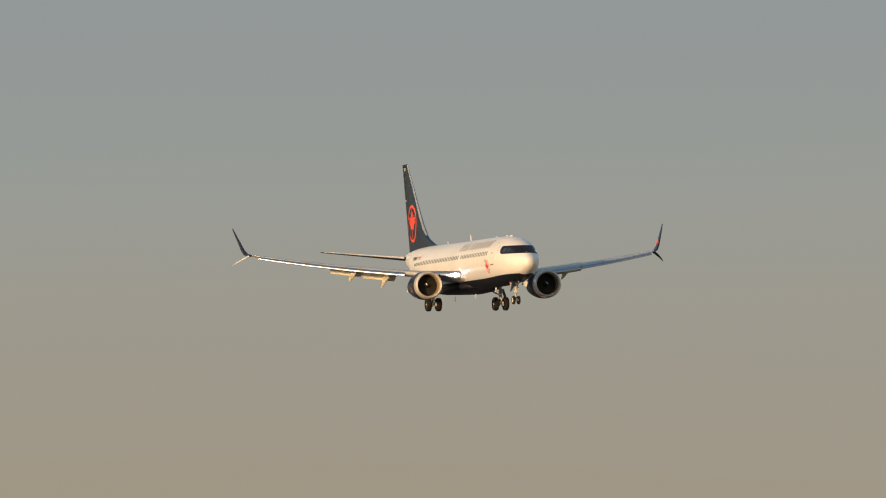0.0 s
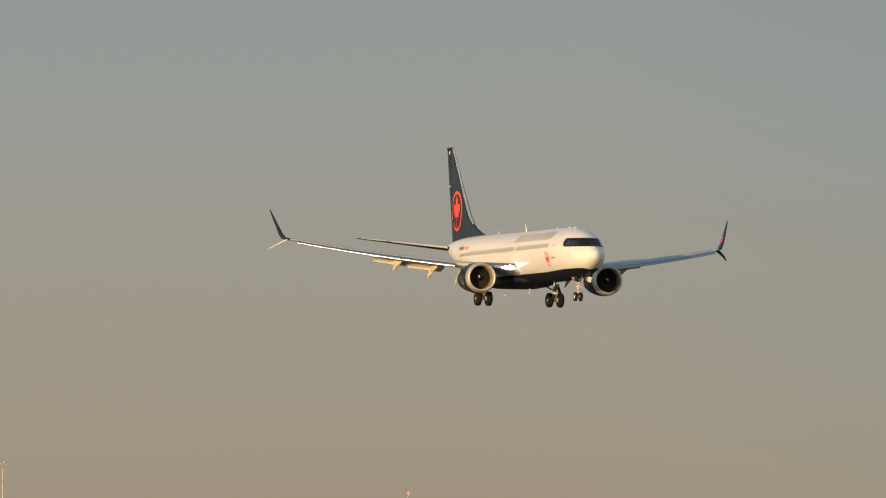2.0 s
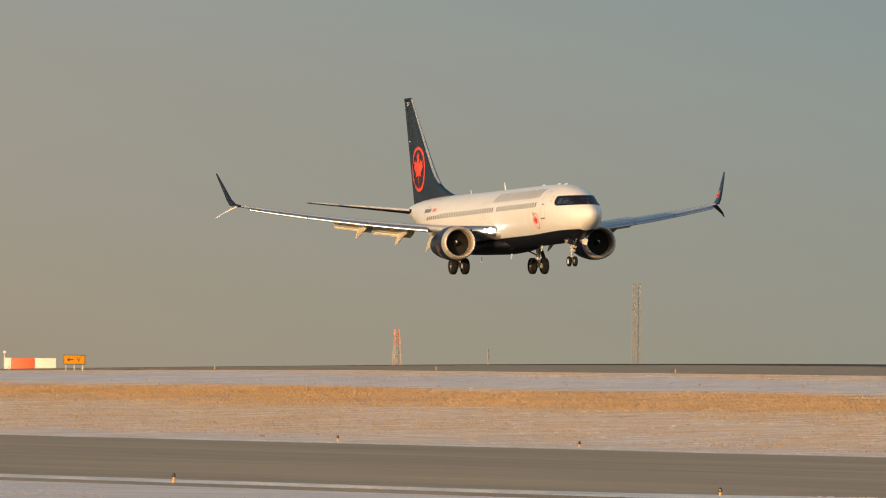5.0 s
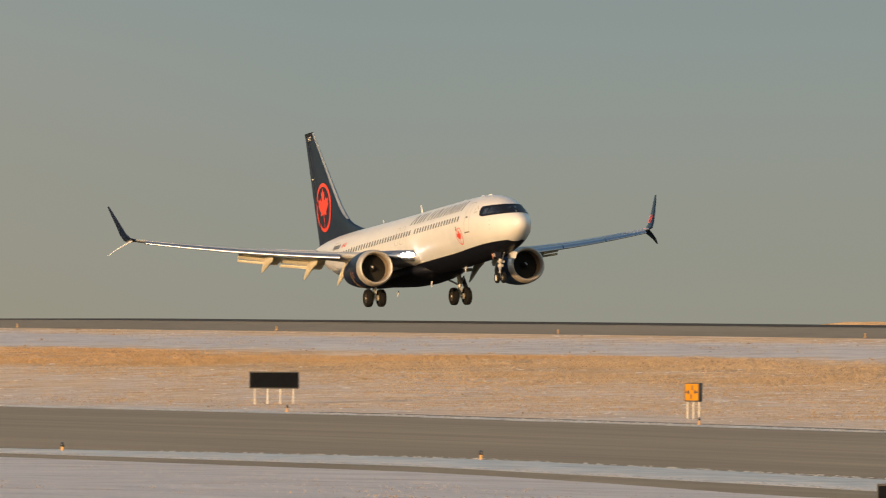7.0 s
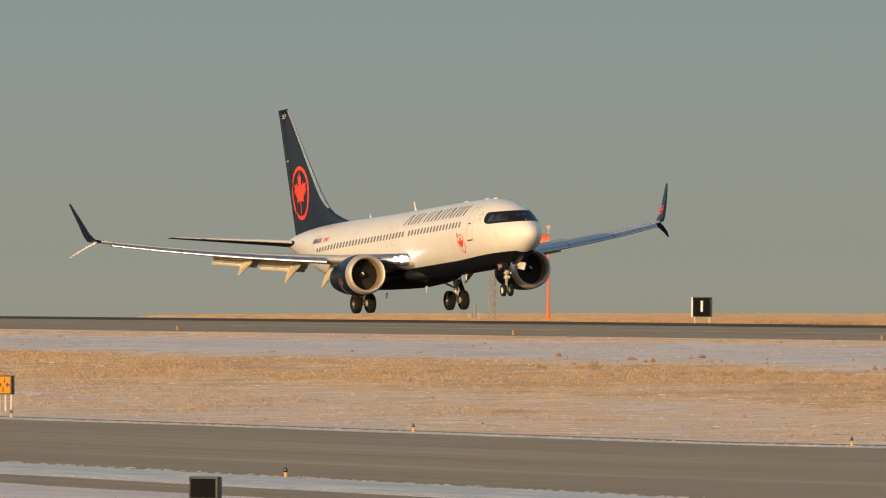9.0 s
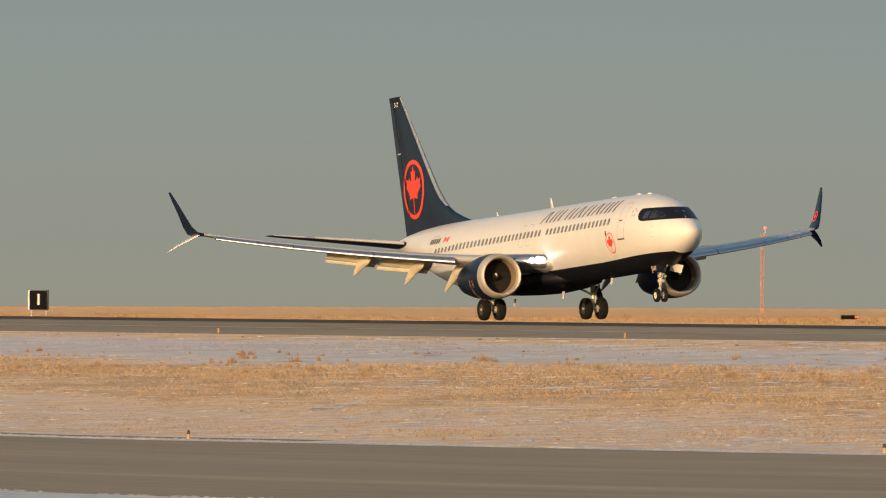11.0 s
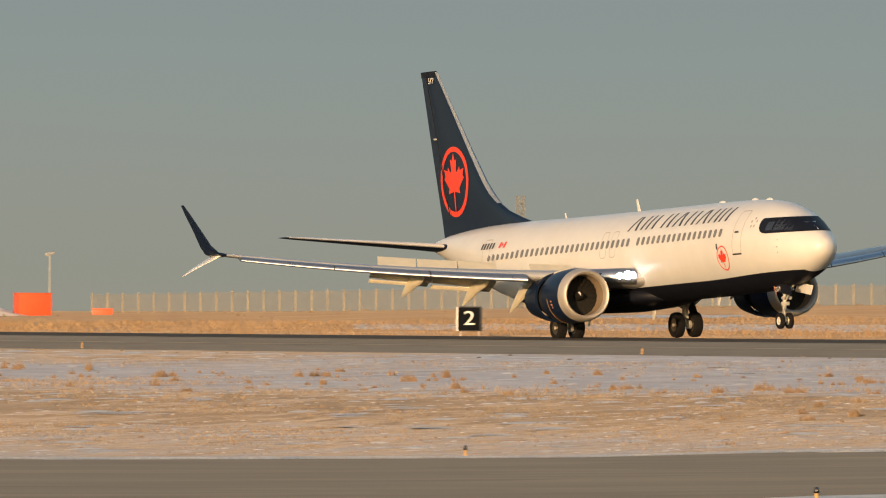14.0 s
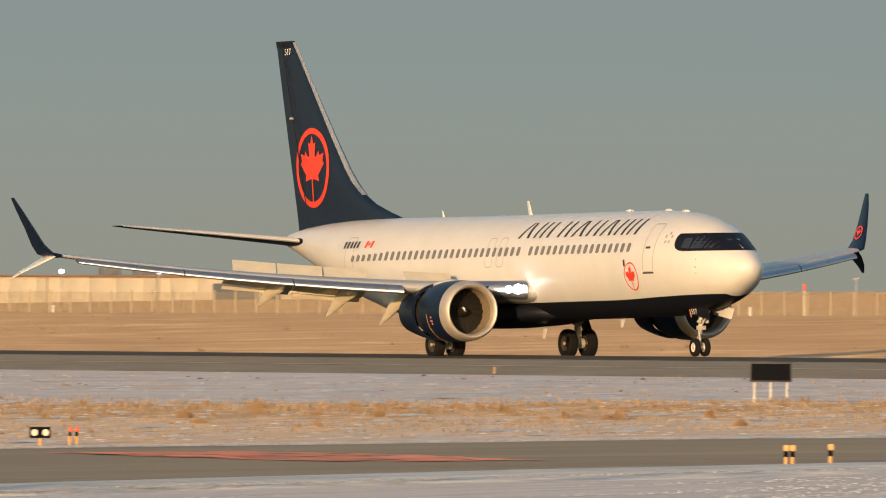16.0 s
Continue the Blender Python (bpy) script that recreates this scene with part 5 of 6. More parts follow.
# holding position sign
t, cab, zc, dp = build_panel_sign("holding_sign", "red runway holding sign with white characters on seven white legs", 25.1786, 255, 1.40, 0.58, 7, 0.53, "sign_red", depth=0.30, back_turn=-16)
bm = bmesh.new()
box(bm, (0.25, 0.012, 0.54), (-0.575, -dp / 2 - 0.014, zc))
part("location_panel", bm, "black_sign", cab, "black location panel")
bm = bmesh.new()
box(bm, (0.13, 0.012, 0.56), (0.625, -dp / 2 - 0.014, zc))
part("end_panel", bm, "black_sign", cab, "black end panel")
text_part("lettering", "Z", 0.42, Matrix.Translation((-0.575, -dp / 2 - 0.03, zc)) @ pose(0, 0, 0, 90, 0, 0) @ Matrix.Diagonal((0.52, 1.05, 1, 1)), "sign_yellow", cab)
text_part("lettering", "17L-35R", 0.36, Matrix.Translation((0.055, -dp / 2 - 0.03, zc)) @ pose(0, 0, 0, 90, 0, 0) @ Matrix.Diagonal((0.72, 1.25, 1, 1)), "letter_white", cab)
# amber signs beside the runway's far end
for deg, yy, ch, w in ((12.2720, 364, "D", 1.45), (13.5487, 370, "V", 1.50)):
    t, cab, zc, dp = build_panel_sign("direction_sign", "amber taxiway sign with an arrow and a letter", deg, yy, w, 0.66, 3, 0.45, "sign_yellow")
    text_part("lettering", ch, 0.5, Matrix.Translation((0.30, -dp / 2 - 0.02, zc)) @ pose(0, 0, 0, 90, 0, 0), "letter", cab)
    bm = bmesh.new()
    box(bm, (0.40, 0.01, 0.07), (-0.25, -dp / 2 - 0.018, zc))
    box(bm, (0.17, 0.01, 0.06), (-0.40, -dp / 2 - 0.018, zc + 0.05), pose(0, 0, 0, 0, -40, 0))
    box(bm, (0.17, 0.01, 0.06), (-0.40, -dp / 2 - 0.018, zc - 0.05), pose(0, 0, 0, 0, 40, 0))
    part("arrow", bm, "letter", cab)
# runway distance boards
for deg, ch in ((18.4253, "1"), (23.182, "2")):
    t, cab, zc, dp = build_panel_sign("distance_board", f"square black runway distance board with a white {ch}", deg, 455, 1.20, 1.24, 2, 0.50 if ch == "1" else 0.32, "black_sign", "distance boards", depth=0.42, back_turn=-10)
    text_part("lettering", ch, 1.0, Matrix.Translation((0.02, -dp / 2 - 0.02, zc)) @ pose(0, 0, 0, 90, 0, 0) @ Matrix.Diagonal((1.25, 1, 1, 1)), "letter_white", cab)
    # white slab puts sunlight into the colour of the board's left edge
    bm = bmesh.new()
    box(bm, (0.10, dp + 0.02, 1.20), (-0.58, 0, zc))
    part("painted_lit_edge", bm, "sign_white", cab, "pale edge with the sunlight painted on")


def build_edge_lamp(cap, label, category, height=0.32, slim=1.0):
    t = thing("edge_lamp", label, category, (0, 0, 0), 0, "taxiway edge lamps" if cap == "bluecap" else "runway edge lamps")
    bm = bmesh.new()
    rod(bm, (0, 0, -0.05), (0, 0, height * 0.62), 0.045 * slim, 0.04 * slim, 12)
    rod(bm, (0, 0, 0.02), (0, 0, 0.05), 0.09 * slim, None, 12)
    part("stem", bm, "lampyellow", t)
    bm = bmesh.new()
    rod(bm, (0, 0, height * 0.60), (0, 0, height * 0.72), 0.055 * slim, 0.06 * slim, 12)
    part("collar", bm, "black_sign" if cap == "bluecap" else "lampyellow", t)
    bm = lathe([(height * 0.70, 0.05 * slim), (height * 0.85, 0.05 * slim), (height * 0.97, 0.04 * slim), (height, 0.005)], seg=12, axis="z")
    part("lens", bm, cap, t)
    return t


taxi_lamp = build_edge_lamp("bluecap", "amber taxiway edge lamp post with dark blue lens", "lamp")
run_lamp = build_edge_lamp("lampyellow", "small amber runway edge lamp", "lamp", 0.24, 0.7)
far_bearings = (14.2015, 14.7984, 15.7026, 16.7207, 17.7140, 18.7975, 20.5175, 20.7543, 21.7666, 23.1737)
near_bearings = (13.7967, 15.1473, 16.1819, 17.3996, 24.0421, 25.0301)
for lamp, places in ((taxi_lamp, [spot(b, TAXI_FAR + 2.0) for b in far_bearings] + [spot(b, near_edge(b) - 1.5) for b in near_bearings]),
                     (run_lamp, [(-1517.8 + 59.88 * k, RUNWAY_Y - 31.5, -0.60 + interp(-1517.8 + 59.88 * k, CROWN)) for k in range(-4, 14)])):
    for i, (x, y, z) in enumerate(places):
        if i == 0:
            lamp.matrix_world = pose(x, y, z + 0.05)
        else:
            copy_thing(lamp, pose(x, y, z + 0.05))


def build_guard_light(deg, y):
    x, y, z = spot(deg, y)
    t = thing("runway_guard_light", "black twin-lamp runway guard light on an amber post", "light", (x, y, z), facing(x, y))
    bm = bmesh.new()
    rod(bm, (0, 0, -0.05), (0, 0, 0.24), 0.05)
    part("post", bm, "lampyellow", t)
    bm = bmesh.new()
    box(bm, (0.54, 0.16, 0.28), (0, 0, 0.36), None, 0.03)
    part("housing", bm, "black_sign", t)
    for s in (-1, 1):
        bm = bmesh.new()
        rod(bm, (0.14 * s, -0.07, 0.36), (0.14 * s, -0.10, 0.36), 0.088, 0.084, 18)
        part("lamp_lens", bm, "palepost", t, "round pale lens")


def build_post_pair(deg, y, gap, top, label, count=2):
    x, y, z = spot(deg, y)
    t = thing("marker_light", label, "light", (x, y, z), facing(x, y))
    for k in range(count):
        px = (k - (count - 1) / 2) * gap
        bm = bmesh.new()
        rod(bm, (px, 0, -0.05), (px, 0, 0.26), 0.04)
        part("post", bm, "lampyellow", t)
        bm = bmesh.new()
        box(bm, (0.08, 0.08, 0.12), (px, 0, 0.31), None, 0.015)
        part("clamp", bm, "black_sign", t)
        bm = bmesh.new()
        box(bm, (0.115, 0.12, 0.12), (px + 0.01, 0, 0.42), None, 0.03)
        part("lamp_head", bm, top, t)


build_guard_light(25.803, TAXI_FAR + 4)
build_post_pair(25.885, TAXI_FAR + 4, 0.17, "orange", "pair of amber posts with orange lamp heads")
build_post_pair(27.654, 196, 0.12, "lampyellow", "pair of amber lamp posts at the snowy edge")
build_post_pair(27.756, 196, 0.1, "lampyellow", "single amber lamp post at the snowy edge", 1)


# glide path mast and its chequered shelter
def build_lattice_mast(name, label, deg, y, height, width, bands, group="", brace=1.4, taper=1.0, light=True, rod_r=0.035):
    x, y, z = spot(deg, y)
    t = thing(name, label, "mast", (x, y, z), facing(x, y) + 20, group)
    n = max(2, round(height / brace))
    for k, mname in enumerate(bands):
        z0, z1 = height * k / len(bands), height * (k + 1) / len(bands)
        bm = bmesh.new()

        def corner(i, h):
            w = width * 0.5 * (1 + (taper - 1) * h / height)
            return Vector(((-1, 1, 1, -1)[i] * w, (-1, -1, 1, 1)[i] * w, h))
        m = max(1, round((z1 - z0) / brace))
        for i in range(4):
            rod(bm, corner(i, z0), corner(i, z1), rod_r * 1.5, None, 6)
            for j in range(m):
                a, b = z0 + (z1 - z0) * j / m, z0 + (z1 - z0) * (j + 1) / m
                rod(bm, corner(i, a), corner((i + 1) % 4, b), rod_r, None, 5)
                rod(bm, corner(i, b), corner((i + 1) % 4, b), rod_r, None, 5)
        part("lattice_section", bm, mname, t)
    if light:
        bm = bmesh.new()
        bmesh.ops.create_uvsphere(bm, u_segments=12, v_segments=8, radius=0.11, matrix=Matrix.Translation((0.2, 0, height + 0.45)))
        part("obstruction_light", bm, "nav_red", t, "lit red obstruction light")
        bm = bmesh.new()
        rod(bm, (0.2, 0, height - 0.1), (0.2, 0, height + 0.4), 0.03)
        part("light_post", bm, "galv", t)
    return t


gp = build_lattice_mast("glide_path_mast", "tall red and white lattice mast with side aerials", 21.639, 550, 16.45, 0.80, ["mastwhite", "mastred", "mastwhite", "mastred", "mastwhite", "mastred"], brace=1.1, rod_r=0.026)
for h in (4.9, 10.3, 15.75):
    bm = bmesh.new()
    rod(bm, (-1.5, 0, h), (1.1, 0, h), 0.05)
    for k in range(5):
        box(bm, (0.08, 0.30, 0.34), (-1.3 + 0.5 * k, -0.3, h), None, 0.02)
    part("aerial_array", bm, "galv" if h < 15 else "lampyellow", gp, "horizontal aerial array")
bm = bmesh.new()
rod(bm, (-0.80, -0.2, 0), (-0.80, -0.2, 9.4), 0.06)
for k in range(9):
    rod(bm, (-0.80, -0.2, 0.5 + k), (-0.38, -0.2, 0.5 + k), 0.03)
part("cable_ladder", bm, "sign_white", gp, "white cable ladder")


def build_shelter():
    x, y, z = spot(21.721, 553)
    t = thing("equipment_shelter", "flat-roofed equipment shelter painted in red and white squares", "shelter", (x, y, z), facing(x, y) - 6)
    w, h, d = 5.0, 3.2, 3.0
    bm = bmesh.new()
    box(bm, (w - 0.04, d, h - 0.04), (0, 0, h / 2 - 0.02), None, 0.03)
    part("wall", bm, "sign_white", t)
    cols = [-0.5, -0.31, -0.13, 0.17, 0.5]
    for i in range(4):
        for j in range(2):
            bm = bmesh.new()
            x0, x1 = cols[i] * w, cols[i + 1] * w
            box(bm, (x1 - x0, 0.05, h / 2), ((x0 + x1) / 2, -d / 2 - 0.01, h * (0.25 + 0.5 * j)), None, 0.006)
            part("painted_panel", bm, "orange" if (i + j) % 2 else "sign_white", t)
    bm = bmesh.new()
    box(bm, (0.95, 0.08, 1.95), (0.35, -d / 2 - 0.5, 1.55), pose(0, 0, 0, 0, 0, -35), 0.02)
    part("open_door", bm, "lampyellow", t, "tan door standing open")
    bm = bmesh.new()
    rod(bm, (0.5, 0, h), (0.5, 0, h + 1.3), 0.03)
    part("whip_aerial", bm, "galv", t)
    bm = bmesh.new()
    box(bm, (0.25, 0.12, 0.3), (1.6, -d / 2 - 0.08, h - 0.6), None, 0.02)
    part("wall_lamp", bm, "black_sign", t)
    bm = bmesh.new()
    box(bm, (0.9, 0.3, 0.35), (-0.9, -d / 2 - 0.25, 0.2), None, 0.03)
    part("cable_box", bm, "black_sign", t)


build_shelter()


def build_panel_box(name, label, deg, y, w, h, d, material, turn=0.0, lift=0.0):
    x, y, z = spot(deg, y)
    t = thing(name, label, "equipment box", (x, y, z + lift), facing(x, y) + turn)
    bm = bmesh.new()
    box(bm, (w, d, h), (0, 0, h / 2), None, 0.03)
    part("body", bm, material, t)
    bm = bmesh.new()
    box(bm, (w + 0.08, d + 0.08, 0.06), (0, 0, h + 0.02), None, 0.015)
    part("lid", bm, material, t)
    for s in (-1, 1):
        bm = bmesh.new()
        box(bm, (0.10, d * 0.9, 0.10), (s * w * 0.35, 0, -0.03), None, 0.01)
        part("skid", bm, "galv", t)
    return t


ob = build_panel_box("orange_cabinet", "bright orange equipment cabinet by a snow mound", 22.1018, 548, 2.15, 1.45, 1.2, "orange", 18, -0.05)
build_panel_box("orange_cabinet", "low bright orange box on the grass", 22.2745, 552, 1.3, 0.42, 0.7, "orange", 0, -0.05)
build_panel_box("orange_cabinet", "long orange equipment cabinet beyond the runway", 13.4228, 441, 1.85, 2.24, 1.0, "orange")
build_panel_box("white_cabinet", "long white equipment cabinet beside an orange one", 13.478, 441, 1.70, 2.20, 1.0, "palepost")
build_panel_box("white_cabinet", "small white equipment cabinet beside an orange one", 13.3844, 441, 0.55, 2.30, 0.8, "palepost")
# a small red and white board
x, y, z = spot(21.545, 560)
t = thing("warning_board", "small red and white warning board on a post", "board", (x, y, z), facing(x, y))
bm = bmesh.new()
rod(bm, (0, 0, 0), (0, 0, 1.0), 0.04)
part("post", bm, "galv", t)
bm = bmesh.new()
box(bm, (0.85, 0.05, 0.75), (0, 0, 1.28), None, 0.01)
part("board", bm, "sign_white", t)
bm = bmesh.new()
box(bm, (0.80, 0.03, 0.25), (0, -0.03, 1.28))
part("red_stripe", bm, "orange", t)
build_lattice_mast("lattice_mast", "short red and white lattice mast paled by haze", 21.935, 620, 3.0, 0.46, ["palepost", "hazyred", "hazyred"], brace=0.4, light=False, rod_r=0.05)
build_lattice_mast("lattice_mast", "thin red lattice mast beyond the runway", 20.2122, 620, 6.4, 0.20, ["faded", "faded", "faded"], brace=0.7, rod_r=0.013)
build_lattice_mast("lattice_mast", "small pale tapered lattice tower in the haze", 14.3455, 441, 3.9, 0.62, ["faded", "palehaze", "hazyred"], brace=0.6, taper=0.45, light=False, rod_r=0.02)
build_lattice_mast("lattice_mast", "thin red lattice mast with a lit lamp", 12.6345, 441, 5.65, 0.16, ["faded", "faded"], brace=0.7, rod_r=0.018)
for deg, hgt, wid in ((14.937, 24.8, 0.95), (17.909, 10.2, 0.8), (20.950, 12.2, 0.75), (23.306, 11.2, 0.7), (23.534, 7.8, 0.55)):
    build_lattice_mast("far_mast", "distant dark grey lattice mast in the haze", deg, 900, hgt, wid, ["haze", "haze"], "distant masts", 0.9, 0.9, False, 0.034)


def build_windsock():
    x, y, z = spot(18.0445, 550)
    t = thing("windsock", "orange and white striped windsock flying from a red mast", "windsock", (x, y, z), facing(x, y))
    bm = bmesh.new()
    rod(bm, (0, 0, -0.1), (0, 0, 6.9), 0.11, 0.07)
    rod(bm, (0.22, 0, -0.1), (0.04, 0, 2.2), 0.04)
    part("mast", bm, "orange", t)
    bm = bmesh.new()
    rod(bm, (0, 0, 6.9), (0, 0, 7.6), 0.035)
    part("lamp_post", bm, "galv", t)
    bm = bmesh.new()
    bmesh.ops.create_uvsphere(bm, u_segments=12, v_segments=8, radius=0.11, matrix=Matrix.Translation((0, 0, 7.70)))
    part("obstruction_light", bm, "nav_red", t)
    pts = [(0.05, 6.62, 0.54), (-0.65, 6.60, 0.50), (-1.35, 6.50, 0.42), (-2.05, 6.27, 0.33), (-2.65, 6.02, 0.25), (-3.2, 5.72, 0.15)]
    for k in range(5):
        (x0, z0, r0), (x1, z1, r1) = pts[k], pts[k + 1]
        rr = []
        for (xx, zz, r) in ((x0, z0, r0), ((x0 + x1) / 2, (z0 + z1) / 2 + 0.03, (r0 + r1) / 2 * 1.03), (x1, z1, r1)):
            rr.append([(xx, r * math.cos(a), zz + r * math.sin(a)) for a in [2 * math.pi * i / 16 for i in range(16)]])
        part("fabric_band", loft(rr), "orange" if k % 2 == 0 else "sign_white", t)
    bm = bmesh.new()
    rr = []
    for a in [2 * math.pi * i / 20 for i in range(21)]:
        rr.append((0.06, 0.55 * math.cos(a), 6.62 + 0.55 * math.sin(a)))
    for p, q in zip(rr, rr[1:]):
        rod(bm, p, q, 0.025, None, 6)
    part("hoop", bm, "galv", t)


build_windsock()
# weather instrument near the windsock
x, y, z = spot(17.8637, 550)
t = thing("weather_sensor", "small weather sensor on a post in the grass", "sensor", (x, y, z), facing(x, y))
bm = bmesh.new()
rod(bm, (0, 0, -0.1), (0, 0, 1.9), 0.09)
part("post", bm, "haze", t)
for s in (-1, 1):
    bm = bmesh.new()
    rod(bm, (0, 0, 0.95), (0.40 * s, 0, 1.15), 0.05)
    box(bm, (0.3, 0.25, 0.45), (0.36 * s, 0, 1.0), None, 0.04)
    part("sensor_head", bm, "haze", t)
# approach path indicator lamps
papi = thing("path_indicator", "low dark approach path indicator lamp with red front", "light", (-1220, 455, 0.3), 0, "path indicators")
bm = bmesh.new()
box(bm, (0.95, 0.7, 0.24), (0, 0, 0.34), None, 0.03)
part("housing", bm, "black_sign", papi)
bm = bmesh.new()
box(bm, (0.16, 0.3, 0.16), (0.42, -0.3, 0.36), None, 0.02)
part("red_lens", bm, "orange", papi)
for s in (-1, 1):
    bm = bmesh.new()
    rod(bm, (0.32 * s, 0, -0.1), (0.32 * s, 0, 0.24), 0.03)
    part("leg", bm, "galv", papi)
for k, deg in enumerate((20.4273, 20.8412, 21.2515, 21.664)):
    x, y, z = spot(deg, 470 + 10 * k)
    m = pose(x, y, z, 0, 0, facing(x, y))
    if k == 0:
        papi.matrix_world = m
    else:
        copy_thing(papi, m)
# snow mound
x, y, z = spot(21.95, 545)
bm = bmesh.new()
bmesh.ops.create_grid(bm, x_segments=40, y_segments=24, size=1.0)
for v in bm.verts:
    r2 = v.co.x ** 2 + v.co.y ** 2
    h = max(0.0, 1 - r2) ** 1.2 * (0.62 + 0.35 * noise.noise(Vector((v.co.x * 2.5, v.co.y * 2.5, 0)))) - 0.08
    v.co = Vector((v.co.x * 5.6, v.co.y * 5.0, h * 1.1))
mound = mesh_object("snow_mound", bm, "oldsnow")
mound.matrix_world = pose(x, y, z, 0, 0, facing(x, y))
tagged(mound, "low ploughed mound of grey snow on the grass", "snow mound")


# lamp pole with a cluster head
def build_lamp_pole(deg, y, h, label):
    x, y, z = spot(deg, y)
    t = thing("lamp_pole", label, "lamp pole", (x, y, z), facing(x, y))
    bm = bmesh.new()
    rod(bm, (0, 0, -0.2), (0, 0, h), 0.06, 0.04)
    part("pole", bm, "galv", t)
    bm = bmesh.new()
    for s in (-1, 0, 1):
        box(bm, (0.15, 0.2, 0.20), (0.19 * s, 0, h + 0.05 * s), pose(0, 0, 0, 12, 0, 0), 0.03)
    part("lamp_head", bm, "galv", t)


build_lamp_pole(22.1437, 556, 4.0, "thin grey pole with a pale lamp cluster")
build_lamp_pole(11.6377, 441, 9.7, "tall thin pole with a pale lamp cluster")
build_lamp_pole(27.817, 1000, 3.8, "thin grey lamp pole on the far slope")
x, y, z = spot(25.128, 950)
t = thing("round_lamp", "thin grey pole with a pale round head by the fence", "lamp pole", (x, y, z), facing(x, y))
top = 1.1 + math.hypot(x, y) * math.tan(radians(0.083)) - z
bm = bmesh.new()
rod(bm, (0, 0, -0.2), (0, 0, top), 0.07, 0.05)
part("pole", bm, "palepost", t)
bm = bmesh.new()
bmesh.ops.create_uvsphere(bm, u_segments=14, v_segments=10, radius=0.42, matrix=Matrix.Translation((0, 0, top)) @ Matrix.Diagonal((1, 0.4, 1, 1)))
part("lamp_head", bm, "palepost", t)


# approach lights and aerials far down the field
def build_approach_frame(deg, y, h, w):
    """A slender portal with lamps along its top bar."""
    x, y, z = spot(deg, y)
    t = thing("approach_light", "slender orange approach light portal paled by haze", "light", (x, y, z), facing(x, y), "approach lights")
    for s in (-1, 1):
        bm = bmesh.new()
        rod(bm, (s * w, 0, -0.3), (s * w * 0.92, 0, h), 0.045, 0.03)
        rod(bm, (s * (w + 0.30), 0, -0.3), (s * w * 0.93, 0, h * 0.9), 0.025)
        part("leg", bm, "faded", t)
    bm = bmesh.new()
    rod(bm, (-w, 0, h), (w, 0, h), 0.025)
    part("top_bar", bm, "faded", t)
    for s in (-0.95, 0.0, 0.95):
        bm = bmesh.new()
        box(bm, (0.12, 0.2, 0.18), (s * w, 0, h + 0.13), None, 0.03)
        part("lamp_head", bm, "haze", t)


x, y, z = spot(13.3765, 443)
t = thing("approach_lamp", "pale lamp on a thin pole behind the cabinets", "light", (x, y, z), facing(x, y), "approach lamps")
bm = bmesh.new()
rod(bm, (0, 0, -0.2), (0, 0, 2.72), 0.03)
part("pole", bm, "palepost", t)
bm = bmesh.new()
box(bm, (0.24, 0.22, 0.24), (0, 0, 2.82), None, 0.08)
part("lamp_head", bm, "palepost", t)
for deg, h, w in ((12.125, 4.4, 1.0), (12.2694, 4.2, 1.50), (12.460, 3.6, 1.55), (12.67, 3.0, 1.4)):
    build_approach_frame(deg, 441, h, w)
for deg, el in ((11.815, 0.0272), (11.9057, 0.0279), (12.0077, 0.0286)):
    x, y, z = spot(deg, 441)
    top = 1.1 + math.hypot(x, y) * math.tan(radians(el)) - z
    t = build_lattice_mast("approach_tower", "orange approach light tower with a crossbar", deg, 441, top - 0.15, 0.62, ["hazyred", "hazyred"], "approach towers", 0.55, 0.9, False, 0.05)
    t.matrix_world = pose(x, y, z, 0, 0, facing(x, y))
    bm = bmesh.new()
    box(bm, (1.35, 0.35, 0.30), (0, 0, top), None, 0.04)
    part("crossbar", bm, "hazyred", t)
    bm = bmesh.new()
    box(bm, (0.2, 0.3, 0.3), (0.62, -0.06, top), None, 0.05)
    part("lamp_head", bm, "haze", t)
for deg, h in ((12.396, 2.5), (12.427, 2.3), (12.459, 2.6), (12.594, 2.4), (12.641, 2.5), (12.691, 2.7), (12.735, 2.5), (12.808, 2.5), (12.859, 2.4), (12.883, 3.2), (12.908, 2.5), (13.064, 2.0), (13.111, 2.1)):
    x, y, z = spot(deg, 441)
    t = thing("approach_lamp", "dark approach lamp on a thin pole", "light", (x, y, z), facing(x, y), "approach lamps")
    bm = bmesh.new()
    rod(bm, (0, 0, -0.2), (0, 0, h), 0.05, 0.035)
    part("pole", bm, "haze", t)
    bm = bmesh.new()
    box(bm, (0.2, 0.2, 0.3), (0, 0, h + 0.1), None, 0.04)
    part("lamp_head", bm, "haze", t)


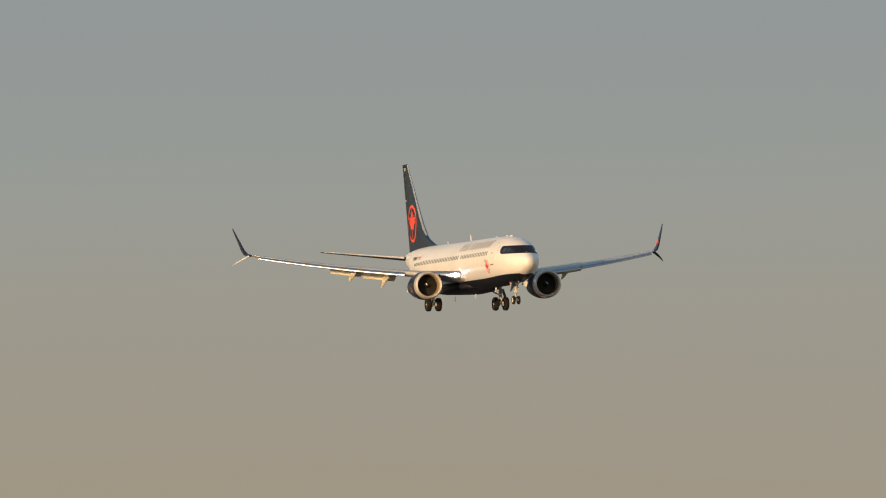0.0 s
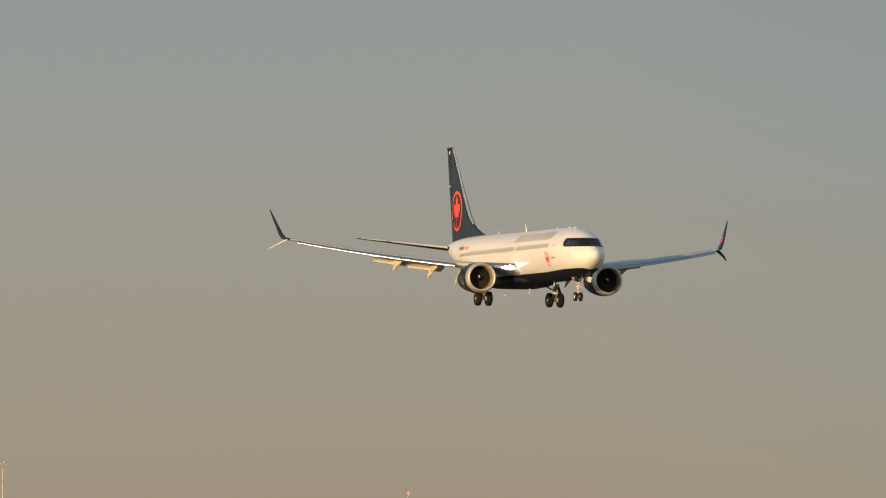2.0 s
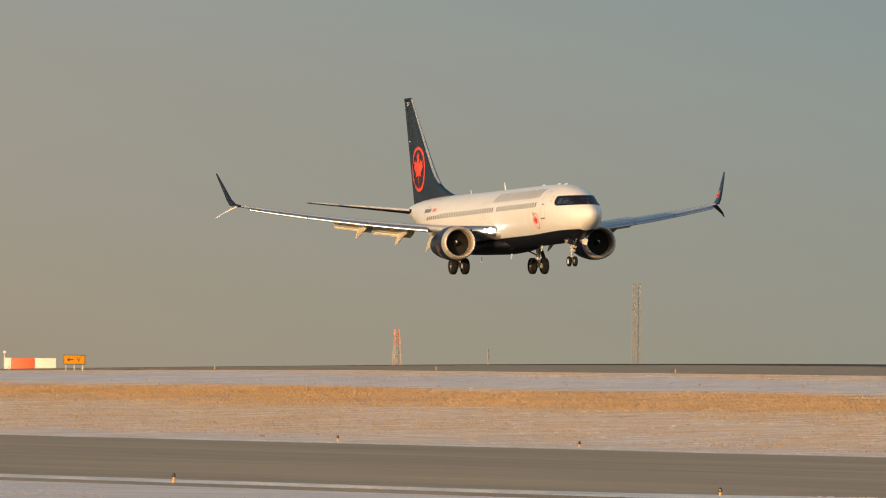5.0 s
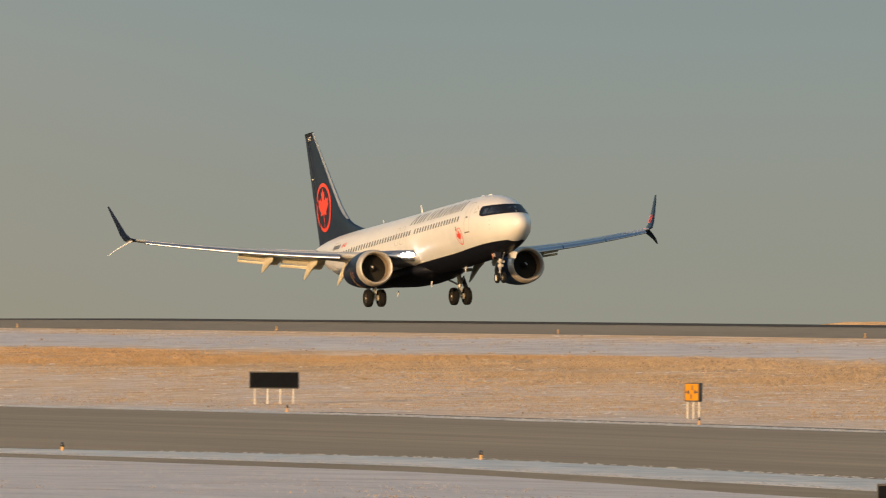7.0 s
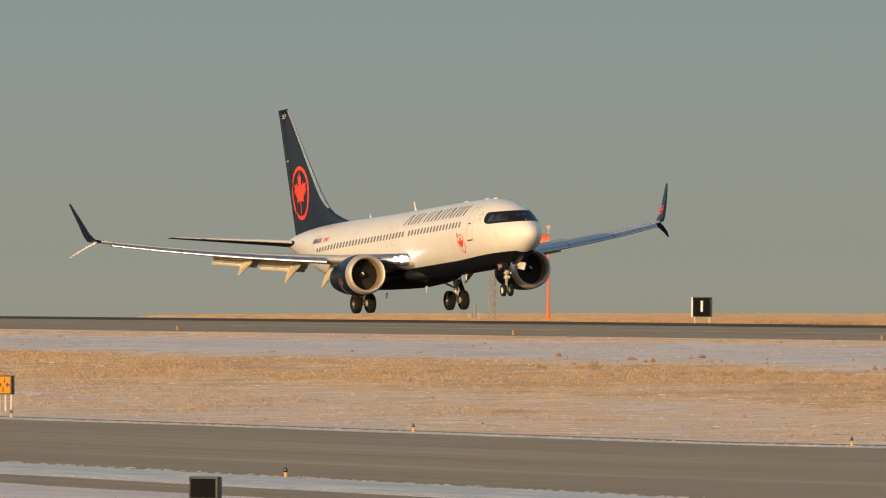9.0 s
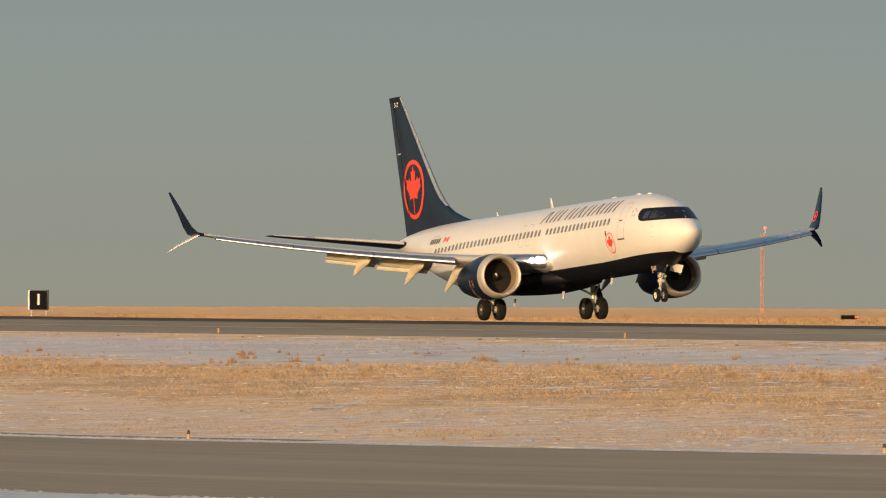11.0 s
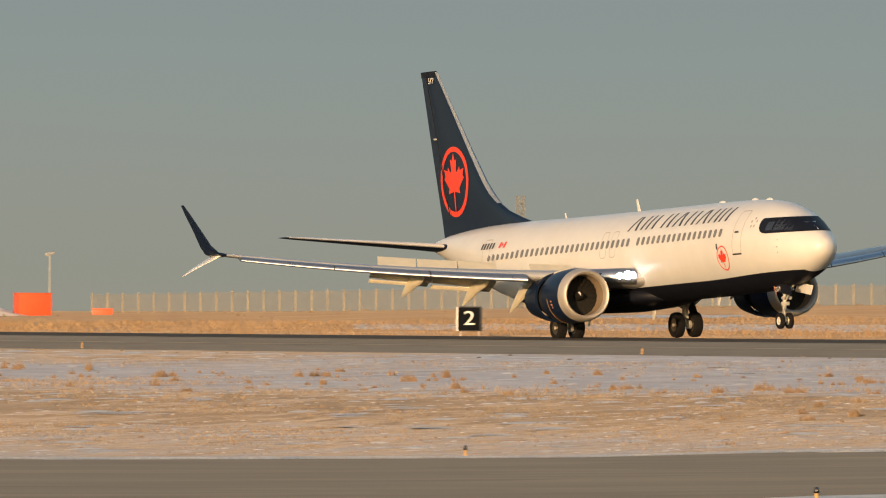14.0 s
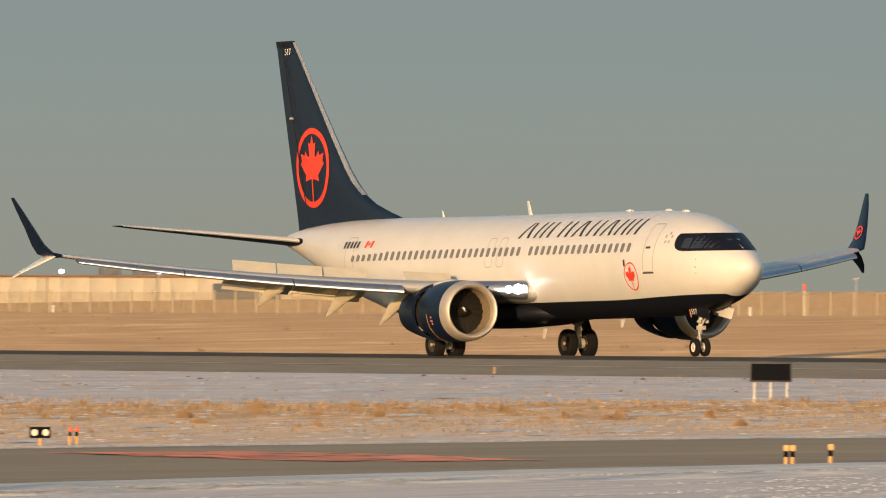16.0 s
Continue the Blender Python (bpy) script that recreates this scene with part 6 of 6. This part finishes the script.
# perimeter fence on the far side
def chainlink_material():
    m = mat("chain_link_wire", (0.40, 0.315, 0.19), 0.8, 0.0, vary=0.2, scale=2.0)
    nt = m.node_tree
    tr = nt.nodes.new("ShaderNodeBsdfTransparent")
    mx = nt.nodes.new("ShaderNodeMixShader")
    tc = nt.nodes.new("ShaderNodeTexCoord")
    nz = nt.nodes.new("ShaderNodeTexNoise")
    nz.inputs["Scale"].default_value = 1.2
    nt.links.new(tc.outputs["Object"], nz.inputs["Vector"])
    rg = nt.nodes.new("ShaderNodeMapRange")
    rg.inputs["To Min"].default_value, rg.inputs["To Max"].default_value = 0.08, 0.30
    nt.links.new(nz.outputs["Fac"], rg.inputs["Value"])
    nt.links.new(rg.outputs[0], mx.inputs[0])
    nt.links.new(tr.outputs[0], mx.inputs[1])
    nt.links.new(nt.nodes["Principled BSDF"].outputs[0], mx.inputs[2])
    nt.links.new(mx.outputs[0], nt.nodes["Material Output"].inputs["Surface"])
    return m


M["chainlink"] = chainlink_material()
fence = thing("fence", "perimeter fence of pale posts and wire mesh", "fence", spot(25.0, 900), 0)
fence_at = Vector(spot(25.0, 900))
post_mesh = None
prev = None
for k in range(135):
    x, y = -2200.0 + 4.15 * k, 900.0
    z = land(x, y) - 0.40 * (1 - smooth(22.0, 23.5, bearing(x, y)))
    if post_mesh is None:
        bm = bmesh.new()
        rod(bm, (0, 0, -0.3), (0, 0, 2.42), 0.085, 0.075, 8)
        rod(bm, (0, 0, 2.42), (0, 0, 2.48), 0.075, 0.03, 8)
        po = part("post", bm, "fencepost", fence)
        post_mesh = po.data
    else:
        po = new("post", post_mesh)
        po.parent = fence
    po.matrix_basis = Matrix.Translation(Vector((x, y, z)) - fence_at)
    if prev is not None:
        bm = bmesh.new()
        here = Vector((x, y, z)) - fence_at
        box(bm, ((here - prev).length - 0.02, 0.02, 2.2), (here + prev) / 2 + Vector((0, 0, 1.17)), pose(0, 0, 0, 0, 0, math.degrees(math.atan2(here.y - prev.y, here.x - prev.x))))
        part("mesh_panel", bm, "chainlink", fence)
    prev = Vector((x, y, z)) - fence_at


# long low hangar behind the fence
def build_hangar():
    x0, y0, z0 = spot(25.275, 1250)
    x1, y1, z1 = spot(27.02, 1250)
    a, b = Vector((x0, y0, 0)), Vector((x1, y1, 0))
    mid, ln = (a + b) / 2, (b - a).length
    t = thing("hangar", "long low pale hangar with a rust-coloured roof edge", "building", (mid.x, mid.y, land(mid.x, mid.y) - 0.4), math.degrees(math.atan2(b.y - a.y, b.x - a.x)))
    bays = 26
    base = land(mid.x, mid.y) - 0.4

    def along(deg):
        return -1250 / math.tan(radians(deg)) - mid.x

    def level(deg, el):
        return 1.1 + 1250 / math.sin(radians(deg)) * math.tan(radians(el)) - base

    for k in range(bays):
        bm = bmesh.new()
        box(bm, (ln / bays - 0.06, 14, 6.7), ((k + 0.5) * ln / bays - ln / 2, 7, -0.10), None, 0.03)
        part("wall_bay", bm, "wall", t)
    bm = bmesh.new()
    box(bm, (ln + 0.8, 15, 0.24), (0, 7, 3.37), None, 0.05)
    part("roof", bm, "roof", t)
    for deg, w, h in ((25.90, 2.4, 0.9), (25.985, 2.6, 0.9), (26.16, 1.6, 0.6), (26.42, 2.2, 0.8), (26.93, 2.0, 1.1), (26.99, 1.8, 1.0)):
        bm = bmesh.new()
        box(bm, (w * 0.55, 2.5, h), (along(deg), 4, 3.55 + h / 2), None, 0.05)
        part("roof_unit", bm, "bluedoor", t)
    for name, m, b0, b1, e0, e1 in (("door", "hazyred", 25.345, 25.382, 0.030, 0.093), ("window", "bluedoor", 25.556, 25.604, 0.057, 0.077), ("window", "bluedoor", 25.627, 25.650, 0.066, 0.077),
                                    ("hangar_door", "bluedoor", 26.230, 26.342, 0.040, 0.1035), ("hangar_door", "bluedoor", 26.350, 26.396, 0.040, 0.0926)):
        x0, x1, z0, z1 = along(b0), along(b1), level(b0, e0), level(b0, e1)
        bm = bmesh.new()
        box(bm, (x1 - x0, 0.16, z1 - z0), ((x0 + x1) / 2, -0.08, (z0 + z1) / 2), None, 0.02)
        part(name, bm, m, t)
    for deg in (25.30, 25.47, 25.70, 25.82, 26.09, 26.55, 26.78):
        bm = bmesh.new()
        rod(bm, (along(deg), -0.12, -3.0), (along(deg), -0.12, 3.25), 0.07, None, 8)
        part("downpipe", bm, "haze", t)


build_hangar()
for deg in (25.853, 26.0944, 26.873, 26.8985):
    x, y, z = spot(deg, 1150)
    t = thing("floodlight", "lit white floodlight on a pole", "light", (x, y, z), facing(x, y))
    top = 1.1 + math.hypot(x, y) * math.tan(radians(0.131)) - z
    bm = bmesh.new()
    rod(bm, (0, 0.2, -0.2), (0, 0.2, top), 0.06)
    part("pole", bm, "haze", t)
    bm = bmesh.new()
    bmesh.ops.create_uvsphere(bm, u_segments=14, v_segments=8, radius=0.26, matrix=Matrix.Translation((0, 0, top)))
    part("lamp_head", bm, "landing", t)
# red marker post and small white marker by the fence
for deg, y, h, m in ((27.6887, 890, 2.6, "orange"), (27.555, 700, 0.75, "sign_white"), (14.5706, 441, 2.3, "haze"), (25.833, 700, 0.7, "sign_white")):
    x, y, z = spot(deg, y)
    t = thing("marker_post", "slim red-topped marker post" if m == "orange" else "dark slim marker post beyond the runway" if m == "haze" else "short white marker post in the grass", "post", (x, y, z), facing(x, y))
    bm = bmesh.new()
    rod(bm, (0, 0, -0.2), (0, 0, h), 0.075, 0.07, 8)
    part("shaft", bm, "wall" if m == "orange" else m, t)
    if m == "orange":
        bm = bmesh.new()
        rod(bm, (0, 0, h - 0.05), (0, 0, h + 0.5), 0.13, 0.12, 10)
        part("top", bm, "orange", t)


# red surface paint on the taxiway
def build_red_paint():
    """Broken red streaks that lie across the taxiway in a long lens shape."""
    bm = bmesh.new()
    rng = random.Random(5)
    for k in range(15):
        f0 = k / 14 - 0.5
        b = 25.80 + abs(f0) * 0.9 * rng.uniform(0.6, 1.2)
        stop = 27.06 - abs(f0) * 0.6 * rng.uniform(0.6, 1.2)
        while b < stop:
            end = min(stop, b + rng.uniform(0.10, 0.42))
            n = 6
            row = []
            w = rng.uniform(0.22, 0.52)
            for i in range(n + 1):
                bb = b + (end - b) * i / n
                s = (bb - 25.80) / 1.26
                yc = 241 - 28 * s + f0 * 13 * math.sin(math.pi * min(1, max(0, s))) ** 0.6
                for o in (-w, w):
                    x, y = at_bearing(bb, yc + o * (0.25 if i in (0, n) else 1.0))
                    row.append(bm.verts.new((x, y, interp(bb, TAXI_Z) + 0.042)))
            for i in range(n):
                bm.faces.new((row[2 * i], row[2 * i + 1], row[2 * i + 3], row[2 * i + 2]))
            b = end + rng.uniform(0.0, 0.05)
    return tagged(mesh_object("painted_marking", bm, "paint"), "worn red painted holding marking on the taxiway", "marking", kind="structure")


M["paint"] = mat("worn_red_road_paint", (0.33, 0.115, 0.085), 0.8, matte=1.0, vary=0.4, scale=1.2, dirt=(0.24, 0.16, 0.13), dirt_scale=0.25, dirt_amount=0.9, stretch=(0.2, 1, 1))
build_red_paint()


# dry grass tufts standing in the snow
def build_tufts(count, y0, y1, b0, b1, hmin, hmax, seed, blades=26):
    rng = random.Random(seed)
    verts, faces = [], []
    for _ in range(count):
        b = b0 + (b1 - b0) * rng.random()
        y = y0 + (y1 - y0) * rng.random()
        x, y = at_bearing(b, y)
        z = land(x, y) - 0.03
        h = hmin + (hmax - hmin) * rng.random() ** 1.8
        for _k in range(rng.choice((1, 1, 2, 3))):      # clumps of one to three heads
            cx, cy, ch = x + rng.uniform(-0.6, 0.6) * h, y + rng.uniform(-0.6, 0.6) * h, h * rng.uniform(0.6, 1.0)
            sp = ch * rng.uniform(0.26, 0.48)
            for _j in range(blades + int(ch * 40)):
                a, rr = rng.uniform(0, 2 * math.pi), sp * math.sqrt(rng.random())
                bx, by = cx + rr * math.cos(a) * 1.2, cy + rr * math.sin(a)
                hh = ch * rng.uniform(0.35, 1.0) * (1 - 0.55 * (rr / sp) ** 2)
                w = 0.009 + 0.016 * ch
                lean = (0.5 * math.cos(a) * rr / sp + rng.uniform(-0.25, 0.25)) * hh
                n = len(verts)
                verts += [(bx - w, by - w * 0.6, z), (bx + w, by + w * 0.6, z), (bx + lean * 0.6 + w * 0.5, by, z + hh * 0.7), (bx + lean, by, z + hh)]
                faces += [(n, n + 1, n + 2), (n, n + 2, n + 3)]
    return verts, faces


allv, allf = [], []
for args in ((700, 258, 318, 13.5, 28.6, 0.08, 0.22, 1, 12), (700, 316, 346, 13.5, 25.5, 0.10, 0.28, 2, 14), (260, 340, 374, 13.5, 28.6, 0.08, 0.26, 3, 14), (250, 316, 348, 18.0, 25.0, 0.28, 0.66, 4), (130, 264, 306, 24.0, 28.6, 0.20, 0.55, 6), (80, 280, 312, 24.5, 28.6, 0.25, 0.62, 7), (400, 445, 600, 17.2, 28.6, 0.15, 0.45, 8, 14)):
    v, f = build_tufts(*args)
    n = len(allv)
    allv += v
    allf += [tuple(i + n for i in q) for q in f]
me = bpy.data.meshes.new("dry_grass_tufts")
me.from_pydata(allv, [], allf)
me.materials.append(M["straw"])
tufts = new("dry_grass_tufts", me)
tagged(tufts, "dry straw-coloured grass tufts standing in the snow", "grass", kind="stuff")


# crusted snow lumps and matted grass that break up the verge
def build_clods(name, label, category, material, count, seed, rows, hmin, hmax, wmin, wmax, b0=14.5, b1=28.7, bank=None):
    rng = random.Random(seed)
    verts, faces = [], []
    for _ in range(count):
        b = rng.uniform(b0, b1)
        y0, y1 = rng.choice(rows) if bank is None else bank(b)
        y = rng.uniform(y0, y1)
        x, y = at_bearing(b, y)
        z = land(x, y) + relief(x, y) - 0.02 if bank is None else interp(b, TAXI_Z) + 0.04
        w, h = rng.uniform(wmin, wmax), rng.uniform(hmin, hmax)
        d = w * rng.uniform(0.5, 1.0)
        n = len(verts)
        ring = [2 * math.pi * (k + rng.uniform(-0.25, 0.25)) / 6 for k in range(6)]
        verts += [(x + w * math.cos(t), y + d * math.sin(t), z) for t in ring]
        verts += [(x + w * 0.6 * math.cos(t), y + d * 0.6 * math.sin(t), z + h * rng.uniform(0.55, 0.9)) for t in ring]
        verts.append((x + rng.uniform(-0.2, 0.2) * w, y, z + h))
        for k in range(6):
            q = (k + 1) % 6
            faces += [(n + k, n + q, n + 6 + q, n + 6 + k), (n + 6 + k, n + 6 + q, n + 12)]
    me = bpy.data.meshes.new(name)
    me.from_pydata(verts, [], faces)
    me.materials.append(M[material])
    me.shade_smooth()
    tagged(new(name, me), label, category, kind="stuff")


M["crust"] = mat("ploughed_snow_crust", (0.66, 0.62, 0.58), 0.75, vary=0.25, scale=1.5, dirt=(0.45, 0.38, 0.31), dirt_scale=0.4, dirt_amount=0.8)
M["soil"] = mat("frozen_brown_soil", (0.13, 0.095, 0.065), 0.9, vary=0.3, scale=3.0)
M["snowclod"] = mat("crusted_snow", (0.80, 0.77, 0.73), 0.7, vary=0.2, scale=1.5, dirt=(0.52, 0.44, 0.36), dirt_scale=0.4, dirt_amount=0.7)
build_clods("snow_lumps", "crusted lumps of old snow on the verge", "snow", "snowclod", 9000, 21, ((256, 320), (256, 320), (312, 374)), 0.015, 0.05, 0.08, 0.30)
build_clods("foreground_snow_lumps", "crusted lumps of snow beside the taxiway", "snow", "snowclod", 7000, 24, ((150, 188),), 0.006, 0.022, 0.03, 0.13, 23.5, 28.7)
build_clods("ploughed_snow_lumps", "broken lumps of ploughed snow along the taxiway edge", "snow", "crust", 13000, 27, (), 0.008, 0.028, 0.04, 0.16, 14.0, 28.7, lambda b: (interp(b, BANK_NEAR), near_edge(b) + 0.8))
build_clods("ploughed_snow_lumps", "small lumps of snow along the taxiway's far edge", "snow", "crust", 8000, 28, (), 0.010, 0.040, 0.05, 0.18, 14.0, 28.7, lambda b: (TAXI_FAR - 0.6, TAXI_FAR + 2.4))
build_clods("far_snow_crust", "broken crust of old snow in the far grass", "snow", "crust", 2600, 29, ((473, 487),), 0.03, 0.09, 0.10, 0.40, 22.9, 24.3)
build_clods("wind_crust", "thin bright ridges of wind-packed snow on the verge", "snow", "snowclod", 1500, 41, ((300, 372), (258, 372)), 0.03, 0.075, 0.35, 1.3, 19.0, 28.7)
build_clods("frozen_clods", "dark frozen clods of soil on the snowy runway edge", "soil", "soil", 120, 26, ((368, 375), (345, 370)), 0.03, 0.09, 0.05, 0.16, 16.0, 28.7)


# standing dry grass of the verge: short upright blades that catch the low sun
def build_meadow(name, label, material, count, seed, y_low, y_high, x_low, x_high, hmin, hmax, patch, spread=0.4, fade=9.0):
    rng = np.random.default_rng(seed)
    x, y = rng.uniform(x_low, x_high, count), rng.uniform(y_low, y_high, count)
    # patchy cover: broad bays and fine gaps, thinning towards both edges
    cover = 0.5 + 0.28 * np.sin(x * 0.031 + 2.1 * np.sin(y * 0.11)) + 0.22 * np.sin(x * 0.117 + y * 0.43 + 1.7 * np.sin(x * 0.05))
    edge = np.minimum((y - y_low) / fade, (y_high + 4.0 * np.sin(x * 0.06) + 2.0 * np.sin(x * 0.23) - y) / 8.0)
    keep = (rng.random(count) < np.clip(1.0 - patch + patch * cover * 1.4, 0.0, 1.0)) & (rng.random(count) < np.clip(edge, 0.0, 1.0))
    x, y, cover = x[keep], y[keep], cover[keep]
    z = np.array([land(a, b) + relief(a, b) for a, b in zip(x.tolist(), y.tolist())]) - 0.02
    blades = 8
    n = len(x) * blades
    bx, by = np.repeat(x, blades) + rng.normal(0, spread, n), np.repeat(y, blades) + rng.normal(0, spread, n)
    bz = np.repeat(z, blades)
    h = rng.uniform(hmin, hmax, n) * np.repeat(0.6 + 0.5 * cover, blades)
    yaw, w = rng.uniform(0, math.pi, n), rng.uniform(0.010, 0.026, n)
    lean, way = h * rng.uniform(0.1, 0.9, n), rng.uniform(0, 2 * math.pi, n)
    cx, cy = np.cos(yaw) * w, np.sin(yaw) * w
    tx, ty, tz = bx + np.cos(way) * lean, by + np.sin(way) * lean, bz + h
    verts = np.stack([np.stack([bx - cx, by - cy, bz], 1), np.stack([bx + cx, by + cy, bz], 1), np.stack([tx + cx * 0.5, ty + cy * 0.5, tz], 1), np.stack([tx - cx * 0.5, ty - cy * 0.5, tz * 1.0 - h * 0.08], 1)], 1).reshape(-1, 3)
    me_ = bpy.data.meshes.new(name)
    me_.vertices.add(4 * n)
    me_.vertices.foreach_set("co", verts.astype(np.float32).ravel())
    me_.loops.add(4 * n)
    me_.loops.foreach_set("vertex_index", np.arange(4 * n, dtype=np.int32))
    me_.polygons.add(n)
    me_.polygons.foreach_set("loop_start", np.arange(0, 4 * n, 4, dtype=np.int32))
    me_.update(calc_edges=True)
    me_.materials.append(M[material])
    return tagged(new(name, me_), label, "grass", kind="stuff")


def blade_material(name, base, bleached):
    """Dry blades, each of its own shade."""
    m = mat(name, base, 0.85, vary=0.2, scale=0.25, spec=0.1, dirt=bleached, dirt_scale=0.06, dirt_amount=0.7)
    nt = m.node_tree
    b = nt.nodes["Principled BSDF"]
    was = b.inputs["Base Color"].links[0].from_socket
    geo = nt.nodes.new("ShaderNodeNewGeometry")
    rg = nt.nodes.new("ShaderNodeMapRange")
    rg.inputs["To Min"].default_value, rg.inputs["To Max"].default_value = 0.85, 1.12
    nt.links.new(geo.outputs["Random Per Island"], rg.inputs["Value"])
    mul = nt.nodes.new("ShaderNodeMix")
    mul.data_type, mul.blend_type = "RGBA", "MULTIPLY"
    mul.inputs[0].default_value = 1.0
    nt.links.new(was, mul.inputs[6])
    nt.links.new(rg.outputs[0], mul.inputs[7])
    nt.links.new(mul.outputs[2], b.inputs["Base Color"])
    return m


M["blades"] = blade_material("golden_dry_blades", (0.41, 0.272, 0.15), (0.43, 0.31, 0.195))
M["tan_blades"] = blade_material("tan_dry_blades", (0.385, 0.287, 0.192), (0.42, 0.33, 0.235))
M["pale_blades"] = blade_material("bleached_dry_blades", (0.36, 0.262, 0.165), (0.40, 0.31, 0.215))
build_meadow("golden_grass_band", "band of standing golden dry grass along the runway verge", "blades", 30000, 31, 300, 337, -1420, -1130, 0.05, 0.17, 0.45, 0.5, 22.0)
build_meadow("dry_grass_band", "band of dry tan grass along the runway verge", "tan_blades", 34000, 36, 292, 338, -1150, -790, 0.05, 0.15, 0.7, 0.5, 26.0)
build_meadow("dry_grass_band", "thin band of dry grass standing in snow beside the runway", "pale_blades", 3200, 35, 290, 334, -800, -560, 0.05, 0.17, 0.9, 0.4, 12.0)
build_meadow("far_grass", "tall golden grass beyond the runway", "blades", 16000, 37, 444, 500, -1650, -1020, 0.10, 0.30, 0.5, 0.5, 4.0)
build_meadow("verge_grass", "short dry grass standing thinly through frost and snow", "pale_blades", 42000, 32, 256, 312, -1250, -480, 0.03, 0.09, 0.85, 0.6)
build_meadow("runway_edge_grass", "thin dry grass at the runway's snowy edge", "pale_blades", 4000, 33, 344, 375, -1420, -640, 0.04, 0.12, 0.95, 0.5)
build_meadow("foreground_grass", "sparse dry grass stubble in the foreground snow", "pale_blades", 3000, 34, 120, 170, -700, -380, 0.015, 0.045, 0.9, 0.5)


# ---- motion ----
def motions():
    walk(airliner, [(t, pose(x, y, z, bank, -pitch, crab)) for t, x, y, z, crab, pitch, bank, flex in AIRLINER_ROWS])
    for ob, side in wings:      # the wings sink as their lift is spoiled
        root = Matrix.Translation((0, 1.9 * side, 2.0))
        walk(ob, [(r[0], root @ pose(0, 0, 0, r[7] * side, 0, 0) @ root.inverted()) for r in AIRLINER_ROWS])
    for ob, hinge in spoilers:
        walk(ob, [(t, hinge @ pose(0, 0, 0, 0, a, 0)) for t, a in ((0, 0), (12.4, 0), (12.7, 15), (13.0, 29), (13.4, 32), (16, 32))])
    for ob in main_legs:        # the struts hang long in flight and sink at touchdown
        walk(ob, [(t, pose(0, 0, z)) for t, z in ((0, -0.28), (12.3, -0.28), (12.8, -0.22), (13.3, -0.13), (13.8, -0.09), (16, -0.09))])
    for ob in nose_legs:
        walk(ob, [(t, pose(0, 0, z)) for t, z in ((0, -0.10), (14.6, -0.10), (15.4, 0), (16, 0))])
    for ob in sleeves:
        walk(ob, [(t, pose(-d, 0, 0)) for t, d in ((0, 0), (12.8, 0), (13.6, 0.35), (14.2, 0.58), (16, 0.58))])


motions()
